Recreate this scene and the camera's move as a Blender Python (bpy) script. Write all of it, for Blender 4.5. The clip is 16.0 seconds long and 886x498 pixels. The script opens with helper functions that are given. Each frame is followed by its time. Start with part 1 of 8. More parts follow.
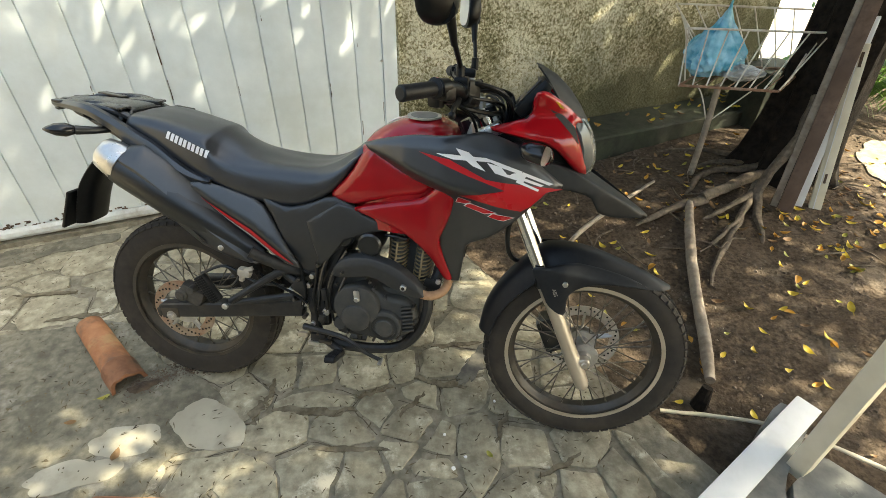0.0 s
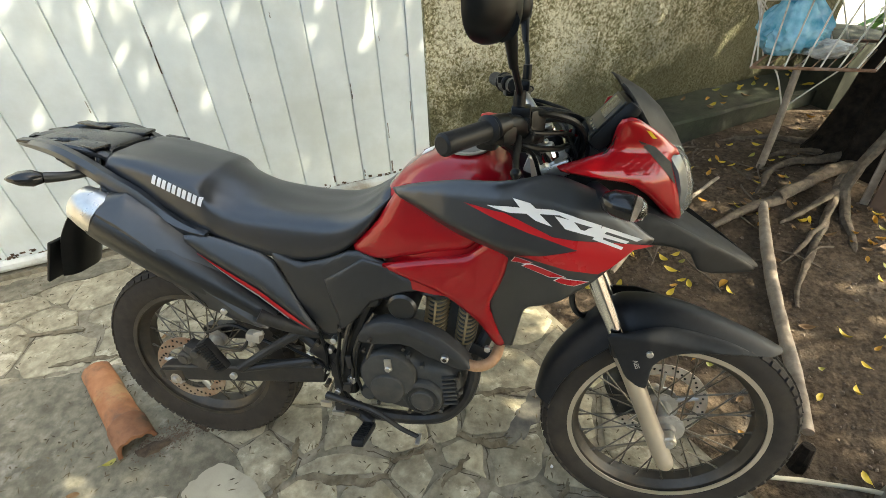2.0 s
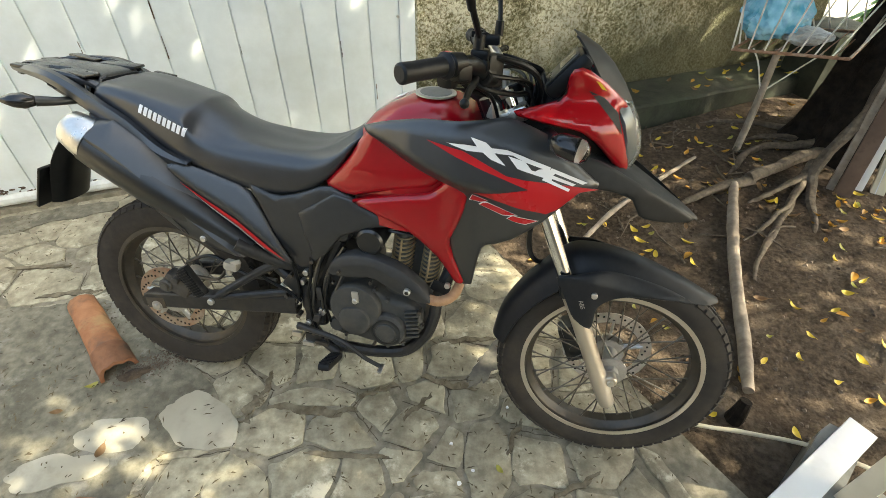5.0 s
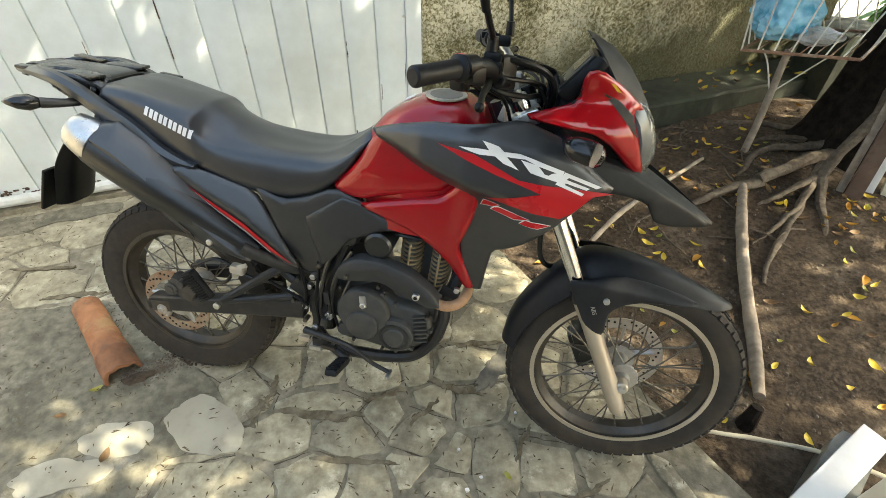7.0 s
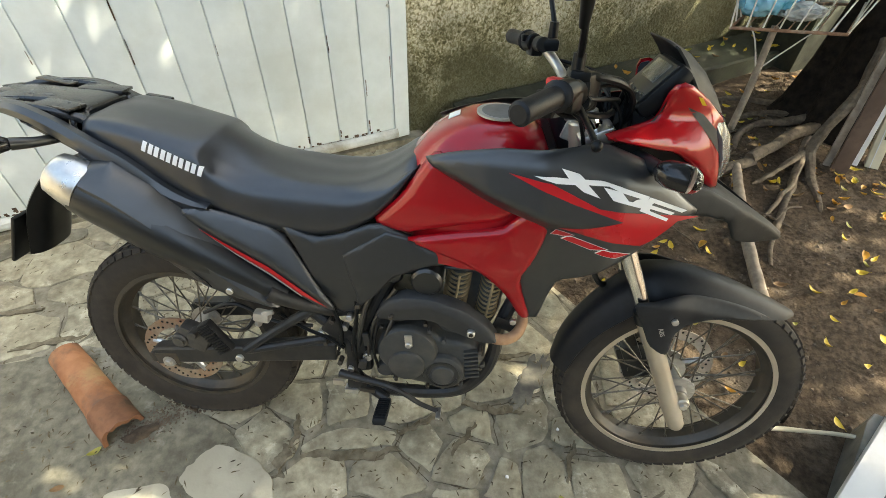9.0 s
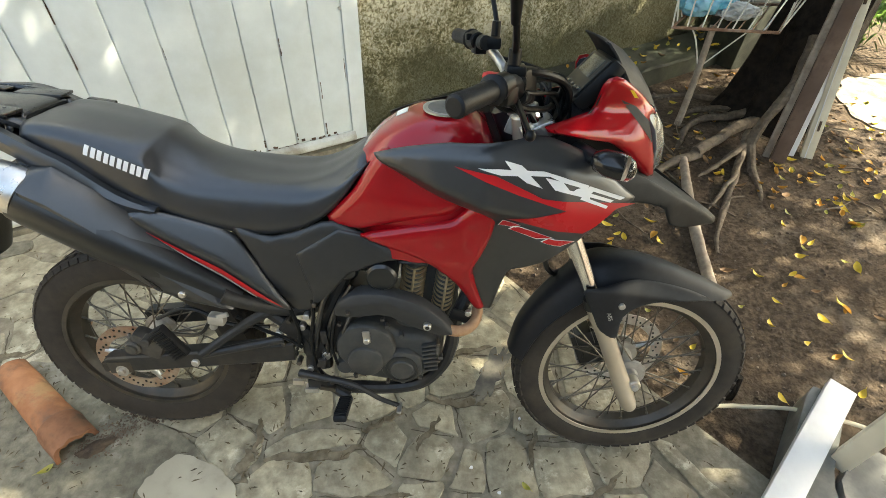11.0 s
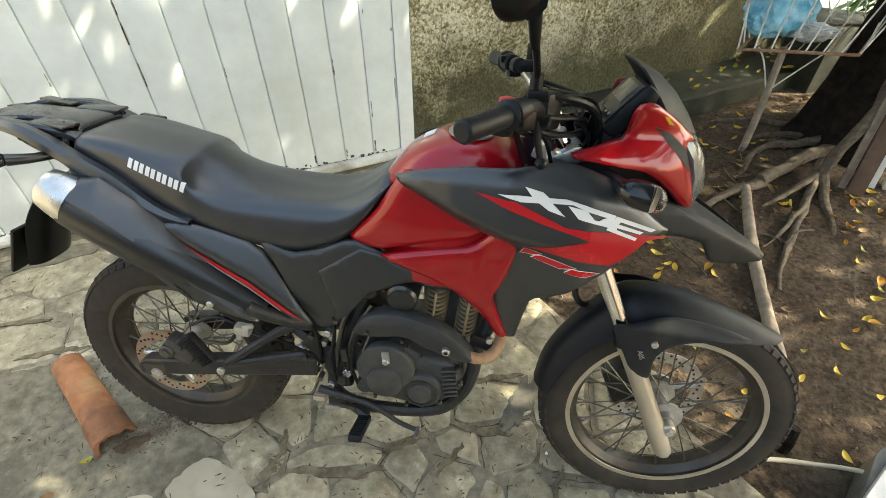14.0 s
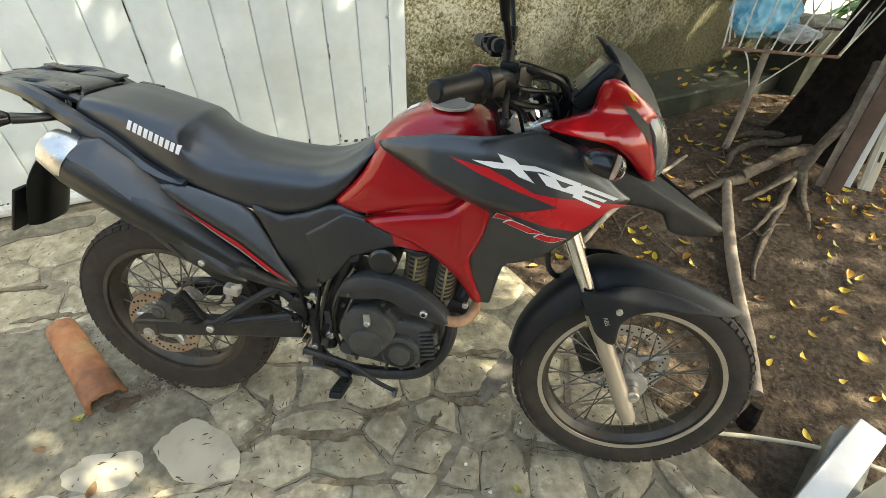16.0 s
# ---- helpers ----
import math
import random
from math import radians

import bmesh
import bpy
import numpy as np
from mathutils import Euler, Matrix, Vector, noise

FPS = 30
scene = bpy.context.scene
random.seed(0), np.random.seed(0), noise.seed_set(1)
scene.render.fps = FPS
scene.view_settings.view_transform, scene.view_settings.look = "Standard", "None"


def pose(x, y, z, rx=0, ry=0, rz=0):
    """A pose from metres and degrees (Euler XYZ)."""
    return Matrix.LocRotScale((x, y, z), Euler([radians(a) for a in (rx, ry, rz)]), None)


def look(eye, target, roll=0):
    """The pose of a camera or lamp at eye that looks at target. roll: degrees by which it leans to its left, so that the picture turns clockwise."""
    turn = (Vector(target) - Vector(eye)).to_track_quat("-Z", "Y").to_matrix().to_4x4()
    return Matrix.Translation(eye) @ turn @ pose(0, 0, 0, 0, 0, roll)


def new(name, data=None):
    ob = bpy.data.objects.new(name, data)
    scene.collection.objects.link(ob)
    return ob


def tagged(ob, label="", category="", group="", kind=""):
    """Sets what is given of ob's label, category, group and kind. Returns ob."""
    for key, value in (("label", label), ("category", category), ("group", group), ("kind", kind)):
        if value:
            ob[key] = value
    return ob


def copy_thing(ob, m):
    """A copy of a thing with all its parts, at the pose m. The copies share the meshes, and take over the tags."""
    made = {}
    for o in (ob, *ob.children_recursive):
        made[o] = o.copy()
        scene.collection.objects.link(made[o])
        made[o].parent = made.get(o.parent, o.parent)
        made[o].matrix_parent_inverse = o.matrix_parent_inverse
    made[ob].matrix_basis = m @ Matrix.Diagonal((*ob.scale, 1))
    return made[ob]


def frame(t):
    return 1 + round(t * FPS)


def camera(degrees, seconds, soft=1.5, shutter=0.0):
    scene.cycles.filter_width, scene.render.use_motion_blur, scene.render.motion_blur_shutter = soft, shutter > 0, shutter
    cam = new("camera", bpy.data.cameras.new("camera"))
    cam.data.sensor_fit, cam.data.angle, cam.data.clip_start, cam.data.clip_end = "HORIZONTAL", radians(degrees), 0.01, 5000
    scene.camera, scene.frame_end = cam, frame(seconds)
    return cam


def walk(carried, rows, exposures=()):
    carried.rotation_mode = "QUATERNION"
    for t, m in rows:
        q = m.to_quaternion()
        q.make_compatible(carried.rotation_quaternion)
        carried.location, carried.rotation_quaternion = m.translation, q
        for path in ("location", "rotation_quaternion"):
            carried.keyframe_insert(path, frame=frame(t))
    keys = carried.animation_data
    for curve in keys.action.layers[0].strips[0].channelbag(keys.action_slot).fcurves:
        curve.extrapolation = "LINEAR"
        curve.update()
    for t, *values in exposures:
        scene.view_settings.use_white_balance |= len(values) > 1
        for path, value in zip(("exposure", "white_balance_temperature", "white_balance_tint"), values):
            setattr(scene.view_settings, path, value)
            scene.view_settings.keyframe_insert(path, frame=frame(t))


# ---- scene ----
cam = camera(83.2, 16.0, soft=0.7)
METRES, EYE, TILT, LEAN, TURN = 1.734, 1.53, 0.0, 0.0, 0.0
ROWS = [
    (0.0, 0.0, 0.0, 0.0, 0.78, -37.17, -1.02),
    (0.5, 0.0086, 0.0595, -0.0137, 0.83, -37.28, -1.1),
    (1.0, 0.0202, 0.129, -0.008, 3.91, -37.74, -0.25),
    (1.5, 0.0129, 0.1766, -0.014, 6.45, -38.66, -0.14),
    (2.0, -0.0308, 0.202, -0.0096, 2.39, -39.85, 2.0),
    (2.5, -0.1006, 0.2146, -0.0114, -2.58, -41.0, 1.95),
    (3.0, -0.0931, 0.1911, -0.0096, -2.28, -41.74, 0.5),
    (3.5, -0.0162, 0.1441, -0.0187, 0.04, -41.76, -1.55),
    (4.0, 0.0171, 0.1275, -0.0197, 3.31, -41.92, -1.57),
    (6.5, 0.0024, 0.1374, -0.0202, 3.97, -42.17, -0.69),
    (7.0, 0.0009, 0.1413, -0.0221, 4.04, -42.17, -0.79),
    (7.5, -0.0081, 0.1453, -0.0204, 3.94, -42.19, -0.7),
    (8.0, -0.0261, 0.1668, -0.0241, 2.96, -42.19, 0.36),
    (8.5, -0.0721, 0.2038, -0.0261, 1.35, -43.17, 0.17),
    (9.0, -0.1297, 0.2383, -0.018, -2.46, -44.62, -1.17),
    (9.5, -0.162, 0.2492, -0.0211, -9.03, -45.09, -1.94),
    (10.0, -0.1598, 0.2449, -0.0159, -9.65, -45.18, -2.15),
    (12.5, -0.0364, 0.1895, -0.017, 1.21, -42.3, -2.26),
    (13.0, -0.0379, 0.1958, -0.0169, 2.05, -42.34, -2.03),
    (13.5, -0.0456, 0.2036, -0.0184, 1.38, -42.35, -1.34),
    (14.0, -0.0683, 0.2326, -0.0177, 0.03, -42.36, 0.06),
    (14.5, -0.0898, 0.2444, -0.0171, -1.36, -42.44, 0.94),
    (15.0, -0.0749, 0.2119, -0.0181, -1.1, -42.49, 0.53),
    (15.5, -0.0559, 0.1806, -0.0157, 0.01, -42.48, -0.72),
    (16.0, -0.0467, 0.1752, -0.022, 0.75, -42.52, -1.53),
]
walk(cam, [(t, pose(0, 0, EYE, TILT, LEAN, TURN) @ pose(METRES * x, METRES * y, METRES * z, 90 + pitch, roll, yaw)) for t, x, y, z, yaw, pitch, roll in ROWS],
     exposures=[(0.0, 2.42, 8000, 1.2), (1.0, 2.55, 8000, 1.2), (4.0, 2.67, 8000, 1.2), (16.0, 2.67, 8000, 1.2)])

# ---- sky, sun, exposure ----
SUN_DIR = Vector((0.69, -0.10, 0.70)).normalized()
world = bpy.data.worlds.new("sky")
scene.world = world
world.use_nodes = True
_wn = world.node_tree.nodes
_sky = _wn.new("ShaderNodeTexSky")
_sky.sky_type = "NISHITA"
_sky.sun_disc = False
_sky.sun_elevation = math.asin(SUN_DIR.z)
_sky.sun_rotation = math.atan2(SUN_DIR.x, SUN_DIR.y)
_sky.air_density, _sky.dust_density, _sky.ozone_density = 1.0, 3.0, 1.0
_wn["Background"].inputs["Strength"].default_value = 0.135
world.node_tree.links.new(_sky.outputs["Color"], _wn["Background"].inputs["Color"])
_sun = bpy.data.lights.new("sun", "SUN")
_sun.energy, _sun.angle, _sun.color = 4.3, radians(0.53), (1.0, 0.95, 0.86)
new("sun", _sun).matrix_world = look(SUN_DIR * 30, (0, 0, 0))

# ---- building tools ----
from mathutils.bvhtree import BVHTree
from mathutils.geometry import delaunay_2d_cdt



def lerp(x, xs, ys):
    return float(np.interp(x, xs, ys))


def finish(name, bm, mat, parent=None, label="", smooth=True, angle=35, fix=True):
    """One mesh object from a bmesh."""
    if fix:
        bmesh.ops.recalc_face_normals(bm, faces=bm.faces)
    me = bpy.data.meshes.new(name)
    bm.to_mesh(me)
    bm.free()
    for p in me.polygons:
        p.use_smooth = smooth
    if smooth:
        me.set_sharp_from_angle(angle=radians(angle))
    me.materials.append(mat)
    ob = new(name, me)
    if parent is not None:
        ob.parent = parent
    if label:
        tagged(ob, label)
    return ob


def part(name, bm, mat, parent, label="", smooth=True, angle=35):
    return finish(name, bm, mat, parent, label, smooth, angle)


def thing(name, label, category, group="", at=None):
    ob = new(name)
    ob.empty_display_size = 0.1
    if at is not None:
        ob.matrix_world = at
    return tagged(ob, label, category, group)


def catmull(pts, n=6):
    """A smooth line through the points."""
    P = [Vector(p) for p in pts]
    if len(P) < 3:
        return P
    P = [P[0] * 2 - P[1]] + P + [P[-1] * 2 - P[-2]]
    out = []
    for i in range(1, len(P) - 2):
        a, b, c, d = P[i - 1:i + 3]
        for k in range(n):
            t = k / n
            out.append(0.5 * (2 * b + (c - a) * t + (2 * a - 5 * b + 4 * c - d) * t * t + (3 * b - a - 3 * c + d) * t ** 3))
    out.append(P[-2])
    return out


def loft(bm, rings, caps=True, closed=True, loop=False):
    """Skin between rings of equally many points."""
    vs = [[bm.verts.new(p) for p in r] for r in rings]
    n = len(vs[0])
    pairs = list(zip(vs, vs[1:])) + ([(vs[-1], vs[0])] if loop else [])
    for a, b in pairs:
        for i in range(n if closed else n - 1):
            j = (i + 1) % n
            bm.faces.new((a[i], a[j], b[j], b[i]))
    if caps and closed and not loop:
        bm.faces.new(vs[0][::-1])
        bm.faces.new(vs[-1])
    return vs


def tube(bm, pts, r, seg=10, n=6, smooth=True, flat=1.0):
    """A round bar along a line; r may be one radius or one per point; flat squeezes it in one direction."""
    P = catmull(pts, n) if smooth and len(pts) > 2 else [Vector(p) for p in pts]
    rs = r if isinstance(r, (list, tuple)) else [r] * len(pts)
    R = [lerp(i / (len(P) - 1), np.linspace(0, 1, len(rs)), rs) for i in range(len(P))]
    rings, up = [], None
    for i, p in enumerate(P):
        d = (P[min(i + 1, len(P) - 1)] - P[max(i - 1, 0)]).normalized()
        if up is None:
            up = d.orthogonal().normalized()
        up = (up - d * up.dot(d)).normalized()
        side = d.cross(up)
        rings.append([p + R[i] * (math.cos(a) * up + math.sin(a) * side * flat) for a in np.linspace(0, 2 * math.pi, seg, endpoint=False)])
    loft(bm, rings)


def cyl(bm, a, b, r, r2=None, seg=16, chamfer=0.0):
    a, b = Vector(a), Vector(b)
    r2 = r if r2 is None else r2
    d = (b - a).normalized()
    u = d.orthogonal().normalized()
    w = d.cross(u)
    prof = [(0, r), (1, r2)]
    L = (b - a).length
    if chamfer:
        c = chamfer / L
        prof = [(0, r - chamfer), (c, r), (1 - c, r2), (1, r2 - chamfer)]
    loft(bm, [[a + (b - a) * t + q * (math.cos(k) * u + math.sin(k) * w) for k in np.linspace(0, 2 * math.pi, seg, endpoint=False)] for t, q in prof])


def lathe(bm, prof, centre, seg=48, closed_prof=True, arc=None):
    """Turn a profile of (radius, y) round the y direction through centre."""
    c = Vector(centre)
    vs = []
    for k in range(seg):
        a = 2 * math.pi * k / seg
        vs.append([c + Vector((r * math.cos(a), y, r * math.sin(a))) for r, y in prof])
    loft(bm, vs, caps=False, closed=closed_prof, loop=True)


def box(bm, c, s, m=None, bevel=0.0):
    mm = Matrix.Translation(c) @ (m if m is not None else Matrix()) @ Matrix.Diagonal((*s, 1))
    g = bmesh.ops.create_cube(bm, size=1, matrix=mm)
    if bevel:
        es = list({e for v in g["verts"] for e in v.link_edges})
        bmesh.ops.bevel(bm, geom=es, offset=bevel, segments=2, affect="EDGES", profile=0.6)


def inside(p, poly):
    x, y = p
    odd = False
    for (x1, y1), (x2, y2) in zip(poly, poly[1:] + poly[:1]):
        if (y1 > y) != (y2 > y) and x < (x2 - x1) * (y - y1) / (y2 - y1) + x1:
            odd = not odd
    return odd


def border(p, poly):
    best = 9
    for (x1, y1), (x2, y2) in zip(poly, poly[1:] + poly[:1]):
        dx, dy = x2 - x1, y2 - y1
        t = max(0, min(1, ((p[0] - x1) * dx + (p[1] - y1) * dy) / (dx * dx + dy * dy + 1e-12)))
        best = min(best, math.hypot(p[0] - x1 - t * dx, p[1] - y1 - t * dy))
    return best


def chaikin(poly, times=1, q=0.25):
    for _ in range(times):
        out = []
        for (x1, y1), (x2, y2) in zip(poly, poly[1:] + poly[:1]):
            out += [(x1 + (x2 - x1) * q, y1 + (y2 - y1) * q), (x2 - (x2 - x1) * q, y2 - (y2 - y1) * q)]
        poly = out
    return poly


def panel(bm, outline, yf, thick=0.004, roll=0.012, rise=0.006, step=0.018, lift=0.0, cut=1, side=-1):
    """A moulded shell: an outline in (x, z), bulged to y = yf(x, z) (positive, outwards), its rim rolled inwards."""
    poly = chaikin(list(outline), cut, 0.2) if cut else list(outline)
    line = []
    for (x1, y1), (x2, y2) in zip(poly, poly[1:] + poly[:1]):
        k = max(1, int(math.hypot(x2 - x1, y2 - y1) / step))
        line += [(x1 + (x2 - x1) * i / k, y1 + (y2 - y1) * i / k) for i in range(k)]
    n = len(line)
    xs, zs = [p[0] for p in line], [p[1] for p in line]
    pts, row = list(line), 0
    z = min(zs)
    while z < max(zs):
        x = min(xs) + (step / 2 if row % 2 else 0)
        while x < max(xs):
            if inside((x, z), line) and border((x, z), line) > max(step * 0.55, roll * 1.0):
                pts.append((x, z))
            x += step
        z += step * 0.87
        row += 1
    # finer rows along the rolled rim, so that it catches the light crisply
    if roll > 0.004:
        for i in range(n):
            (xa, za), (xb, zb) = line[i - 1], line[(i + 1) % n]
            ln = math.hypot(xb - xa, zb - za) or 1
            for q in (0.3, 0.75):
                for sg in (-1, 1):
                    p = (line[i][0] + sg * (zb - za) / ln * roll * q, line[i][1] - sg * (xb - xa) / ln * roll * q)
                    if inside(p, line) and border(p, line) > roll * q * 0.8:
                        pts.append(p)
    v2, _, tris, *_ = delaunay_2d_cdt([Vector(p) for p in pts], [(i, (i + 1) % n) for i in range(n)], [list(range(n))], 1, 1e-5)
    outer, inner = [], []
    for p in v2:
        d = border(p, line) if roll else 1
        off = rise * (1 - math.sqrt(max(0, 1 - (1 - d / roll) ** 2))) if roll and d < roll else 0
        y = yf(p[0], p[1]) + lift - off
        outer.append(bm.verts.new((p[0], side * y, p[1])))
        inner.append(bm.verts.new((p[0], side * (y - thick), p[1])))
    count = {}
    for f in tris:
        bm.faces.new([outer[i] for i in f])
        bm.faces.new([inner[i] for i in reversed(f)])
        for a, b in zip(f, f[1:] + f[:1]):
            count[(a, b)] = 1
    for a, b in count:
        if (b, a) not in count:
            bm.faces.new((outer[b], outer[a], inner[a], inner[b]))


# ---- materials ----
def surf(name, c1, c2, scale=30, rough=(0.5, 0.7), metal=0.0, bump=0.15, bscale=None, stain=None, sscale=3, samount=0.5, coat=0.0, rand=0.0, bdist=0.002, spec=0.5, stain2=None, s2scale=6, s2amount=0.6):
    """Two tones of grain, broad stains, relief and uneven gloss."""
    m = bpy.data.materials.new(name)
    m.use_nodes = True
    nt = m.node_tree
    N, K = nt.nodes, nt.links
    b = N["Principled BSDF"]
    tc = N.new("ShaderNodeTexCoord")

    def noise_tex(sc, detail=6, rough_=0.6):
        t = N.new("ShaderNodeTexNoise")
        t.inputs["Scale"].default_value = sc
        t.inputs["Detail"].default_value = detail
        t.inputs["Roughness"].default_value = rough_
        K.new(tc.outputs["Object"], t.inputs["Vector"])
        return t.outputs["Fac"]

    def mapped(src, a, bb, lo, hi):
        r = N.new("ShaderNodeMapRange")
        for k, v in (("From Min", a), ("From Max", bb), ("To Min", lo), ("To Max", hi)):
            r.inputs[k].default_value = v
        K.new(src, r.inputs["Value"])
        return r.outputs["Result"]

    def mixed(fac, x, y):
        mx = N.new("ShaderNodeMix")
        mx.data_type = "RGBA"
        K.new(fac, mx.inputs["Factor"])
        for sock, v in ((mx.inputs["A"], x), (mx.inputs["B"], y)):
            if isinstance(v, tuple):
                sock.default_value = (*v, 1)
            else:
                K.new(v, sock)
        return mx.outputs["Result"]

    grain = noise_tex(scale)
    col = mixed(mapped(grain, 0.35, 0.65, 0, 1), c1, c2)
    if stain:
        col = mixed(mapped(noise_tex(sscale, 8, 0.65), 0.48, 0.66, 0, samount), col, stain)
    if stain2:
        col = mixed(mapped(noise_tex(s2scale, 9, 0.7), 0.55, 0.62, 0, s2amount), col, stain2)
    if rand:
        oi = N.new("ShaderNodeObjectInfo")
        hsv = N.new("ShaderNodeHueSaturation")
        K.new(mapped(oi.outputs["Random"], 0, 1, 1 - rand, 1 + rand), hsv.inputs["Value"])
        K.new(col, hsv.inputs["Color"])
        col = hsv.outputs["Color"]
    K.new(col, b.inputs["Base Color"])
    K.new(mapped(noise_tex(scale * 0.3), 0.3, 0.7, *rough), b.inputs["Roughness"])
    b.inputs["Metallic"].default_value = metal
    b.inputs["Specular IOR Level"].default_value = spec
    b.inputs["Coat Weight"].default_value = coat
    b.inputs["Coat Roughness"].default_value = 0.03
    if bump:
        bp = N.new("ShaderNodeBump")
        bp.inputs["Strength"].default_value = bump
        bp.inputs["Distance"].default_value = bdist
        K.new(noise_tex(bscale or scale * 2, 4), bp.inputs["Height"])
        K.new(bp.outputs["Normal"], b.inputs["Normal"])
    return m


def clear(name, tint, rough=0.05, ior=1.45):
    m = bpy.data.materials.new(name)
    m.use_nodes = True
    b = m.node_tree.nodes["Principled BSDF"]
    b.inputs["Base Color"].default_value = (*tint, 1)
    b.inputs["Transmission Weight"].default_value = 1.0
    b.inputs["Roughness"].default_value = rough
    b.inputs["IOR"].default_value = ior
    return m


RED = surf("red_paint", (0.35, 0.0035, 0.010), (0.32, 0.003, 0.009), 8, (0.32, 0.40), metal=0.12, bump=0.0, coat=1.0, spec=0.04)
RED.node_tree.nodes["Principled BSDF"].inputs["Coat IOR"].default_value = 1.5
GRAPHITE = surf("graphite_plastic", (0.016, 0.0178, 0.021), (0.020, 0.0222, 0.0255), 60, (0.31, 0.38), spec=0.95, bump=0.05, bscale=900, bdist=0.0004)
DARKGREY = surf("dark_plastic", (0.015, 0.0165, 0.018), (0.020, 0.0215, 0.023), 50, (0.38, 0.48), spec=0.7, bump=0.12, bscale=1100, bdist=0.0004)
BLACK = surf("black_plastic", (0.006, 0.0075, 0.009), (0.009, 0.011, 0.013), 70, (0.28, 0.38), spec=0.7, bump=0.08, bscale=600, bdist=0.0005)
GLOSSBLACK = surf("gloss_black", (0.010, 0.010, 0.011), (0.014, 0.014, 0.015), 30, (0.14, 0.24), bump=0.03)
VINYL = surf("seat_vinyl", (0.012, 0.0145, 0.019), (0.016, 0.019, 0.025), 40, (0.29, 0.36), spec=0.9, bump=0.22, bscale=1300, bdist=0.0004)
RUBBER = surf("tyre_rubber", (0.020, 0.0165, 0.0135), (0.032, 0.026, 0.021), 25, (0.72, 0.9), bump=0.25, bscale=300, stain=(0.062, 0.048, 0.034), sscale=9, samount=0.5)
CONTROL = surf("control_black", (0.004, 0.005, 0.006), (0.007, 0.008, 0.009), 70, (0.30, 0.42), spec=0.2, bump=0.06, bscale=600, bdist=0.0004)
GRIPRUB = surf("grip_rubber", (0.008, 0.009, 0.011), (0.012, 0.013, 0.015), 60, (0.42, 0.55), spec=0.25, bump=0.2, bscale=500)
ENGINE = surf("engine_black", (0.033, 0.0355, 0.036), (0.054, 0.054, 0.051), 35, (0.45, 0.65), bump=0.12, bscale=400, stain=(0.10, 0.085, 0.065), sscale=16, samount=0.35)
FRAMEPAINT = surf("frame_black", (0.011, 0.012, 0.013), (0.018, 0.018, 0.019), 60, (0.42, 0.6), bump=0.08, bscale=400, stain=(0.05, 0.042, 0.032), sscale=22, samount=0.45)
FINS = surf("dusty_fins", (0.26, 0.19, 0.10), (0.40, 0.31, 0.18), 40, (0.6, 0.8), metal=0.15, bump=0.2)
ALU = surf("fork_aluminium", (0.56, 0.50, 0.41), (0.62, 0.56, 0.47), 20, (0.32, 0.42), metal=0.7, bump=0.03, stain=(0.35, 0.30, 0.23), sscale=10, samount=0.4)
STEEL = surf("bare_steel", (0.50, 0.49, 0.47), (0.62, 0.61, 0.59), 40, (0.25, 0.42), metal=0.9, bump=0.05)
CHROME = surf("chrome", (0.78, 0.78, 0.78), (0.85, 0.85, 0.85), 20, (0.06, 0.12), metal=1.0, bump=0.0)
RIM = surf("rim_metal", (0.055, 0.050, 0.044), (0.085, 0.076, 0.064), 18, (0.38, 0.5), metal=0.5, bump=0.05, stain=(0.12, 0.09, 0.06), sscale=10, samount=0.6)
SPOKE = surf("spoke_steel", (0.10, 0.09, 0.075), (0.20, 0.18, 0.15), 60, (0.35, 0.5), metal=0.7, bump=0)
RUST = surf("rusty_pipe", (0.36, 0.20, 0.11), (0.46, 0.28, 0.16), 45, (0.6, 0.8), metal=0.2, bump=0.15, stain=(0.25, 0.12, 0.06), sscale=18)
DISC = surf("brake_disc", (0.58, 0.53, 0.46), (0.70, 0.65, 0.58), 30, (0.35, 0.5), metal=0.55, bump=0.03, stain=(0.38, 0.18, 0.10), sscale=12, samount=0.35)
RDISC = surf("rusty_disc", (0.34, 0.25, 0.18), (0.44, 0.35, 0.27), 30, (0.4, 0.55), metal=0.6, bump=0.03, stain=(0.36, 0.15, 0.08), sscale=12, samount=0.7)
CHIP = surf("flaked_rust", (0.05, 0.032, 0.022), (0.13, 0.085, 0.055), 60, (0.8, 0.95), bump=0.3)
BRONZE = surf("bronze_caliper", (0.055, 0.050, 0.045), (0.09, 0.082, 0.07), 40, (0.5, 0.7), metal=0.3, bump=0.1)
WHITEINK = surf("white_decal", (0.78, 0.78, 0.78), (0.83, 0.83, 0.83), 20, (0.35, 0.45), bump=0)
YELLOWINK = surf("yellow_decal", (0.75, 0.50, 0.04), (0.70, 0.46, 0.03), 10, (0.3, 0.4), bump=0)
REDINK = surf("red_decal", (0.50, 0.010, 0.018), (0.46, 0.009, 0.016), 10, (0.25, 0.35), bump=0)
SILVERINK = surf("silver_decal", (0.30, 0.28, 0.25), (0.34, 0.32, 0.29), 10, (0.35, 0.45), bump=0)
HUB = surf("hub_alloy", (0.42, 0.40, 0.37), (0.54, 0.52, 0.48), 30, (0.35, 0.5), metal=0.6, bump=0.05, stain=(0.30, 0.26, 0.20), sscale=14, samount=0.5)
LCD = surf("display_window", (0.045, 0.05, 0.047), (0.055, 0.06, 0.055), 10, (0.12, 0.2), bump=0, coat=0.4)
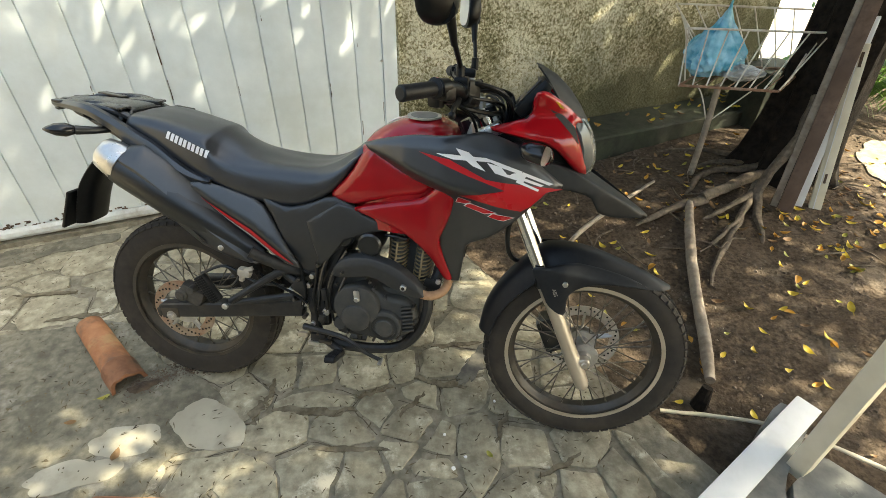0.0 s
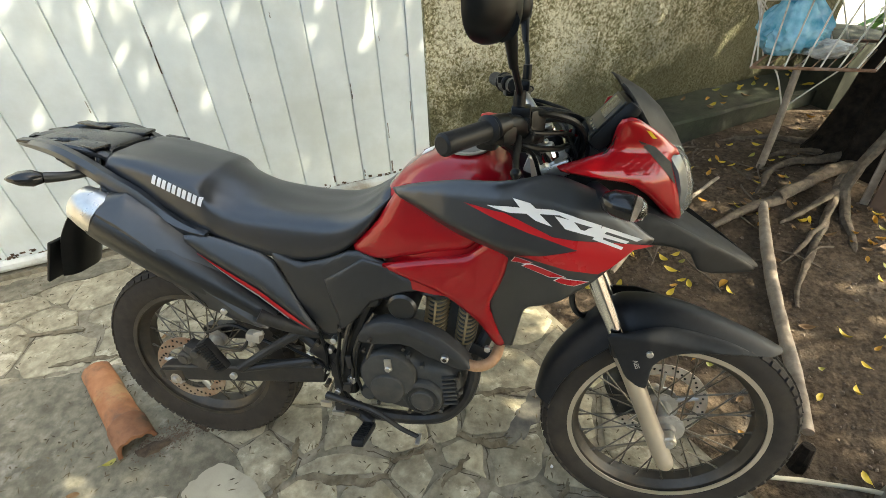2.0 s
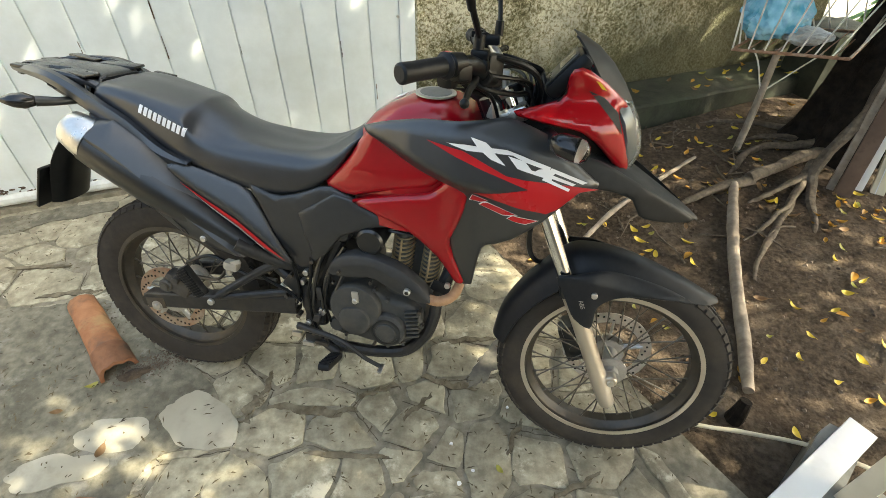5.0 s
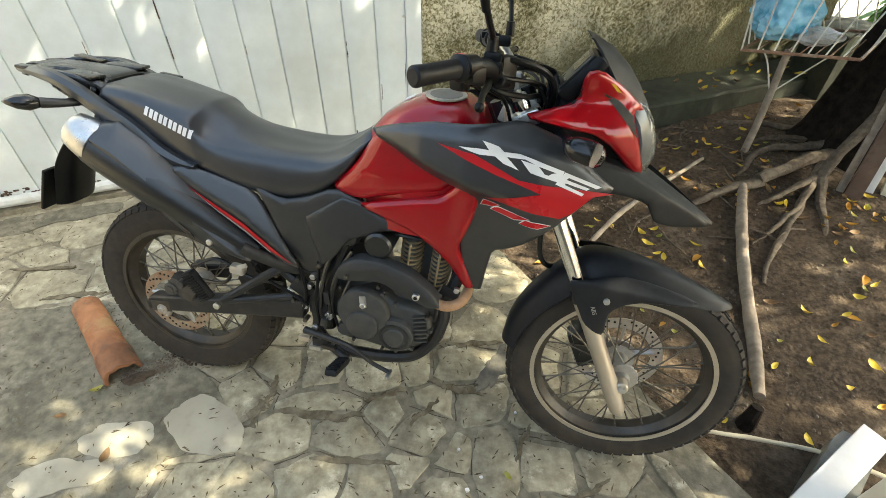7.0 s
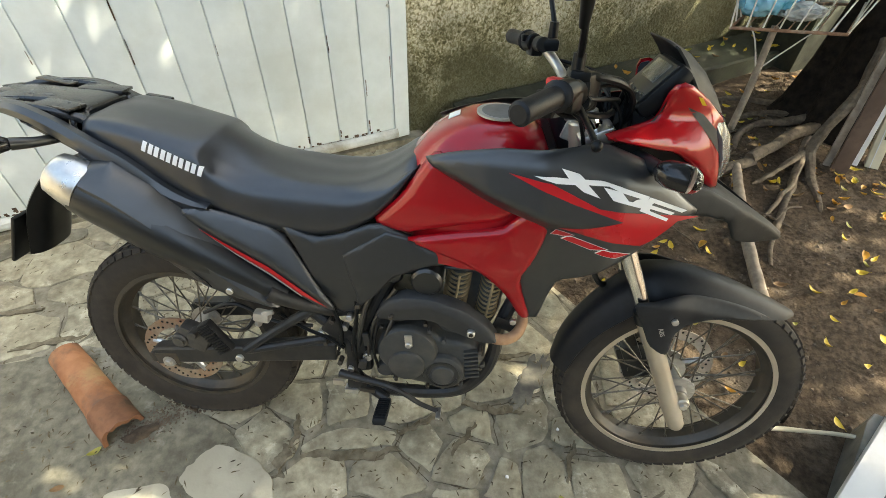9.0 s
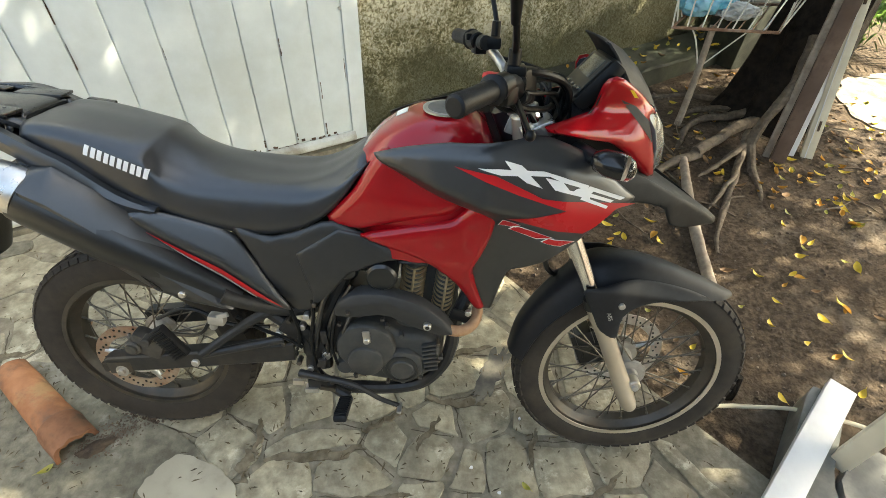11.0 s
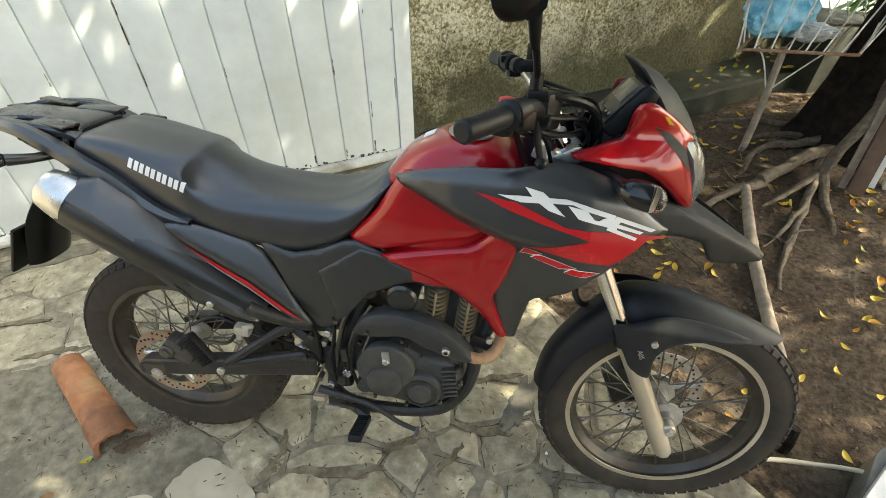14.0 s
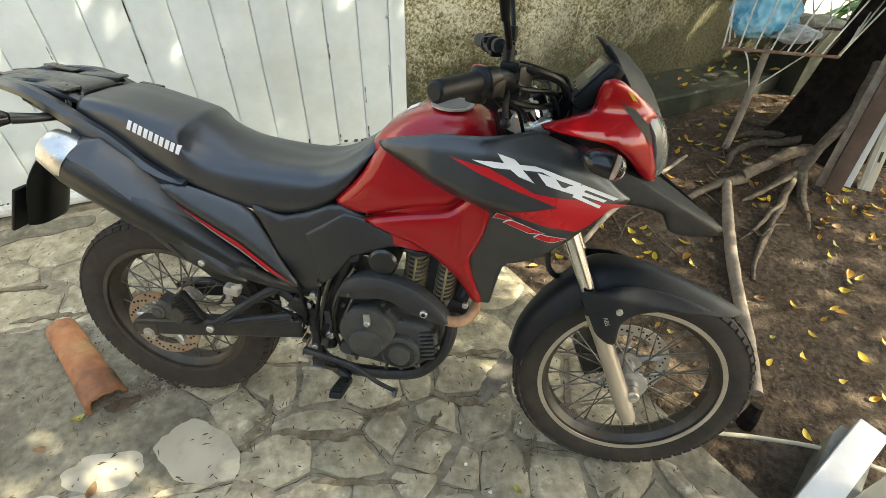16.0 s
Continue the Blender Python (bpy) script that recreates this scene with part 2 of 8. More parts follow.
FENDER = surf("fender_plastic", (0.009, 0.011, 0.0145), (0.013, 0.0155, 0.020), 60, (0.40, 0.50), spec=0.28, bump=0.06, bscale=900, bdist=0.0004)
LENS = clear("clear_lens", (0.95, 0.97, 0.98), 0.04, 1.4)
LAMPGLASS = clear("lamp_lens", (0.30, 0.33, 0.33), 0.08, 1.35)
LAMPGLASS.node_tree.nodes["Principled BSDF"].inputs["Transmission Weight"].default_value = 0.55
CRACK = surf("joint_dirt", (0.055, 0.044, 0.029), (0.12, 0.10, 0.070), 20, (0.9, 1.0), bump=0.3)
MIRROR = surf("mirror_glass", (0.9, 0.9, 0.9), (0.9, 0.9, 0.9), 5, (0.01, 0.02), metal=1.0, bump=0)
SCREEN = surf("display_glass", (0.010, 0.011, 0.012), (0.014, 0.015, 0.016), 10, (0.30, 0.36), bump=0)

GATE = surf("white_gate_paint", (0.640, 0.695, 0.705), (0.695, 0.750, 0.760), 12, (0.34, 0.5), bump=0.05, bscale=40, stain=(0.52, 0.55, 0.51), sscale=2.2, samount=0.5)


def thrown_plaster():
    """Rough-cast render: colour pale on the short ridges, dark olive in the hollows."""
    m = bpy.data.materials.new("rough_plaster")
    m.use_nodes = True
    N, K = m.node_tree.nodes, m.node_tree.links
    b = N["Principled BSDF"]
    tc = N.new("ShaderNodeTexCoord")

    def tex(scale, detail, dist, rough=0.55):
        t = N.new("ShaderNodeTexNoise")
        for k, v in (("Scale", scale), ("Detail", detail), ("Roughness", rough), ("Distortion", dist)):
            t.inputs[k].default_value = v
        K.new(tc.outputs["Object"], t.inputs["Vector"])
        return t.outputs["Fac"]

    ridge, patch = tex(58, 5, 0.7, 0.62), tex(2.6, 7, 0.4, 0.65)
    both_ = N.new("ShaderNodeMath")
    both_.operation = "MULTIPLY_ADD"
    K.new(patch, both_.inputs[0])
    both_.inputs[1].default_value = 0.55
    K.new(ridge, both_.inputs[2])
    ramp = N.new("ShaderNodeValToRGB")
    stops = ((0.59, (0.105, 0.094, 0.040)), (0.695, (0.285, 0.253, 0.132)), (0.775, (0.54, 0.495, 0.325)), (0.88, (0.86, 0.82, 0.65)))
    ramp.color_ramp.elements[0].position, ramp.color_ramp.elements[0].color = stops[0][0], (*stops[0][1], 1)
    ramp.color_ramp.elements[1].position, ramp.color_ramp.elements[1].color = stops[-1][0], (*stops[-1][1], 1)
    for p, c in stops[1:-1]:
        ramp.color_ramp.elements.new(p).color = (*c, 1)
    K.new(both_.outputs[0], ramp.inputs["Fac"])
    K.new(ramp.outputs["Color"], b.inputs["Base Color"])
    b.inputs["Roughness"].default_value = 0.9
    bp = N.new("ShaderNodeBump")
    bp.inputs["Strength"].default_value, bp.inputs["Distance"].default_value = 1.0, 0.03
    K.new(ridge, bp.inputs["Height"])
    K.new(bp.outputs["Normal"], b.inputs["Normal"])
    return m


PLASTER = thrown_plaster()


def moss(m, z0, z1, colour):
    """Damp moss that has climbed from the foot of a wall, with a ragged edge; its rise along x also paints in the far
    end's shadow.
    """
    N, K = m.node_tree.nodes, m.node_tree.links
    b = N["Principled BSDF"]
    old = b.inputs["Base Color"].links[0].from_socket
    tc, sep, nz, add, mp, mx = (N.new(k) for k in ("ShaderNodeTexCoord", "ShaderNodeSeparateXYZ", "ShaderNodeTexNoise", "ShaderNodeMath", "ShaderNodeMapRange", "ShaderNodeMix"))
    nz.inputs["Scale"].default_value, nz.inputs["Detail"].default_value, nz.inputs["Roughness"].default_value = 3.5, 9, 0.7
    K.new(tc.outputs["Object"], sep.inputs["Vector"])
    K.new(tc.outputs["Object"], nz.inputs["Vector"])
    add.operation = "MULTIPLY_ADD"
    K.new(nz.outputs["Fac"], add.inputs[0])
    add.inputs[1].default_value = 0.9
    # climbs higher along x: mossy there, and that end's shadow painted in too
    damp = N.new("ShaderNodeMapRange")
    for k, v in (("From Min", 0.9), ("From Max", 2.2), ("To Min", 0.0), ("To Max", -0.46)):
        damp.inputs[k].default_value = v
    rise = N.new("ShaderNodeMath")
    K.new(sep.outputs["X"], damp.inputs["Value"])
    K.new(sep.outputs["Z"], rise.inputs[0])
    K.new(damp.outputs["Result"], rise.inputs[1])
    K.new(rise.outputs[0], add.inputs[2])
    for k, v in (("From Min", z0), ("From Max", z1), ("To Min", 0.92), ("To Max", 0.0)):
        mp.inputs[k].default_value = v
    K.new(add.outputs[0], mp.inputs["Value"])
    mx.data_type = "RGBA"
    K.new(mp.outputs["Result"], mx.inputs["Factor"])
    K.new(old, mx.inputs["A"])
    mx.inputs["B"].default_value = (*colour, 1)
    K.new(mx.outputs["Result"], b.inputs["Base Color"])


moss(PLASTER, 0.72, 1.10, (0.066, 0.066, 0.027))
CONCRETE = surf("mossy_concrete", (0.015, 0.019, 0.012), (0.036, 0.040, 0.027), 14, (0.75, 0.9), bump=0.5, bscale=60, stain=(0.035, 0.05, 0.025), sscale=3, samount=0.7, bdist=0.006)
YARDWALL = surf("added_wall_plaster", (0.17, 0.155, 0.13), (0.23, 0.21, 0.18), 10, (0.8, 0.95), bump=0.3, stain=(0.12, 0.11, 0.09), sscale=1.5)
STONE = surf("flagstone", (0.235, 0.208, 0.144), (0.43, 0.390, 0.284), 24, (0.6, 0.82), bump=0.8, bscale=75, stain=(0.145, 0.125, 0.085), sscale=5, samount=0.85, rand=0.15, bdist=0.005, stain2=(0.63, 0.585, 0.460), s2scale=4.5, s2amount=0.8)
MORTAR = surf("dirty_mortar", (0.17, 0.150, 0.108), (0.29, 0.262, 0.20), 30, (0.8, 0.95), bump=0.6, bscale=90, stain=(0.08, 0.072, 0.05), sscale=5, samount=0.8, bdist=0.006)
SKIM = surf("grey_cement", (0.125, 0.114, 0.083), (0.235, 0.217, 0.163), 30, (0.75, 0.9), bump=0.8, bscale=90, stain=(0.085, 0.078, 0.055), sscale=6, samount=0.85, bdist=0.004, stain2=(0.36, 0.34, 0.29), s2scale=4, s2amount=0.5)
DIRT = surf("bare_earth", (0.048, 0.034, 0.023), (0.125, 0.093, 0.067), 46, (0.85, 1.0), bump=1.0, bscale=55, stain=(0.05, 0.034, 0.022), sscale=3.2, samount=0.7, bdist=0.012, spec=0.2, stain2=(0.165, 0.135, 0.105), s2scale=3.4, s2amount=0.55)
BARK = surf("dark_bark", (0.008, 0.006, 0.005), (0.026, 0.020, 0.015), 22, (0.85, 1.0), bump=0.9, bscale=40, bdist=0.012, spec=0.2)
ROOT = surf("root_bark", (0.075, 0.057, 0.041), (0.17, 0.135, 0.10), 36, (0.8, 0.95), bump=0.6, bscale=60, stain=(0.08, 0.06, 0.045), sscale=7, samount=0.7, bdist=0.005)
WOODGREY = surf("weathered_stick", (0.25, 0.20, 0.155), (0.36, 0.30, 0.24), 30, (0.75, 0.9), bump=0.5, bscale=70, stain=(0.12, 0.09, 0.07), sscale=8, bdist=0.004)
CREAM = surf("cream_paint", (0.66, 0.60, 0.46), (0.72, 0.66, 0.52), 10, (0.45, 0.6), bump=0.05, stain=(0.5, 0.44, 0.32), sscale=6, samount=0.3)
WHITEPAINT = surf("white_board_paint", (0.78, 0.79, 0.80), (0.82, 0.83, 0.84), 10, (0.35, 0.5), bump=0.05, stain=(0.62, 0.62, 0.6), sscale=8, samount=0.3)
PLANK = surf("brown_plank", (0.10, 0.062, 0.045), (0.17, 0.11, 0.08), 20, (0.7, 0.9), bump=0.4, bscale=60, stain=(0.05, 0.03, 0.022), sscale=5)
SLATE = surf("dark_slate", (0.10, 0.105, 0.10), (0.17, 0.175, 0.165), 14, (0.25, 0.5), bump=0.25, bscale=40, stain=(0.28, 0.27, 0.24), sscale=6, samount=0.6)
WIRE = surf("painted_wire", (0.60, 0.58, 0.52), (0.70, 0.68, 0.62), 30, (0.5, 0.65), bump=0.05, stain=(0.22, 0.11, 0.06), sscale=9, samount=0.6)
RUSTWIRE = surf("rusty_angle", (0.20, 0.10, 0.06), (0.34, 0.20, 0.13), 40, (0.7, 0.9), bump=0.2, stain=(0.5, 0.46, 0.4), sscale=12)
CLAY = surf("terracotta", (0.32, 0.125, 0.055), (0.44, 0.20, 0.095), 14, (0.75, 0.9), bump=0.5, bscale=80, stain=(0.15, 0.085, 0.055), sscale=8, samount=0.9, bdist=0.003, stain2=(0.42, 0.30, 0.14), s2scale=5, s2amount=0.45)

# ---- the place ----
GATE_A, GATE_B = Vector((-2.23, 1.99, 0)), Vector((-0.285, 2.827, 0))
GDIR = (GATE_B - GATE_A).normalized()
GNRM = Vector((GDIR.y, -GDIR.x, 0))
WDIR = Vector((math.cos(radians(25)), math.sin(radians(25)), 0))
WNRM = Vector((WDIR.y, -WDIR.x, 0))
WALL_A = Vector((-0.27, 2.86, 0))
EDGE_A, EDGE_B = Vector((0.15, 1.96, 0)), Vector((0.80, 1.03, 0))
EDIR = (EDGE_B - EDGE_A).normalized()
ENRM = Vector((-EDIR.y, EDIR.x, 0))


def earth_z(x, y):
    """Height of the bare earth."""
    sd = (Vector((x, y, 0)) - EDGE_A).dot(ENRM)
    z = lerp(sd, [-0.6, 0.0, 0.45, 0.8, 1.35, 2.0, 4.0], [-0.16, -0.10, -0.125, -0.105, -0.045, 0.0, 0.05])
    return z + 0.012 * noise.noise((x * 2.3, y * 2.3, 0.3)) + 0.006 * noise.noise((x * 9, y * 9, 1.3))


def frame_matrix(o, xd, zd=Vector((0, 0, 1))):
    xd = xd.normalized()
    yd = zd.cross(xd).normalized()
    m = Matrix((xd, yd, zd)).transposed().to_4x4()
    m.translation = o
    return m


def build_ground():
    bm = bmesh.new()
    xs = list(np.arange(-0.6, 3.6, 0.05))
    ys = list(np.arange(0.3, 4.6, 0.05))
    xs = [-400, -60, -12, -4, -1.5] + xs + [4.5, 7, 14, 60, 400]
    ys = [-400, -60, -12, -3, -0.5] + ys + [5.5, 8, 14, 60, 400]
    grid = [[bm.verts.new((x, y, earth_z(max(-1, min(x, 4)), max(0, min(y, 5))))) for x in xs] for y in ys]
    for a, b in zip(grid, grid[1:]):
        for i in range(len(xs) - 1):
            bm.faces.new((a[i], a[i + 1], b[i + 1], b[i]))
    tagged(finish("ground", bm, DIRT, fix=False), "bare brown earth with scattered yellow leaves", "ground", kind="structure")


def gate_strip(bm, s0, s1, y0, y1, z0, z1):
    """A box in the gate's own directions: along it, out of it, up."""
    m = frame_matrix(GATE_A, GDIR)
    vs = [m @ Vector((s, -o, z)) for s in (s0, s1) for o in (y0, y1) for z in (z0, z1)]
    V = [bm.verts.new(v) for v in vs]
    for f in ((0, 1, 3, 2), (4, 6, 7, 5), (0, 4, 5, 1), (2, 3, 7, 6), (0, 2, 6, 4), (1, 5, 7, 3)):
        bm.faces.new([V[i] for i in f])


def build_gate():
    gate = thing("gate", "white painted ribbed metal gate with chipped seams", "gate")
    tagged(gate, kind="structure")
    m = frame_matrix(GATE_A, GDIR)
    top = 2.3
    k0 = -9
    for k in range(k0, 10):
        s0 = 0.513 + 0.153 * k
        s1 = s0 + 0.153
        bm = bmesh.new()
        prof = [(s0 + 0.0006, 0.000), (s0 + 0.0016, 0.0125), (s0 + 0.007, 0.014), (s1 - 0.010, 0.015), (s1 - 0.005, 0.0135), (s1 - 0.0014, 0.0)]
        lo = 0.072 + 0.006 * math.sin(k * 2.1)
        loft(bm, [[m @ Vector((s, -o, z)) for s, o in prof] for z in (lo, top)])
        part("panel", bm, GATE, gate)
    bm = bmesh.new()
    gate_strip(bm, 2.04, 2.118, -0.03, 0.022, 0.02, top)
    part("stile", bm, GATE, gate)
    bm = bmesh.new()
    gate_strip(bm, -1.3, 2.05, -0.04, 0.0045, 0.0, top)
    part("backing_sheet", bm, GATE, gate)
    bm = bmesh.new()
    tube(bm, [m @ Vector((-1.3, -0.014, 0.046)), m @ Vector((2.05, -0.014, 0.046))], 0.030, 10, smooth=False)
    part("bottom_tube", bm, surf("dirty_gate_paint", (0.50, 0.52, 0.49), (0.64, 0.66, 0.64), 14, (0.5, 0.7), bump=0.2, stain=(0.22, 0.18, 0.12), sscale=5, samount=0.75), gate, "round white tube along the foot of the gate")
    bm = bmesh.new()
    gate_strip(bm, -1.3, 2.2, -0.05, 0.045, -0.02, 0.010)
    part("floor_track", bm, MORTAR, gate, "dirty floor track with worn paint")
    # latch scratch, rivet and paint chips
    for s, z, w, h in ((1.741, 0.545, 0.008, 0.045), (1.74, 0.59, 0.004, 0.05), (0.972, 0.93, 0.005, 0.10), (0.970, 0.80, 0.007, 0.13), (0.972, 0.66, 0.006, 0.12), (0.655, 0.70, 0.006, 0.06), (1.90, 0.33, 0.006, 0.08), (1.28, 0.62, 0.004, 0.05),
                       (1.45, 0.95, 0.005, 0.03), (1.905, 0.80, 0.005, 0.03), (2.03, 0.40, 0.006, 0.12), (1.90, 0.12, 0.012, 0.06), (1.745, 0.115, 0.01, 0.04), (1.58, 0.12, 0.014, 0.05), (1.43, 0.10, 0.02, 0.035), (0.32, 0.10, 0.03, 0.025), (0.16, 0.095, 0.05, 0.02)):
        bm = bmesh.new()
        q = random.Random(int(s * 1000))
        for _ in range(5):
            zz, hh, ww = z + h * q.uniform(-0.4, 0.4), h * q.uniform(0.12, 0.4), w * q.uniform(0.25, 0.6)
            gate_strip(bm, s - ww / 2 + w * 0.15 * q.uniform(-1, 1), s + ww / 2, 0.012, 0.0158, zz - hh / 2, zz + hh / 2)
        part("paint_chip", bm, CHIP, gate, "brown rust chip in the paint")
    # flaking rust and trapped leaves along the foot of the panels
    bm = bmesh.new()
    q = random.Random(77)
    for _ in range(230):
        s = q.uniform(-1.2, 2.04)
        if noise.noise((s * 3.1, 0, 2.2)) < -0.12:
            continue
        z0, w, h = 0.066 + abs(q.gauss(0, 0.009)), q.uniform(0.004, 0.022), q.uniform(0.003, 0.012)
        gate_strip(bm, s, s + w, 0.010, 0.0162 + q.uniform(0, 0.004), z0, z0 + h)
    part("rust_edge", bm, CHIP, gate, "brown flaking rust along the foot of the gate", smooth=False)
    bm = bmesh.new()
    cyl(bm, m @ Vector((2.032, -0.014, 0.70)), m @ Vector((2.032, -0.024, 0.70)), 0.007, seg=10)
    part("rivet", bm, STEEL, gate)
    return gate


def build_wall():
    L, H = 3.05, 2.6
    bm = bmesh.new()
    m = frame_matrix(WALL_A, WDIR)
    n, h = 120, 90
    front = [[None] * (h + 1) for _ in range(n + 1)]
    for i in range(n + 1):
        for j in range(h + 1):
            x, z = L * i / n, -0.2 + (H + 0.2) * j / h
            d = 0.010 * noise.noise((x * 5, z * 5, 0)) + 0.006 * noise.noise((x * 19, z * 19, 2)) + 0.004 * noise.noise((x * 40, z * 40, 5))
            front[i][j] = bm.verts.new(m @ Vector((x, -d, z)))
    for i in range(n):
        for j in range(h):
            bm.faces.new((front[i][j], front[i + 1][j], front[i + 1][j + 1], front[i][j + 1]))
    back = [bm.verts.new(m @ Vector((x, 0.18, z))) for x, z in ((0, -0.2), (L, -0.2), (L, H), (0, H))]
    bm.faces.new(back[::-1])
    bm.faces.new([front[i][h] for i in range(n + 1)] + [back[2], back[3]])
    bm.faces.new([front[n - i][0] for i in range(n + 1)] + [back[0], back[1]])
    bm.faces.new([front[0][h - j] for j in range(h + 1)] + [back[0], back[3]][::1])
    bm.faces.new([front[n][j] for j in range(h + 1)] + [back[2], back[1]])
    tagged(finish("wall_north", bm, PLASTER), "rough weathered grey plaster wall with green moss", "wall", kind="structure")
    # the low ledge at the wall's foot
    bm = bmesh.new()
    prof = [(-0.02, -0.2), (-0.33, -0.2), (-0.33, 0.118), (-0.315, 0.130), (-0.02, 0.135)]
    rings = []
    for i in range(61):
        x = 0.25 + (L - 0.05) * i / 60
        k = 0.006 * noise.noise((x * 6, 0, 0))
        rings.append([m @ Vector((x, y + k, z + k)) for y, z in prof])
    loft(bm, rings)
    tagged(finish("ledge", bm, CONCRETE), "low mossy concrete ledge along the wall's foot", "ledge", kind="structure")
    # pier at the wall's end, and plain walls that close the yard behind the camera
    bm = bmesh.new()
    box(bm, m @ Vector((L - 0.22, -0.30, 0.12)), (0.42, 0.30, 0.62), WDIR.to_track_quat("X", "Z").to_matrix().to_4x4(), 0.02)
    tagged(finish("wall_pier", bm, CONCRETE), "dark mossy pier block at the ledge's end", "pier", kind="structure")


def build_yard_walls():
    # added walls out of view: close the yard and dim reflections in the paint
    bm = bmesh.new()
    box(bm, (-1.6, -2.5, 1.2), (8.0, 0.2, 2.8))
    tagged(finish("wall_south", bm, YARDWALL), "plain grey-beige unseen wall added behind the yard", "wall", kind="structure")
    bm = bmesh.new()
    box(bm, (-4.6, -0.6, 1.2), (0.2, 4.4, 2.8))
    tagged(finish("wall_west", bm, YARDWALL), "plain grey-beige unseen wall added beside the yard", "wall", kind="structure")


def clip(poly, p, nrm):
    """Keep the side of the line through p that nrm points away from."""
    out = []
    for a, b in zip(poly, poly[1:] + poly[:1]):
        da, db = (a[0] - p[0]) * nrm[0] + (a[1] - p[1]) * nrm[1], (b[0] - p[0]) * nrm[0] + (b[1] - p[1]) * nrm[1]
        if da <= 0:
            out.append(a)
        if da * db < 0:
            t = da / (da - db)
            out.append((a[0] + (b[0] - a[0]) * t, a[1] + (b[1] - a[1]) * t))
    return out


def build_pavement():
    region = [(-4.5, -3.5), (0.93, -3.5), (0.93, 0.85), (0.80, 1.03), (0.15, 1.96), (-0.30, 2.80), (-4.5, 1.0)]
    bm = bmesh.new()
    poly = [(-4.5, -3.5), (0.925, -3.5), (0.925, 0.85), (0.795, 1.025), (0.145, 1.955), (-0.30, 2.82), (-4.5, 1.02)]
    lo, hi = [bm.verts.new((x, y, -0.2)) for x, y in poly], [bm.verts.new((x, y, -0.0035)) for x, y in poly]
    bm.faces.new(hi)
    bm.faces.new(lo[::-1])
    for i in range(len(poly)):
        j = (i + 1) % len(poly)
        bm.faces.new((lo[i], lo[j], hi[j], hi[i]))
    pave = tagged(finish("pavement", bm, MORTAR, smooth=False), "irregular pale flagstone paving with dirty recessed joints", "paving", kind="structure")
    for poly in ([(-2.6, 0.55), (-1.82, 1.40), (-1.58, 1.43), (-1.41, 1.50), (-1.22, 1.42), (-1.08, 1.27), (-0.93, 1.20), (-0.81, 1.15), (-0.73, 1.02), (-0.66, 0.94), (-0.79, 0.90), (-0.87, 0.87), (-0.90, 0.78), (-0.96, 0.68), (-1.5, 0.4)], [(-2.5, 1.78), (-1.73, 2.13), (-1.64, 2.04), (-1.91, 1.95), (-1.97, 1.88), (-2.09, 1.81), (-2.5, 1.62)]):
        bm = bmesh.new()
        poly = chaikin(poly, 2, 0.25)
        out = []
        for (x1, y1), (x2, y2) in zip(poly, poly[1:] + poly[:1]):
            k = max(1, int(math.hypot(x2 - x1, y2 - y1) / 0.02))
            out += [(x1 + (x2 - x1) * q / k, y1 + (y2 - y1) * q / k) for q in range(k)]
        out = [(x + 0.025 * noise.noise((x * 9, y * 9, 0)) + 0.01 * noise.noise((x * 30, y * 30, 0)), y + 0.025 * noise.noise((x * 9, y * 9, 7)) + 0.01 * noise.noise((x * 30, y * 30, 7))) for x, y in out]
        loft(bm, [[(x, y, z) for x, y in out] for z in (-0.02, 0.0045)])
        part("cement_skim", bm, SKIM, pave, "thin smeared layer of grey cement over the stones", smooth=False)
    # pale lime smears worn into the stones near the tile, sun dapples painted in too
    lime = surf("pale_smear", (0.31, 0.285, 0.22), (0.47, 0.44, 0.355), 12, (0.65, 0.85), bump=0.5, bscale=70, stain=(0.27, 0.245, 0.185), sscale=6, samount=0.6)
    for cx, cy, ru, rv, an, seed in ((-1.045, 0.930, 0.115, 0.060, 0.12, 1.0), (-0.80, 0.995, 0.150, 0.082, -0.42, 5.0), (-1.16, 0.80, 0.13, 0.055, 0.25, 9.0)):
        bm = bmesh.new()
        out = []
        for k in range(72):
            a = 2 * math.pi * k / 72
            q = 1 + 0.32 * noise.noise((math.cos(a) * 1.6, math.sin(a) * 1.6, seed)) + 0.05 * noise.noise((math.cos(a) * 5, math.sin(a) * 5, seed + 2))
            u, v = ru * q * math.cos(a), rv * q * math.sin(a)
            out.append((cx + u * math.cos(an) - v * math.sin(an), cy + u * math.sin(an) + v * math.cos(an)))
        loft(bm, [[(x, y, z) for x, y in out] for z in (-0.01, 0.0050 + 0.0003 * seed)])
        part("lime_smear", bm, lime, pave, "pale lime smear on the paving with sun dapples painted in", smooth=False)
    # brown soil and moss caught in the wide joints
    soil = surf("joint_soil", (0.115, 0.093, 0.060), (0.23, 0.195, 0.138), 30, (0.85, 1.0), bump=0.8, bscale=90, stain=(0.06, 0.05, 0.026), sscale=12, samount=0.7)
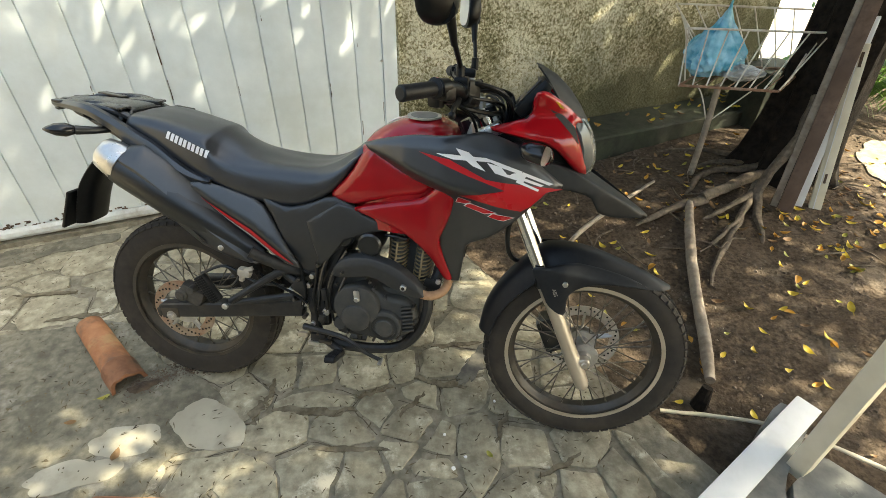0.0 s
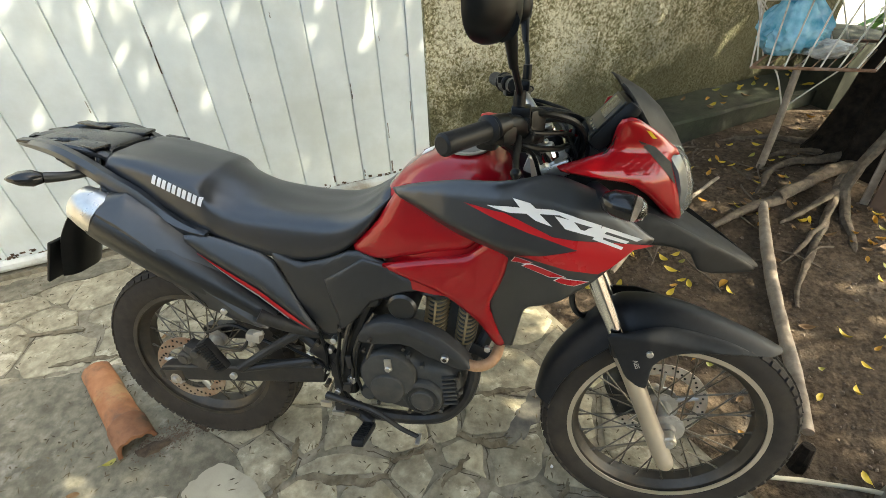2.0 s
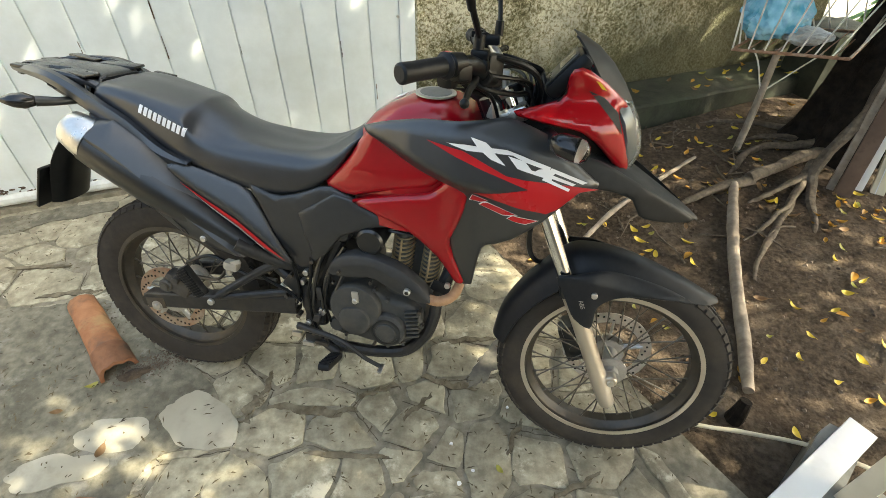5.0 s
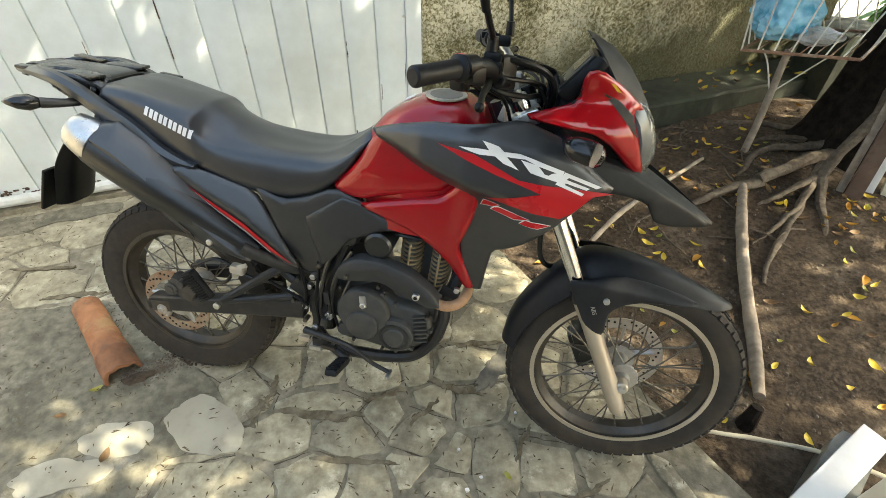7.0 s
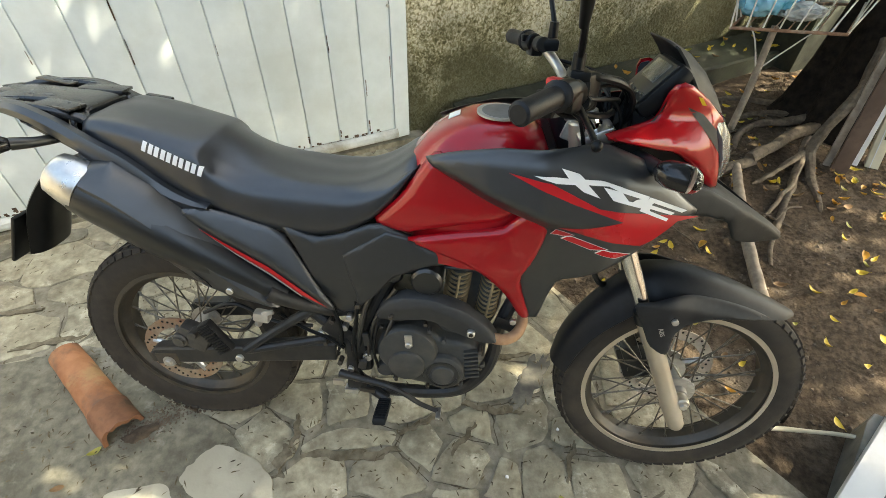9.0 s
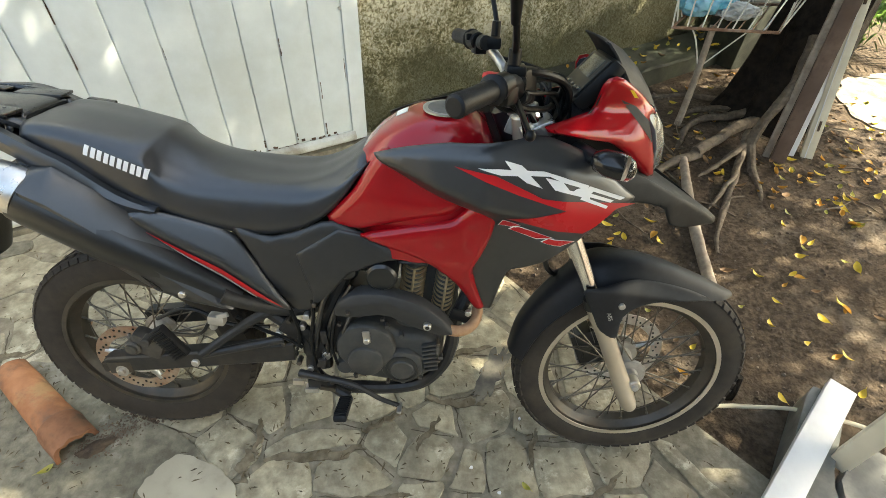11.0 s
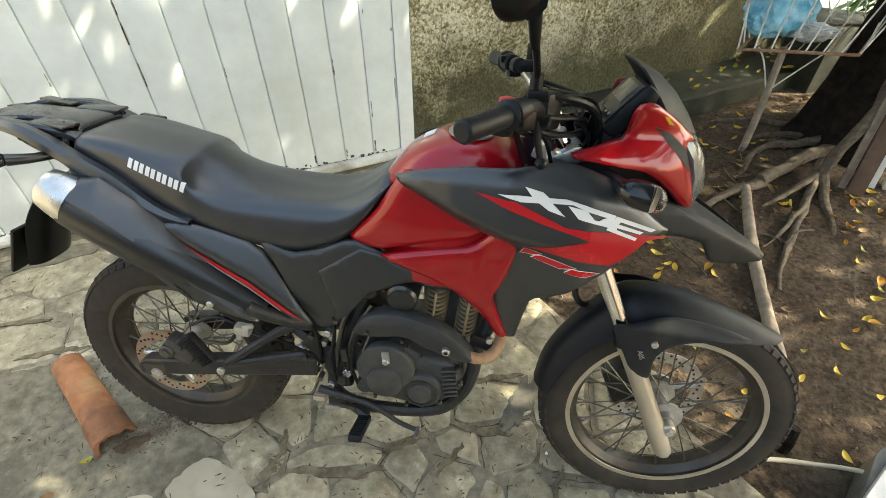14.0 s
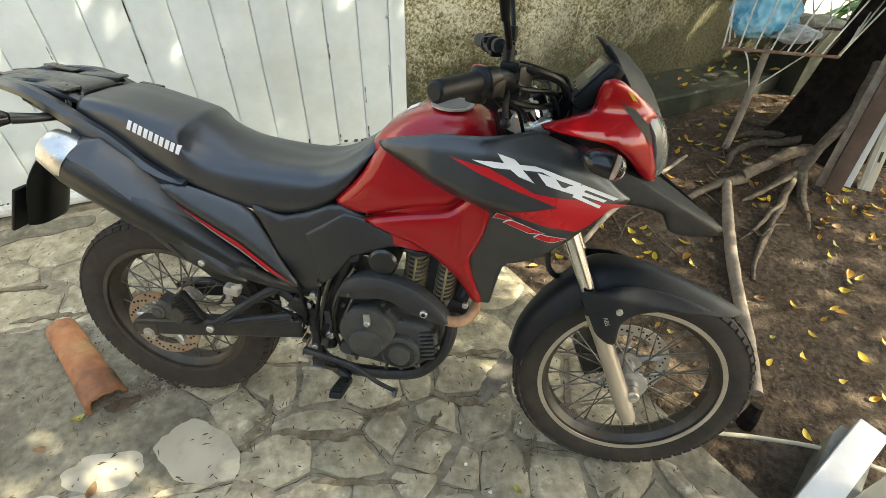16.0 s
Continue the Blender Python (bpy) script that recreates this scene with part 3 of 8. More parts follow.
    for k, (cx, cy, ru, rv, an) in enumerate(((-0.45, 1.065, 0.15, 0.015, 0.03), (-0.645, 1.05, 0.05, 0.018, 1.1), (-0.24, 1.155, 0.07, 0.010, 0.4), (-0.62, 1.14, 0.06, 0.010, 1.5), (0.0, 1.20, 0.10, 0.013, -0.15), (-0.30, 0.92, 0.13, 0.009, 0.02), (-0.10, 1.10, 0.07, 0.008, 0.9), (0.22, 1.02, 0.07, 0.008, 1.2), (0.06, 1.39, 0.10, 0.010, 0.1), (0.40, 0.88, 0.09, 0.008, 0.5), (-1.55, 1.50, 0.12, 0.012, 0.25), (-1.78, 1.64, 0.13, 0.010, 0.1))):
        bm = bmesh.new()
        out = []
        for j in range(64):
            a = 2 * math.pi * j / 64
            q = 1 + 0.7 * noise.noise((math.cos(a) * 3, math.sin(a) * 3, k * 2.7)) + 0.4 * noise.noise((math.cos(a) * 9, math.sin(a) * 9, k * 1.9))
            u, v = ru * (0.8 + 0.2 * q) * math.cos(a), rv * q * math.sin(a) + rv * 1.5 * noise.noise((math.cos(a) * 2.5, k, 0.5))
            out.append((cx + u * math.cos(an) - v * math.sin(an), cy + u * math.sin(an) + v * math.cos(an)))
        loft(bm, [[(x, y, z) for x, y in out] for z in (-0.01, 0.0036 + 0.0001 * k)])
        part("joint_soil", bm, soil, pave, "brown soil and moss in a wide joint", smooth=False)
    # dark mottled patch on the stones behind the front wheel
    patch_mat = surf("dark_patch_stone", (0.075, 0.072, 0.066), (0.20, 0.185, 0.15), 16, (0.5, 0.8), bump=0.4, bscale=60, stain=(0.05, 0.05, 0.048), sscale=9, samount=0.8)
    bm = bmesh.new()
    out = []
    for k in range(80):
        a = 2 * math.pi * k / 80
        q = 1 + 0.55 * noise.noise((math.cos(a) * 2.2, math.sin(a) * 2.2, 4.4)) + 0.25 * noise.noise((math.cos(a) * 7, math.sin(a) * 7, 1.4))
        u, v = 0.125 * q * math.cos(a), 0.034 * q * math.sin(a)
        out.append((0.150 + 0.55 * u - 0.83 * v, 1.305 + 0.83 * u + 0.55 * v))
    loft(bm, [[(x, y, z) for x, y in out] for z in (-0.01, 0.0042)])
    part("grime_patch", bm, patch_mat, pave, "dark mottled patch on the stones", smooth=False)
    r = random.Random(33)
    cracks_v, cracks_f = [], []

    def crack_v(x, y):
        cracks_v.append((x, y, -0.0026))
        return len(cracks_v) - 1

    # the stones that can be told apart: middle, half width, half depth
    laid = ((-2.01, 1.79, 0.104, 0.069), (-1.91, 1.88, 0.086, 0.060), (-1.72, 1.90, 0.122, 0.120), (-1.84, 1.70, 0.108, 0.065), (-1.89, 1.54, 0.067, 0.120), (-1.68, 1.56, 0.150, 0.105), (-1.48, 1.61, 0.074, 0.074), (-1.60, 1.74, 0.110, 0.055),
            (-0.70, 1.12, 0.085, 0.075), (-0.78, 0.82, 0.085, 0.060), (-0.61, 0.79, 0.085, 0.066), (-0.61, 1.22, 0.070, 0.066), (-0.48, 1.23, 0.075, 0.060), (-0.30, 1.235, 0.095, 0.065), (-0.14, 1.28, 0.053, 0.079), (-0.45, 1.125, 0.130, 0.034),
            (-0.54, 0.99, 0.089, 0.056), (-0.36, 0.99, 0.092, 0.054), (-0.22, 1.085, 0.053, 0.058), (-0.11, 1.035, 0.080, 0.070))
    laid += ((-0.41, 0.85, 0.087, 0.075), (-0.24, 0.84, 0.070, 0.085), (-0.01, 0.865, 0.060, 0.040), (-0.02, 0.78, 0.075, 0.050), (0.16, 1.87, 0.105, 0.110), (0.13, 1.68, 0.108, 0.080), (0.07, 1.49, 0.108, 0.090), (0.03, 1.29, 0.100, 0.075),
             (0.135, 0.94, 0.072, 0.110), (0.01, 0.955, 0.050, 0.050), (0.29, 0.95, 0.078, 0.078), (0.32, 1.10, 0.100, 0.070), (0.29, 0.81, 0.085, 0.055), (0.45, 0.81, 0.070, 0.056), (0.48, 0.96, 0.080, 0.070), (0.75, 0.93, 0.130, 0.095), (0.60, 0.85, 0.060, 0.085),
             (0.73, 1.06, 0.060, 0.025), (-0.06, 1.155, 0.070, 0.050), (-0.14, 0.75, 0.045, 0.045), (-0.14, 0.91, 0.045, 0.045))
    seeds = [(x, y, u, v, r.uniform(-0.1, 0.16)) for x, y, u, v in laid]
    known = len(seeds)
    for gy in range(24):
        for gx in range(25):
            x, y = -2.85 + 0.165 * (gx + 0.5 * (gy % 2)) + r.uniform(-0.045, 0.045), -1.0 + 0.165 * gy + r.uniform(-0.045, 0.045)
            if all(math.hypot((x - q[0]) / (q[2] + 0.062), (y - q[1]) / (q[3] + 0.062)) > 1 for q in seeds[:known]):
                seeds.append((x, y, r.uniform(0.065, 0.11), r.uniform(0.055, 0.085), r.uniform(-0.5, 0.6)))

    def metric(q):
        """How far a stone reaches, as a quadratic form."""
        c_, s_ = math.cos(q[4]), math.sin(q[4])
        a_, b_ = 1 / q[2] ** 2, 1 / q[3] ** 2
        return a_ * c_ * c_ + b_ * s_ * s_, (a_ - b_) * c_ * s_, a_ * s_ * s_ + b_ * c_ * c_

    forms = [metric(q) for q in seeds]
    cells = []
    for i, p in enumerate(seeds):
        cell = [(p[0] - 0.26, p[1] - 0.26), (p[0] + 0.26, p[1] - 0.26), (p[0] + 0.26, p[1] + 0.26), (p[0] - 0.26, p[1] + 0.26)]
        for j, q in enumerate(seeds):
            dx, dy = q[0] - p[0], q[1] - p[1]
            if i == j or math.hypot(dx, dy) > 0.52:
                continue
            (a1, h1, b1), (a2, h2, b2) = forms[i], forms[j]
            reach = 1 / math.sqrt(a1 * dx * dx + 2 * h1 * dx * dy + b1 * dy * dy)
            other = 1 / math.sqrt(a2 * dx * dx + 2 * h2 * dx * dy + b2 * dy * dy)
            t = reach / (reach + other)
            k1, k2 = 1 / (a1 + b1), 1 / (a2 + b2)
            nx, ny = (a1 * k1 + a2 * k2) * dx + (h1 * k1 + h2 * k2) * dy, (h1 * k1 + h2 * k2) * dx + (b1 * k1 + b2 * k2) * dy
            cell = clip(cell, (p[0] + dx * t, p[1] + dy * t), (nx, ny))
            if len(cell) < 3:
                break
        if len(cell) > 2:
            cells.append(cell)
    for i, raw in enumerate(cells):
        c = (sum(q[0] for q in raw) / len(raw), sum(q[1] for q in raw) / len(raw))
        cell = list(raw)
        for (x1, y1), (x2, y2) in zip(raw, raw[1:] + raw[:1]):
            ln = math.hypot(x2 - x1, y2 - y1)
            if ln < 0.004:
                continue
            nx, ny = (y2 - y1) / ln, (x1 - x2) / ln
            if (c[0] - x1) * nx + (c[1] - y1) * ny > 0:
                nx, ny = -nx, -ny
            gap = r.choice((0.002, 0.004, 0.007, 0.013))
            cell = clip(cell, (x1 - nx * gap, y1 - ny * gap), (nx, ny))
        # knock off a corner now and then
        if len(cell) > 3 and r.random() < 0.45:
            k = r.randrange(len(cell))
            v = cell[k]
            d = (v[0] - c[0], v[1] - c[1])
            cell = clip(cell, (c[0] + d[0] * 0.72, c[1] + d[1] * 0.72), d)
        for (x1, y1), (x2, y2) in zip(region, region[1:] + region[:1]):
            cell = clip(cell, (x1, y1), (y2 - y1, x1 - x2))
        if len(cell) < 3:
            continue
        for (x1, y1), (x2, y2) in zip(cell, cell[1:] + cell[:1]):
            ln = math.hypot(x2 - x1, y2 - y1)
            mid = ((x1 + x2) / 2 - c[0], (y1 + y2) / 2 - c[1])
            if ln > 0.04 and mid[0] + 0.3 * mid[1] > 0 and r.random() < 0.45:
                ox, oy = mid[0] / math.hypot(*mid) * 0.0085, mid[1] / math.hypot(*mid) * 0.0085
                k = max(2, int(ln / 0.018))
                px, py = -(y2 - y1) / ln, (x2 - x1) / ln
                prev = None
                for q in range(k + 1):
                    u = -0.04 + 1.08 * q / k
                    wob = 0.006 * noise.noise(((x1 + x2 + u) * 20, (y1 + y2) * 20, u * 4))
                    wd = 0.0004 + 0.0050 * abs(noise.noise((u * 5, i, 3.3)))
                    bx, by = x1 + (x2 - x1) * u + ox + px * wob, y1 + (y2 - y1) * u + oy + py * wob
                    cur = [crack_v(bx + px * wd, by + py * wd), crack_v(bx - px * wd, by - py * wd)]
                    if prev:
                        cracks_f.append((prev[0], cur[0], cur[1], prev[1]))
                    prev = cur
        cell = chaikin(chaikin(cell, 1, 0.09), 1, 0.25)
        line = []
        for (x1, y1), (x2, y2) in zip(cell, cell[1:] + cell[:1]):
            k = max(1, int(math.hypot(x2 - x1, y2 - y1) / 0.030))
            line += [(x1 + (x2 - x1) * q / k, y1 + (y2 - y1) * q / k) for q in range(k)]
        out = []
        for x, yy in line:
            out.append((x + 0.020 * noise.noise((x * 11, yy * 11, i)) + 0.006 * noise.noise((x * 45, yy * 45, i)), yy + 0.020 * noise.noise((x * 11, yy * 11, i + 40.5)) + 0.006 * noise.noise((x * 45, yy * 45, i + 9.5))))
        top = r.uniform(-0.001, 0.003)
        tx, ty = r.uniform(-0.008, 0.008), r.uniform(-0.008, 0.008)
        bm = bmesh.new()
        rings = []
        for k, z in ((1.0, -0.03), (1.0, top - 0.005), (0.98, top - 0.0015), (0.94, top)):
            rings.append([(c[0] + (x - c[0]) * k, c[1] + (yy - c[1]) * k, z + ((x - c[0]) * tx + (yy - c[1]) * ty) * (z > -0.02)) for x, yy in out])
        loft(bm, rings)
        part("stone", bm, STONE, pave)
    me = bpy.data.meshes.new("joint_crack")
    me.from_pydata(cracks_v, [], cracks_f)
    me.materials.append(CRACK)
    cr = new("joint_crack", me)
    cr.parent = pave
    tagged(cr, "dark dirt in the cracks of the joints", kind="stuff")
    pave.location.z = -0.016
    return pave


def build_tree():
    tree = thing("tree", "large dark rough-barked tree with spreading surface roots", "tree", at=pose(2.25, 3.0, -0.05))
    bm = bmesh.new()
    prof = [(-0.15, 0.40), (0.0, 0.33), (0.15, 0.27), (0.4, 0.23), (0.8, 0.20), (1.4, 0.20), (2.2, 0.19), (3.2, 0.16), (4.0, 0.10)]
    rings = []
    zs = np.linspace(-0.15, 4.0, 70)
    for z in zs:
        rad = lerp(z, [p[0] for p in prof], [p[1] for p in prof])
        ring = []
        for k in range(56):
            a = 2 * math.pi * k / 56
            flute = 0.10 * math.sin(a * 5 + 0.6 * z) * math.exp(-max(z, 0) * 1.6) + 0.05 * math.sin(a * 9 + 1.2 * math.sin(z * 2)) + 0.06 * noise.noise((math.cos(a) * 2.5, math.sin(a) * 2.5, z * 1.2)) + 0.035 * noise.noise((math.cos(a) * 9, math.sin(a) * 9, z * 3))
            q = rad * (1 + flute * 1.4)
            ring.append((q * math.cos(a) + 0.06 * z * z * 0.2, q * math.sin(a), z))
        rings.append(ring)
    loft(bm, rings)
    part("trunk", bm, BARK, tree)
    r = random.Random(3)
    for a, l, z in ((0.3, 2.2, 2.6), (1.7, 2.2, 2.9), (3.0, 2.0, 2.7), (4.0, 2.3, 2.5), (4.8, 2.6, 2.9), (5.6, 2.6, 2.6)):
        bm = bmesh.new()
        d = Vector((math.cos(a), math.sin(a), 0))
        tube(bm, [Vector((0.1, 0, z)) + d * l * t + Vector((0, 0, 1.3 * t)) + Vector((r.uniform(-.1, .1), r.uniform(-.1, .1), 0)) for t in (0, 0.3, 0.65, 1)], [0.11, 0.08, 0.05, 0.02], 9)
        part("limb", bm, BARK, tree)
    # surface roots, in the tree's own coordinates
    o = Vector((2.25, 3.0, -0.05))
    for pts, rad in ((((2.05, 2.84, 0.04), (1.87, 2.77, 0.03), (1.69, 2.66, 0.02), (1.53, 2.57, 0.01)), [0.05, 0.045, 0.042, 0.040]),
                     (((1.55, 2.575, -0.005), (1.38, 2.51, -0.015), (1.22, 2.43, -0.035), (1.10, 2.35, -0.06)), [0.038, 0.034, 0.026, 0.006]),
                     (((2.10, 2.80, 0.55), (1.98, 2.65, 0.33), (1.87, 2.60, 0.10), (1.84, 2.52, 0.0), (1.72, 2.17, -0.06)), [0.042, 0.040, 0.038, 0.034, 0.024]),
                     (((1.90, 2.68, 0.06), (1.83, 2.59, 0.02), (1.69, 2.40, -0.02), (1.48, 2.12, -0.06), (1.33, 1.88, -0.09)), [0.03, 0.03, 0.026, 0.020, 0.008]),
                     (((1.69, 2.40, -0.01), (1.54, 2.26, -0.03), (1.43, 2.16, -0.06)), [0.02, 0.016, 0.008]),
                     (((1.85, 2.60, 0.04), (1.60, 2.46, -0.01), (1.50, 2.41, -0.04)), [0.025, 0.018, 0.008]),
                     (((2.11, 2.50, -0.03), (2.08, 2.40, -0.045), (1.97, 2.13, -0.065), (1.88, 1.88, -0.09)), [0.02, 0.017, 0.014, 0.006]),
                     (((2.10, 2.48, -0.03), (2.18, 2.23, -0.045), (2.27, 2.11, -0.065)), [0.022, 0.017, 0.008]),
                     (((2.11, 2.46, -0.03), (2.15, 2.27, -0.05), (2.16, 2.12, -0.07)), [0.015, 0.012, 0.006]),
                     (((2.07, 2.92, 0.05), (1.91, 2.92, 0.02), (1.74, 2.92, 0.0), (1.62, 2.84, -0.01), (1.47, 2.65, -0.05)), [0.04, 0.032, 0.028, 0.026, 0.014]),
                     (((2.08, 3.0, 0.05), (1.96, 3.02, 0.02), (1.79, 3.05, 0.0), (1.58, 2.97, -0.04)), [0.04, 0.03, 0.024, 0.01]),
                     (((2.10, 3.08, 0.05), (1.92, 3.16, 0.02), (1.7, 3.24, 0.0), (1.4, 3.22, -0.03)), [0.04, 0.028, 0.022, 0.01])):
        bm = bmesh.new()
        tube(bm, [Vector(p) - o for p in pts], [q * 0.74 for q in rad], 10, 6)
        for v in bm.verts:
            v.co += 0.012 * noise.noise_vector(v.co * 8) + 0.006 * noise.noise_vector(v.co * 26)
        part("root", bm, ROOT, tree, "grey-brown surface root")
    # crown out of view, inferred from the shade: many leaves in loose clumps
    leaf = surf("crown_leaf", (0.05, 0.085, 0.022), (0.08, 0.12, 0.03), 4, (0.45, 0.6), bump=0)
    verts, faces = [], []
    r = random.Random(11)
    clumps = []
    while len(clumps) < 1560:
        c = Vector((r.uniform(-1.7, 3.2), r.uniform(-5.6, 2.2), r.uniform(2.7, 4.4)))
        clumps.append((c, r.uniform(0.2, 0.46)))
    # openings put into the unseen crown to let sun onto chosen spots
    gaps = [(gx - 2.25, gy - 3.0, ru, rv) for gx, gy, ru, rv in ((2.85, 3.15, 0.50, 0.55), (0.16, 1.76, 0.21, 0.21), (0.87, 1.41, 0.13, 0.10), (-0.60, 2.44, 0.07, 0.09), (-0.80, 0.985, 0.17, 0.10), (-1.10, 0.87, 0.17, 0.09))]
    # unseen clumps added to keep the sun off the motorcycle
    for _ in range(64):
        f = Vector((r.uniform(-2.2, 0.42), r.uniform(1.04, 1.50), 0)) - Vector((2.25, 3.0, -0.05))
        z = r.uniform(2.7, 4.2)
        clumps.append((Vector((f.x, f.y, 0)) + SUN_DIR * (z / SUN_DIR.z), r.uniform(0.18, 0.32)))
    # more added clumps out of view, shading the paving's corner
    for _ in range(18):
        f = Vector((r.uniform(0.30, 1.10), r.uniform(0.66, 1.30), 0)) - Vector((2.25, 3.0, -0.05))
        z = r.uniform(2.7, 4.2)
        clumps.append((Vector((f.x, f.y, 0)) + SUN_DIR * (z / SUN_DIR.z), r.uniform(0.18, 0.32)))
    # unseen low clumps added to shade the gate
    for _ in range(34):
        f = Vector((r.uniform(-3.1, -1.35), r.uniform(1.65, 2.35), 0)) - Vector((2.25, 3.0, -0.05))
        z = r.uniform(2.6, 3.9)
        clumps.append((Vector((f.x, f.y, 0)) + SUN_DIR * (z / SUN_DIR.z), r.uniform(0.2, 0.36)))
    # unseen clumps added to thicken the shade on the bare earth
    for _ in range(26):
        f = Vector((r.uniform(1.2, 2.5), r.uniform(1.3, 2.75), 0)) - Vector((2.25, 3.0, -0.05))
        z = r.uniform(2.8, 4.2)
        clumps.append((Vector((f.x, f.y, 0)) + SUN_DIR * (z / SUN_DIR.z), r.uniform(0.2, 0.4)))
    for c, q in clumps:
        foot = c - SUN_DIR * (c.z / SUN_DIR.z)
        if any(math.hypot((foot.x - gx) / ru, (foot.y - gy) / rv) < 1 for gx, gy, ru, rv in gaps):
            continue
        for _ in range(int(150 * q)):
            p = c + Vector((r.gauss(0, q * 0.5), r.gauss(0, q * 0.5), r.gauss(0, q * 0.3)))
            u = Vector((r.gauss(0, 1), r.gauss(0, 1), r.gauss(0, 0.5))).normalized()
            w = u.orthogonal().normalized()
            a, b = r.uniform(0.05, 0.085), r.uniform(0.02, 0.034)
            i = len(verts)
            verts += [p - u * a, p + w * b, p + u * a, p - w * b]
            faces.append((i, i + 1, i + 2, i + 3))
    me = bpy.data.meshes.new("crown")
    me.from_pydata([tuple(v) for v in verts], [], faces)
    me.materials.append(leaf)
    crown = new("crown", me)
    crown.parent = tree
    tagged(crown, "loose crown of many small green leaves")


build_ground()
build_gate()
build_wall()
build_yard_walls()
build_tree()

# ---- the motorcycle: x forward, y to its left, z up, leaning on its stand ----
bike = thing("motorcycle", "red and graphite trail motorcycle parked on its side stand", "motorcycle", at=pose(-0.898, 1.232, 0, -13.5, 0, -8))


def both(fn):
    for side in (-1, 1):
        fn(side)


bm = bmesh.new()
bmesh.ops.create_cube(bm, size=1)
for v in bm.verts:
    if v.co.x > 0:
        v.co.y *= 0.86
        v.co.z *= 0.86
BLOCK = bpy.data.meshes.new("tread_block")
bm.to_mesh(BLOCK)
bm.free()
BLOCK.materials.append(surf("tread_rubber", (0.018, 0.015, 0.0125), (0.032, 0.026, 0.021), 2, (0.75, 0.9), bump=0.2, stain=(0.06, 0.047, 0.034), sscale=0.8, samount=0.6, rand=0.2))


def wheel(name, cx, R, hw, bead, spoke_n, label, cy=0.0, drop=0.026):
    zc = R - drop
    c = (cx, cy, zc)
    hub_bm = bmesh.new()
    lathe(hub_bm, [(0.012, -0.062), (0.022, -0.062), (0.024, -0.045), (0.046, -0.043), (0.048, -0.037), (0.030, -0.034), (0.026, 0), (0.030, 0.034), (0.048, 0.037), (0.046, 0.043), (0.024, 0.045), (0.022, 0.062), (0.012, 0.062)], c, 32)
    for k in range(18):
        a = 2 * math.pi * k / 18
        p = Vector((cx + 0.039 * math.cos(a), cy, zc + 0.039 * math.sin(a)))
        cyl(hub_bm, p + Vector((0, -0.0445, 0)), p + Vector((0, -0.041, 0)), 0.0042, seg=8)
    hub = part(name, hub_bm, HUB, bike, label)
    bm = bmesh.new()
    h = hw
    prof = [(bead, -h * 0.78), (bead + 0.012, -h * 0.90), (bead + (R - bead) * 0.45, -h), (R - 0.020, -h * 0.90), (R - 0.007, -h * 0.66), (R - 0.004, -h * 0.3), (R - 0.003, 0)]
    prof = prof + [(r, -y) for r, y in prof[-2::-1]] + [(bead - 0.004, h * 0.6), (bead - 0.004, -h * 0.6)]
    lathe(bm, prof, c, 96)
    # tread blocks: shoulder lugs and a staggered centre
    n = 64
    blocks = []
    for k in range(n):
        a = 2 * math.pi * k / n
        for yy, hh, da, tw in ((-h * 0.80, 0.30, 0.0, 0.10), (-h * 0.36, 0.24, 0.5, -0.3), (h * 0.36, 0.24, 0.0, 0.3), (h * 0.80, 0.30, 0.5, -0.10)):
            ang = a + da * 2 * math.pi / n
            q = R - 0.0168 if abs(yy) > h * 0.6 else R - 0.0068
            m = Matrix.Translation(c) @ Matrix.Rotation(-ang, 4, "Y") @ Matrix.Translation((q, yy, 0)) @ Matrix.Rotation(tw * (1 if yy < 0 else 1), 4, "X") @ Matrix.Rotation((0.80 if yy > 0 else -0.80) * (abs(yy) > h * 0.6), 4, "Z")
            blocks.append(m @ Matrix.Diagonal((0.011, hw * hh, 2 * math.pi * R / n * 0.86, 1)))
    part("tyre", bm, RUBBER, hub, "dusty black block-tread tyre", angle=30)
    for mm in blocks:
        ob = new("tread_block", BLOCK)
        ob.parent = hub
        ob.matrix_local = mm
    bm = bmesh.new()
    rp = [(bead + 0.006, -h * 0.80), (bead + 0.006, -h * 0.72), (bead - 0.006, -h * 0.66), (bead - 0.012, -h * 0.45), (bead - 0.022, -h * 0.30), (bead - 0.022, h * 0.30), (bead - 0.012, h * 0.45), (bead - 0.006, h * 0.66), (bead + 0.006, h * 0.72), (bead + 0.006, h * 0.80)]
    inner = [(r - 0.0035, y) for r, y in rp[::-1]]
    inner[0] = (bead - 0.003, h * 0.83)
    inner[-1] = (bead - 0.003, -h * 0.83)
    lathe(bm, rp + inner, c, 96)
    part("rim", bm, RIM, hub, "dull metal rim with a worn bright lip")
    bm = bmesh.new()
    lathe(bm, [(bead + 0.006, -h * 0.85), (bead + 0.006, -h * 0.79), (bead - 0.006, -h * 0.79), (bead - 0.006, -h * 0.85)], c, 96)
    part("rim_lip", bm, ALU if "front" in name else RIM, hub, "worn rim lip")
    # one spoke, repeated
    mesh_out = None
    for k in range(spoke_n):
        a = 2 * math.pi * k / spoke_n
        s = -1 if k % 2 == 0 else 1
        off = (0.62 if (k // 2) % 2 == 0 else -0.62)
        p0 = Vector((0.041 * math.cos(a - off), s * 0.040, 0.041 * math.sin(a - off)))
        p1 = Vector(((bead - 0.018) * math.cos(a), s * 0.010, (bead - 0.018) * math.sin(a)))
        bm = bmesh.new()
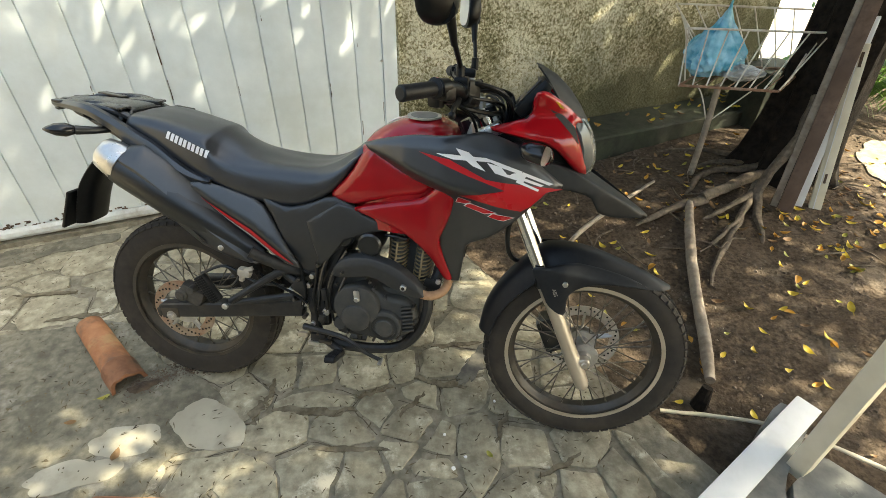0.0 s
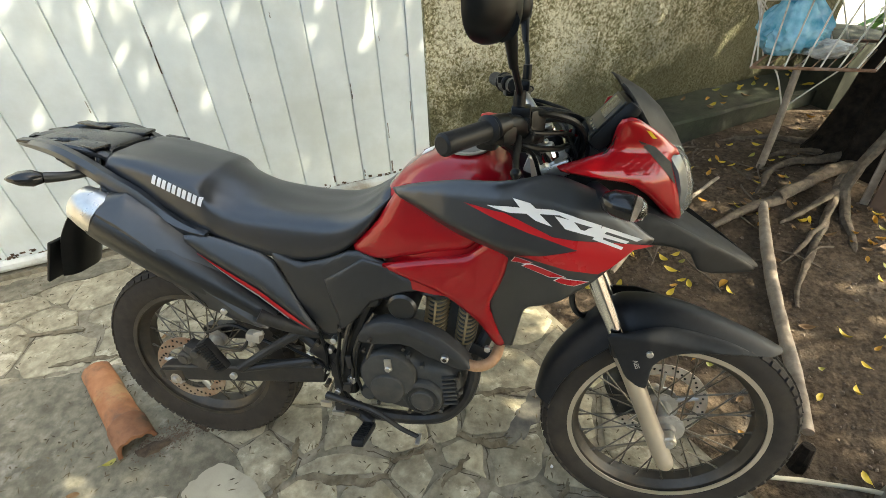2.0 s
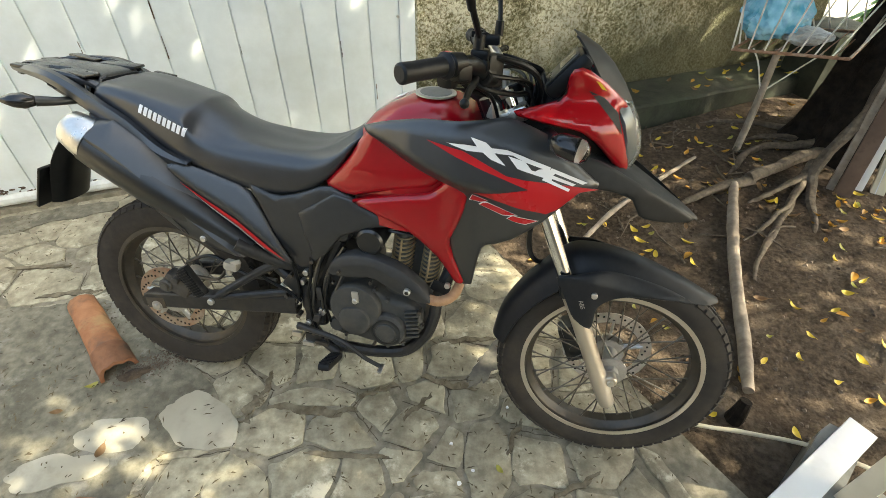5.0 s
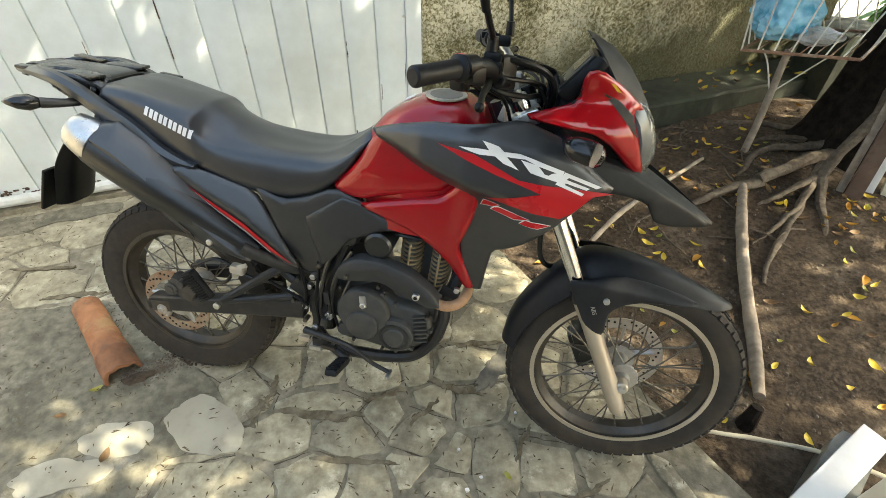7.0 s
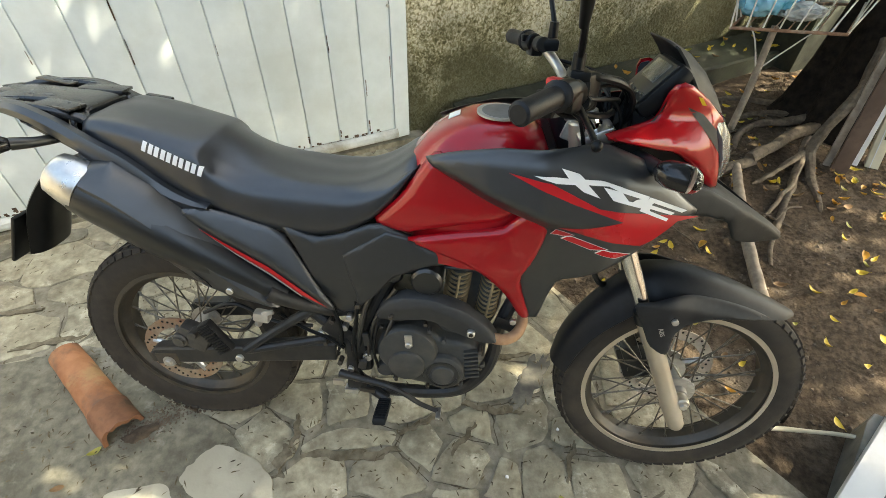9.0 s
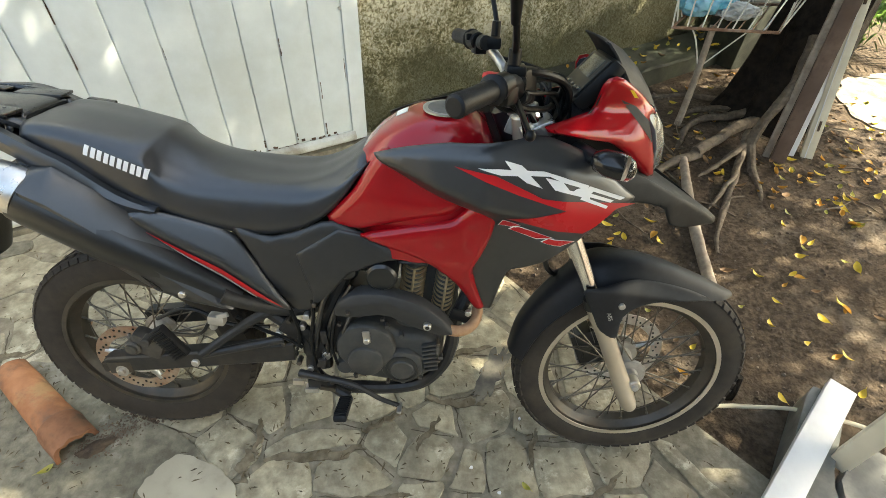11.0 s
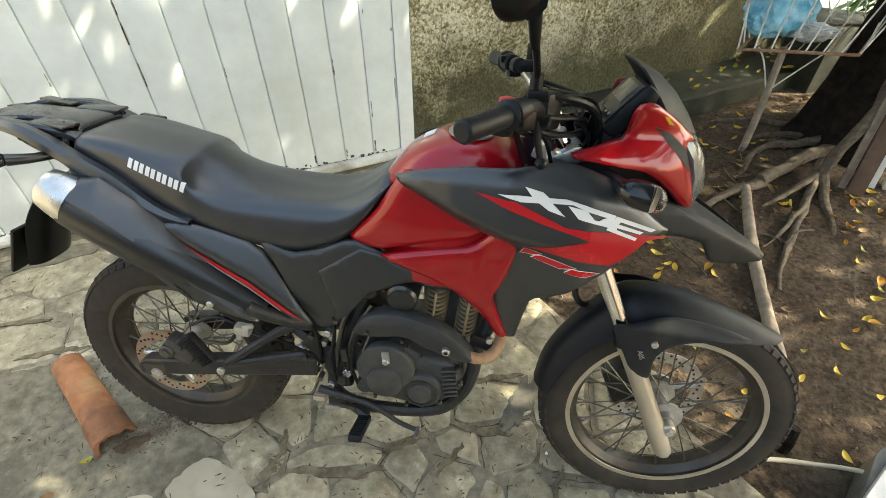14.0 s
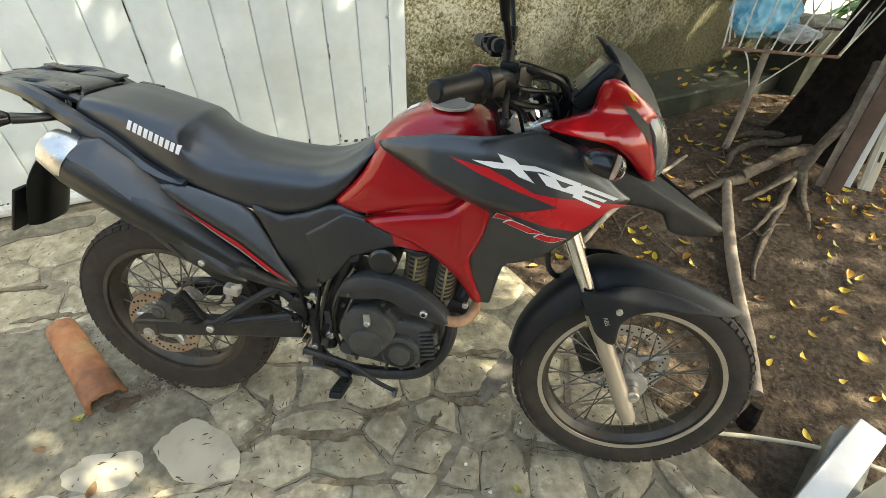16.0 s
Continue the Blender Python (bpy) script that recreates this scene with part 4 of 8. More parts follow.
        cyl(bm, p0, p1, 0.0021, seg=6)
        d = (p0 - p1).normalized()
        cyl(bm, p1, p1 + d * 0.018, 0.0036, seg=6)
        ob = part("spoke", bm, SPOKE, hub)
        ob.location = c
    return hub


FW = wheel("front_wheel", 1.363, 0.3223, 0.047, 0.244, 36, "spoked front wheel hub with cast flanges")
RW = wheel("rear_wheel", 0.008, 0.312, 0.056, 0.221, 36, "spoked rear wheel hub", 0.03, 0.014)


def disc(hub, cx, cz, y, r1, r0, metal, name="brake_disc"):
    bm = bmesh.new()
    lathe(bm, [(r0, y - 0.002), (r1, y - 0.002), (r1, y + 0.002), (r0, y + 0.002)], (cx, 0, cz), 64)
    d = part(name, bm, metal, hub, "drilled steel brake disc with rust film", smooth=False)
    bm = bmesh.new()
    for k in range(48):
        a = 2 * math.pi * k / 48
        q = lerp(k % 4, [0, 3], [r0 + 0.008, r1 - 0.007])
        p = Vector((cx + q * math.cos(a), y, cz + q * math.sin(a)))
        cyl(bm, p - Vector((0, 0.0026, 0)), p + Vector((0, 0.0026, 0)), 0.0036, seg=8)
    part("disc_holes", bm, GLOSSBLACK, hub, "dark drilled holes of the disc")
    bm = bmesh.new()
    lathe(bm, [(0.03, y - 0.002), (0.052, y - 0.003), (0.052, y + 0.003), (0.03, y + 0.002)], (cx, 0, cz), 32)
    for k in range(5):
        a = 2 * math.pi * k / 5 + 0.3
        u = Vector((math.cos(a), 0, math.sin(a)))
        cc = Vector((cx, y, cz))
        tube(bm, [cc + u * 0.045, cc + u * (r0 + 0.008)], 0.008, 6, flat=0.4)
    part("disc_carrier", bm, STEEL, hub)


disc(FW, 1.363, 0.2963, 0.062, 0.128, 0.096, DISC)
disc(RW, 0.008, 0.298, -0.062, 0.110, 0.078, RDISC)

# front fork
FD = Vector((-0.4265, 0, 0.9045))
LEG0 = Vector((1.370, 0, 0.215))


def fork_side(side):
    y = Vector((0, side * 0.088, 0))
    bm = bmesh.new()
    a = LEG0 + y
    P = [a + FD * t for t in (0.0, 0.012, 0.05, 0.10, 0.16, 0.30, 0.385, 0.395)]
    tube(bm, P, [0.016, 0.022, 0.0235, 0.0245, 0.0225, 0.023, 0.026, 0.026], 18, 3)
    cyl(bm, (1.357, side * 0.075, 0.309), (1.357, side * 0.104, 0.309), 0.018, seg=18, chamfer=0.003)
    box(bm, Vector((1.345, side * 0.088, 0.306)), (0.05, 0.03, 0.034), Matrix.Rotation(radians(-8), 4, "Y"), 0.006)
    leg = part("fork_slider", bm, ALU, bike, "dull champagne painted fork slider")
    bm = bmesh.new()
    cyl(bm, (1.357, side * 0.104, 0.309), (1.357, side * 0.113, 0.309), 0.0095, seg=6, chamfer=0.001)
    part("axle_nut", bm, STEEL, leg)
    bm = bmesh.new()
    cyl(bm, a + FD * 0.385, a + FD * 0.412, 0.0285, 0.024, seg=18)
    part("dust_seal", bm, BLACK, leg)
    bm = bmesh.new()
    cyl(bm, a + FD * 0.39, a + FD * 0.90, 0.0185, seg=20)
    part("fork_tube", bm, CHROME, bike, "bright chromed fork tube")


both(fork_side)
for t, name in ((0.655, "lower_clamp"), (0.86, "upper_clamp")):
    bm = bmesh.new()
    c = LEG0 + FD * t
    box(bm, c, (0.07, 0.24, 0.032), Matrix.Rotation(radians(-25), 4, "Y"), 0.008)
    part(name, bm, STEEL if name == "upper_clamp" else BLACK, bike, "bare cast upper fork clamp" if name == "upper_clamp" else "")
bm = bmesh.new()
cyl(bm, LEG0 + FD * 0.63 + Vector((-0.05, 0, 0)), LEG0 + FD * 0.88 + Vector((-0.05, 0, 0)), 0.032, seg=20)
part("steering_head", bm, BLACK, bike)


def arch(path, wid, drop, n=12, thick=0.004, box_x=0.75, box_z=2.6):
    """Rings of an arched mudguard along a path in the middle plane."""
    P = catmull([(x, 0, z) for x, z in path], 6)
    rings = []
    for i, p in enumerate(P):
        t = i / (len(P) - 1)
        d = (P[min(i + 1, len(P) - 1)] - P[max(i - 1, 0)]).normalized()
        nn = Vector((-d.z, 0, d.x))
        w, dr = lerp(t, np.linspace(0, 1, len(wid)), wid), lerp(t, np.linspace(0, 1, len(drop)), drop)
        out, inn = [], []
        for k in range(n + 1):
            u = -1 + 2 * k / n
            yy = w * math.copysign(abs(u) ** box_x, u)
            dd = dr * abs(u) ** box_z
            out.append(p + Vector((0, yy, 0)) - nn * dd)
            inn.append(p + Vector((0, yy * (1 - thick / w), 0)) - nn * (dd + thick))
        rings.append(out + inn[::-1])
    return rings


bm = bmesh.new()
loft(bm, arch([(1.022, 0.345), (1.036, 0.43), (1.070, 0.508), (1.125, 0.585), (1.190, 0.652), (1.260, 0.664), (1.330, 0.656), (1.395, 0.638), (1.455, 0.616), (1.510, 0.594), (1.555, 0.573), (1.582, 0.561)],
                [0.056, 0.060, 0.064, 0.070, 0.076, 0.078, 0.074, 0.067, 0.059, 0.050, 0.036, 0.014], [0.035, 0.045, 0.052, 0.060, 0.066, 0.068, 0.064, 0.056, 0.047, 0.034, 0.018, 0.006], 20, 0.004, 0.80, 2.3))
fender = part("front_fender", bm, FENDER, bike, "satin black plastic front mudguard", angle=28)


def guard_y(x, z):
    return lerp(x, [1.15, 1.25, 1.30, 1.36, 1.44, 1.53], [0.122, 0.113, 0.098, 0.088, 0.080, 0.070]) - 0.55 * max(0.0, z - lerp(x, [1.15, 1.26, 1.34, 1.53], [0.63, 0.615, 0.595, 0.565]))


def fork_guard(side):
    bm = bmesh.new()
    panel(bm, [(1.157, 0.624), (1.207, 0.628), (1.228, 0.632), (1.252, 0.637), (1.29, 0.636), (1.34, 0.626), (1.40, 0.612), (1.445, 0.599), (1.492, 0.580), (1.445, 0.576), (1.40, 0.577), (1.345, 0.575), (1.315, 0.568), (1.290, 0.556), (1.272, 0.536), (1.274, 0.471), (1.248, 0.481), (1.217, 0.507), (1.195, 0.552), (1.176, 0.584)], guard_y, 0.005, 0.008, 0.004, 0.012, side=side)
    part("fork_guard", bm, FENDER, fender)
    bm = bmesh.new()
    cyl(bm, (1.259, side * 0.110, 0.581), (1.259, side * 0.119, 0.581), 0.008, seg=10, chamfer=0.001)
    part("bolt", bm, STEEL, fender)


both(fork_guard)
# front caliper and hose, on the far side
bm = bmesh.new()
box(bm, (1.270, 0.075, 0.30), (0.080, 0.055, 0.125), Matrix.Rotation(radians(-25), 4, "Y"), 0.014)
box(bm, (1.250, 0.065, 0.345), (0.05, 0.07, 0.06), Matrix.Rotation(radians(-25), 4, "Y"), 0.01)
cyl(bm, (1.262, 0.042, 0.32), (1.262, 0.10, 0.32), 0.022, seg=16)
cyl(bm, (1.278, 0.042, 0.28), (1.278, 0.10, 0.28), 0.022, seg=16)
part("front_caliper", bm, BLACK, bike, "dark front brake caliper")
bm = bmesh.new()
tube(bm, [(1.235, 0.09, 0.40), (1.16, 0.10, 0.50), (1.145, 0.05, 0.57)], 0.006, 8)
tube(bm, [(1.10, 0.0, 0.80), (1.084, 0.0, 0.70), (1.083, 0.0, 0.655), (1.092, 0.0, 0.614), (1.114, 0.01, 0.587), (1.145, 0.05, 0.57)], 0.0075, 10)
part("brake_hose", bm, BLACK, bike)


# ---- bodywork ----
def shroud_y(x, z):
    crest = lerp(x, [0.68, 0.745, 0.787, 0.864, 0.932, 1.0, 1.2], [0.942, 0.928, 0.913, 0.886, 0.865, 0.854, 0.852])
    under = lerp(x, [0.68, 0.95, 1.04], [1.1, 0.95, 0.0]) * min(0.040, max(0.0, crest - z))
    top = 0.15 * max(0.0, z - crest) + 0.45 * max(0.0, z - lerp(x, [0.68, 0.80, 0.95, 1.2], [0.952, 0.965, 0.968, 0.915]))
    return -under - top + lerp(x, [0.64, 0.70, 0.80, 0.9, 1.05, 1.2, 1.3, 1.47], [0.130, 0.158, 0.194, 0.212, 0.198, 0.159, 0.131, 0.05]) * lerp(z, [0.54, 0.70, 0.8, 0.86, 0.95, 1.03], [0.62, 0.86, 0.97, 1.02, 1.03, 1.03])


def cowl_y(x, z):
    return lerp(x, [0.97, 1.05, 1.12, 1.2, 1.25, 1.29], [0.170, 0.150, 0.125, 0.100, 0.078, 0.050]) * lerp(z, [0.88, 0.94, 0.985, 1.05, 1.075, 1.11], [1.06, 1.10, 1.08, 0.90, 0.90, 0.96]) + (0.02 if z > 1.05 else 0.0) * min(1.0, (z - 1.05) / 0.05)


def side_y(x, z):
    return lerp(x, [0.10, 0.35, 0.55, 0.75], [0.128, 0.138, 0.138, 0.13]) + lerp(z, [0.5, 0.65, 0.8], [-0.012, 0.004, -0.006])


def tank_y(x, z):
    return lerp(x, [0.55, 0.70, 0.85, 0.95], [0.125, 0.150, 0.160, 0.150]) * lerp(z, [0.58, 0.72, 0.85, 0.95], [0.80, 0.97, 1.0, 0.90])


# tank: rounded red shell with a filler cap
bm = bmesh.new()
rings = []
for x, zt, w, zb in ((0.62, 0.875, 0.060, 0.70), (0.645, 0.921, 0.096, 0.70), (0.68, 0.959, 0.121, 0.70), (0.715, 0.982, 0.135, 0.70), (0.76, 1.001, 0.147, 0.70), (0.81, 1.008, 0.150, 0.70), (0.86, 1.006, 0.147, 0.72), (0.905, 0.985, 0.132, 0.76), (0.935, 0.925, 0.105, 0.80), (0.945, 0.88, 0.09, 0.82)):
    ring = []
    for k in range(33):
        a = math.pi * k / 32
        u = math.cos(a)
        yy = w * math.copysign(abs(u) ** 0.55, u)
        zz = zb + (zt - zb) * (math.sin(a) ** 0.50)
        ring.append((x, yy, zz))
    rings.append(ring)
loft(bm, rings)
tank = part("fuel_tank", bm, RED, bike, "glossy red fuel tank", angle=60)
CAPM = Matrix.Translation((0.818, -0.030, 1.0075)) @ Matrix.Rotation(radians(3.5), 4, "X") @ Matrix.Diagonal((0.76, 1.00, 0.9, 1))
bm = bmesh.new()
loft(bm, [[CAPM @ Vector((1.25 * r * math.cos(a), r * math.sin(a), z)) for a in np.linspace(0, 2 * math.pi, 32, endpoint=False)] for r, z in ((0.050, 0), (0.050, 0.003), (0.050, 0.0048), (0.040, 0.0048), (0.036, 0.003), (0.0005, 0.003))])
part("filler_cap", bm, HUB, tank, "brushed oval filler cap")
bm = bmesh.new()
loft(bm, [[CAPM @ Vector((1.2 * r * math.cos(a), r * math.sin(a), z)) for a in np.linspace(0, 2 * math.pi, 32, endpoint=False)] for r, z in ((0.0415, 0.0040), (0.0405, 0.0056), (0.0005, 0.0056))])
part("cap_centre", bm, surf("cap_metal", (0.16, 0.16, 0.16), (0.22, 0.22, 0.22), 30, (0.35, 0.5), metal=0.5, bump=0.05), tank, "dull grey cap centre")

RED_UP = [(0.556, 0.776), (0.632, 0.852), (0.668, 0.915), (0.70, 0.955), (0.74, 0.925), (0.80, 0.895), (0.875, 0.872), (0.879, 0.858), (0.857, 0.833), (0.838, 0.8165), (0.763, 0.799), (0.696, 0.782), (0.640, 0.761)]
RED_LOW = [(0.634, 0.755), (0.696, 0.776), (0.763, 0.793), (0.841, 0.811), (0.861, 0.829), (0.884, 0.856), (0.935, 0.852), (0.928, 0.80), (0.914, 0.75), (0.890, 0.69), (0.912, 0.620), (0.934, 0.556), (0.928, 0.546), (0.912, 0.546), (0.900, 0.560), (0.868, 0.622), (0.842, 0.656), (0.805, 0.692), (0.763, 0.716), (0.694, 0.738)]


def shell(name, outline, yf, mat, label="", thick=0.004, roll=0.012, rise=0.006, step=0.018, lift=0.0, cut=1, parent=None, angle=50):
    made = []
    for side in (-1, 1):
        bm = bmesh.new()
        panel(bm, outline, yf, thick, roll, rise, step, lift, cut, side)
        made.append(part(name, bm, mat, parent or bike, label, angle=angle))
    return made


shell("tank_side", RED_UP, lambda x, z: tank_y(x, z) - 0.004, RED, "glossy red tank side panel", lift=0.002, roll=0.026, rise=0.014, step=0.013)
shell("radiator_cowl", RED_LOW, lambda x, z: tank_y(x, z) - 0.14 * max(0.0, 0.70 - z) + 0.34 * max(0.0, min(x, 0.92) - 0.864) * min(1.0, max(0.0, (z - 0.64) / 0.06)), RED, "glossy red lower side cowl", lift=0.010, roll=0.016, rise=0.012, step=0.013)
SHROUD = [(0.668, 0.944), (0.735, 0.967), (0.815, 0.985), (0.88, 0.988), (0.94, 0.994), (1.0, 1.005), (1.06, 0.985), (1.105, 0.965), (1.135, 0.935), (1.175, 0.905), (1.212, 0.878), (1.165, 0.862), (1.128, 0.818), (1.095, 0.779),
          (1.012, 0.712), (0.972, 0.690), (0.963, 0.640), (0.952, 0.548), (0.950, 0.542), (0.928, 0.540), (0.924, 0.546), (0.879, 0.695), (0.905, 0.765), (0.928, 0.832), (0.80, 0.868)]
shell("tank_shroud", SHROUD, shroud_y, GRAPHITE, "graphite grey plastic tank shroud", step=0.011, lift=0.006, roll=0.014, rise=0.008)
BAND = [(0.838, 0.950), (0.915, 0.938), (1.01, 0.893), (1.05, 0.888), (1.205, 0.874), (1.165, 0.866), (1.128, 0.826), (1.105, 0.812), (0.942, 0.842), (1.06, 0.868), (0.963, 0.900)]
shell("red_graphic", BAND, shroud_y, REDINK, "red graphic on the shroud", 0.0006, 0, 0, 0.014, 0.0072, 0)
# slanted white and silver strokes of the model marking, drawn as plain shapes
for o in ([(0.882, 0.951), (0.919, 0.951), (0.944, 0.949), (0.929, 0.967), (0.962, 0.958), (0.974, 0.948), (1.004, 0.947), (1.009, 0.944), (0.981, 0.938), (1.007, 0.914), (0.975, 0.925), (0.957, 0.938), (0.925, 0.939)],
          [(1.005, 0.947), (1.04, 0.937), (1.099, 0.917), (1.088, 0.912), (1.044, 0.926), (1.018, 0.937), (0.985, 0.938)],
          [(1.009, 0.935), (1.044, 0.927), (1.060, 0.910), (1.090, 0.902), (1.094, 0.894), (1.031, 0.911)],
          [(1.060, 0.903), (1.074, 0.912), (1.098, 0.916), (1.092, 0.894)],
          [(1.100, 0.916), (1.179, 0.888), (1.169, 0.884), (1.109, 0.905), (1.105, 0.901), (1.155, 0.884), (1.149, 0.880), (1.104, 0.894), (1.104, 0.890), (1.145, 0.873), (1.142, 0.868), (1.084, 0.891), (1.091, 0.902)]):
    shell("white_graphic", o, shroud_y, WHITEINK, "white slanted graphic stroke", 0.0006, 0, 0, 0.012, 0.0086, 0)
for o in ([(0.941, 0.836), (0.978, 0.826), (0.960, 0.815), (0.934, 0.817)], [(0.968, 0.822), (1.022, 0.811), (1.045, 0.806), (1.013, 0.797), (0.956, 0.809)], [(1.034, 0.805), (1.092, 0.794), (1.064, 0.783), (1.022, 0.792)]):
    cx, cz = sum(p[0] for p in o) / len(o), sum(p[1] for p in o) / len(o)
    shell("small_graphic", o, shroud_y, WHITEINK, "slanted outlined graphic stroke", 0.0006, 0, 0, 0.012, 0.0080, 0)
    shell("small_graphic_fill", [(cx + (x - cx) * 0.93, cz + (z - cz) * 0.84) for x, z in o], shroud_y, REDINK, "red fill of the graphic stroke", 0.0006, 0, 0, 0.012, 0.0088, 0)

# beak between the shrouds
MATTBLACK = surf("matt_black_plastic", (0.010, 0.0115, 0.013), (0.014, 0.0155, 0.017), 50, (0.48, 0.60), spec=0.32, bump=0.15, bscale=900, bdist=0.0005)
shell("beak_side", [(1.085, 0.955), (1.15, 0.940), (1.215, 0.922), (1.315, 0.870), (1.40, 0.820), (1.458, 0.780), (1.36, 0.786), (1.312, 0.802), (1.296, 0.828), (1.282, 0.850), (1.23, 0.866), (1.15, 0.872), (1.10, 0.90)], lambda x, z: shroud_y(x, z) - 0.006, MATTBLACK, "matt black flank of the beak", step=0.012, lift=0.0, roll=0.008, rise=0.004)
bm = bmesh.new()
rings = []
for x, zt, w, h in ((1.16, 0.912, 0.11, 0.030), (1.24, 0.888, 0.106, 0.024), (1.32, 0.848, 0.090, 0.018), (1.40, 0.808, 0.060, 0.012), (1.45, 0.783, 0.030, 0.008), (1.468, 0.773, 0.010, 0.005)):
    rings.append([(x, w * math.copysign(abs(math.cos(a)) ** 0.7, math.cos(a)), zt + h * (math.sin(a) if math.sin(a) > 0 else 0.5 * math.sin(a))) for a in np.linspace(0, 2 * math.pi, 24, endpoint=False)])
loft(bm, rings)
part("beak", bm, MATTBLACK, bike, "pointed matt black front beak", angle=50)

# head cowl, headlight, screen
COWL = [(0.992, 1.010), (1.06, 1.028), (1.104, 1.040), (1.108, 1.100), (1.135, 1.108), (1.188, 1.076), (1.246, 1.030), (1.222, 1.026), (1.252, 0.96), (1.278, 0.886), (1.243, 0.897), (1.190, 0.952), (1.150, 0.977), (1.095, 0.987)]
shell("head_cowl", COWL, cowl_y, RED, "glossy red headlight cowl", step=0.014, roll=0.016, rise=0.012, thick=0.006)
shell("cowl_liner", [(1.03, 1.018), (1.100, 1.036), (1.112, 1.092), (1.135, 1.100), (1.186, 1.070), (1.232, 1.03), (1.24, 0.96), (1.262, 0.905), (1.19, 0.965), (1.10, 0.995)], cowl_y, CONTROL, "black inner lining of the cowl", 0.002, 0, 0, 0.018, -0.009)
shell("cowl_inlay", [(1.150, 1.062), (1.186, 1.048), (1.220, 1.020), (1.238, 0.975), (1.215, 1.000), (1.184, 1.030)], cowl_y, FRAMEPAINT, "grey inlay on the cowl", 0.001, 0, 0, 0.012, 0.0012, 0)
bm = bmesh.new()
rings = []
for z, xf, w in ((0.880, 1.290, 0.048), (0.92, 1.300, 0.070), (0.96, 1.294, 0.082), (1.00, 1.279, 0.088), (1.03, 1.258, 0.084), (1.045, 1.24, 0.07)):
    ring = []
    for k in range(17):
        u = -1 + 2 * k / 16
        ring.append((xf - 0.040 * abs(u) ** 2.2, w * u, z))
    ring += [(xf - 0.055 - 0.0 * k, w * (1 - 2 * k / 16) * 0.9, z) for k in range(17)]
    rings.append(ring)
loft(bm, rings)
lamp = part("headlight", bm, LAMPGLASS, bike, "clear headlight lens", angle=60)
lamp.visible_shadow = False
bm = bmesh.new()
rings = []
for z, xf, w in ((0.886, 1.262, 0.040), (0.92, 1.262, 0.056), (0.98, 1.25, 0.068), (1.025, 1.225, 0.066)):
    rings.append([(xf - 0.012 - 0.045 * abs(u) ** 2.2 - 0.02 * (1 - u * u), w * u, z) for u in np.linspace(-1, 1, 13)] + [(xf - 0.08, w * u, z) for u in np.linspace(1, -1, 13)])
loft(bm, rings)
part("reflector", bm, CHROME, lamp, "bright reflector")
bm = bmesh.new()
rings = []
for x, z, w, b in ((1.270, 1.012, 0.056, 0.040), (1.258, 1.032, 0.066, 0.046), (1.236, 1.066, 0.078, 0.050), (1.203, 1.106, 0.086, 0.046), (1.165, 1.138, 0.089, 0.032), (1.128, 1.157, 0.088, 0.012), (1.116, 1.160, 0.084, 0.005)):
    o = [Vector((x - b * abs(u) ** 1.9, w * u, z)) for u in np.linspace(-1, 1, 21)]
    rings.append(o + [q + Vector((-0.0034, 0, -0.002)) for q in o[::-1]])
loft(bm, rings)
part("windscreen", bm, MATTBLACK, bike, "short dark grey moulded fly screen")
# instrument and its black surround
bm = bmesh.new()
IM = Matrix.Rotation(radians(40), 4, "Y")
IC = Vector((1.106, -0.035, 1.082))
IN = Vector((-0.766, 0, 0.643))
box(bm, IC, (0.036, 0.140, 0.110), IM, 0.014)
box(bm, IC - IN * 0.02, (0.03, 0.10, 0.08), IM, 0.01)
inst = part("instrument", bm, CONTROL, bike)
bm = bmesh.new()
box(bm, IC + IN * 0.0185, (0.004, 0.122, 0.090), IM, 0.0015)
part("display", bm, SCREEN, inst, "dark glossy display")
bm = bmesh.new()
box(bm, IC + IN * 0.0210 + IM @ Vector((0, 0, 0.018)), (0.002, 0.085, 0.042), IM, 0.0005)
part("liquid_crystal", bm, LCD, inst, "grey switched-off display window")
for y, z in ((-0.045, -0.028), (-0.02, -0.03), (0.005, -0.03), (0.035, -0.028)):
    bm = bmesh.new()
    box(bm, IC + IN * 0.0210 + IM @ Vector((0, y, z)), (0.002, 0.012, 0.006), IM, 0.0005)
    part("tell_tale", bm, LCD, inst)
bm = bmesh.new()
rings = []
for x, w, zt in ((1.0, 0.150, 0.985), (1.06, 0.138, 1.005), (1.12, 0.112, 1.02), (1.2, 0.09, 1.015), (1.235, 0.07, 1.0)):
    rings.append([(x, w, zt), (x, w * 0.5, zt - 0.03), (x, -w * 0.5, zt - 0.03), (x, -w, zt), (x, -w * 0.8, zt - 0.10), (x, w * 0.8, zt - 0.10)])
loft(bm, rings)
part("inner_cowl", bm, CONTROL, bike)

# seat
bm = bmesh.new()
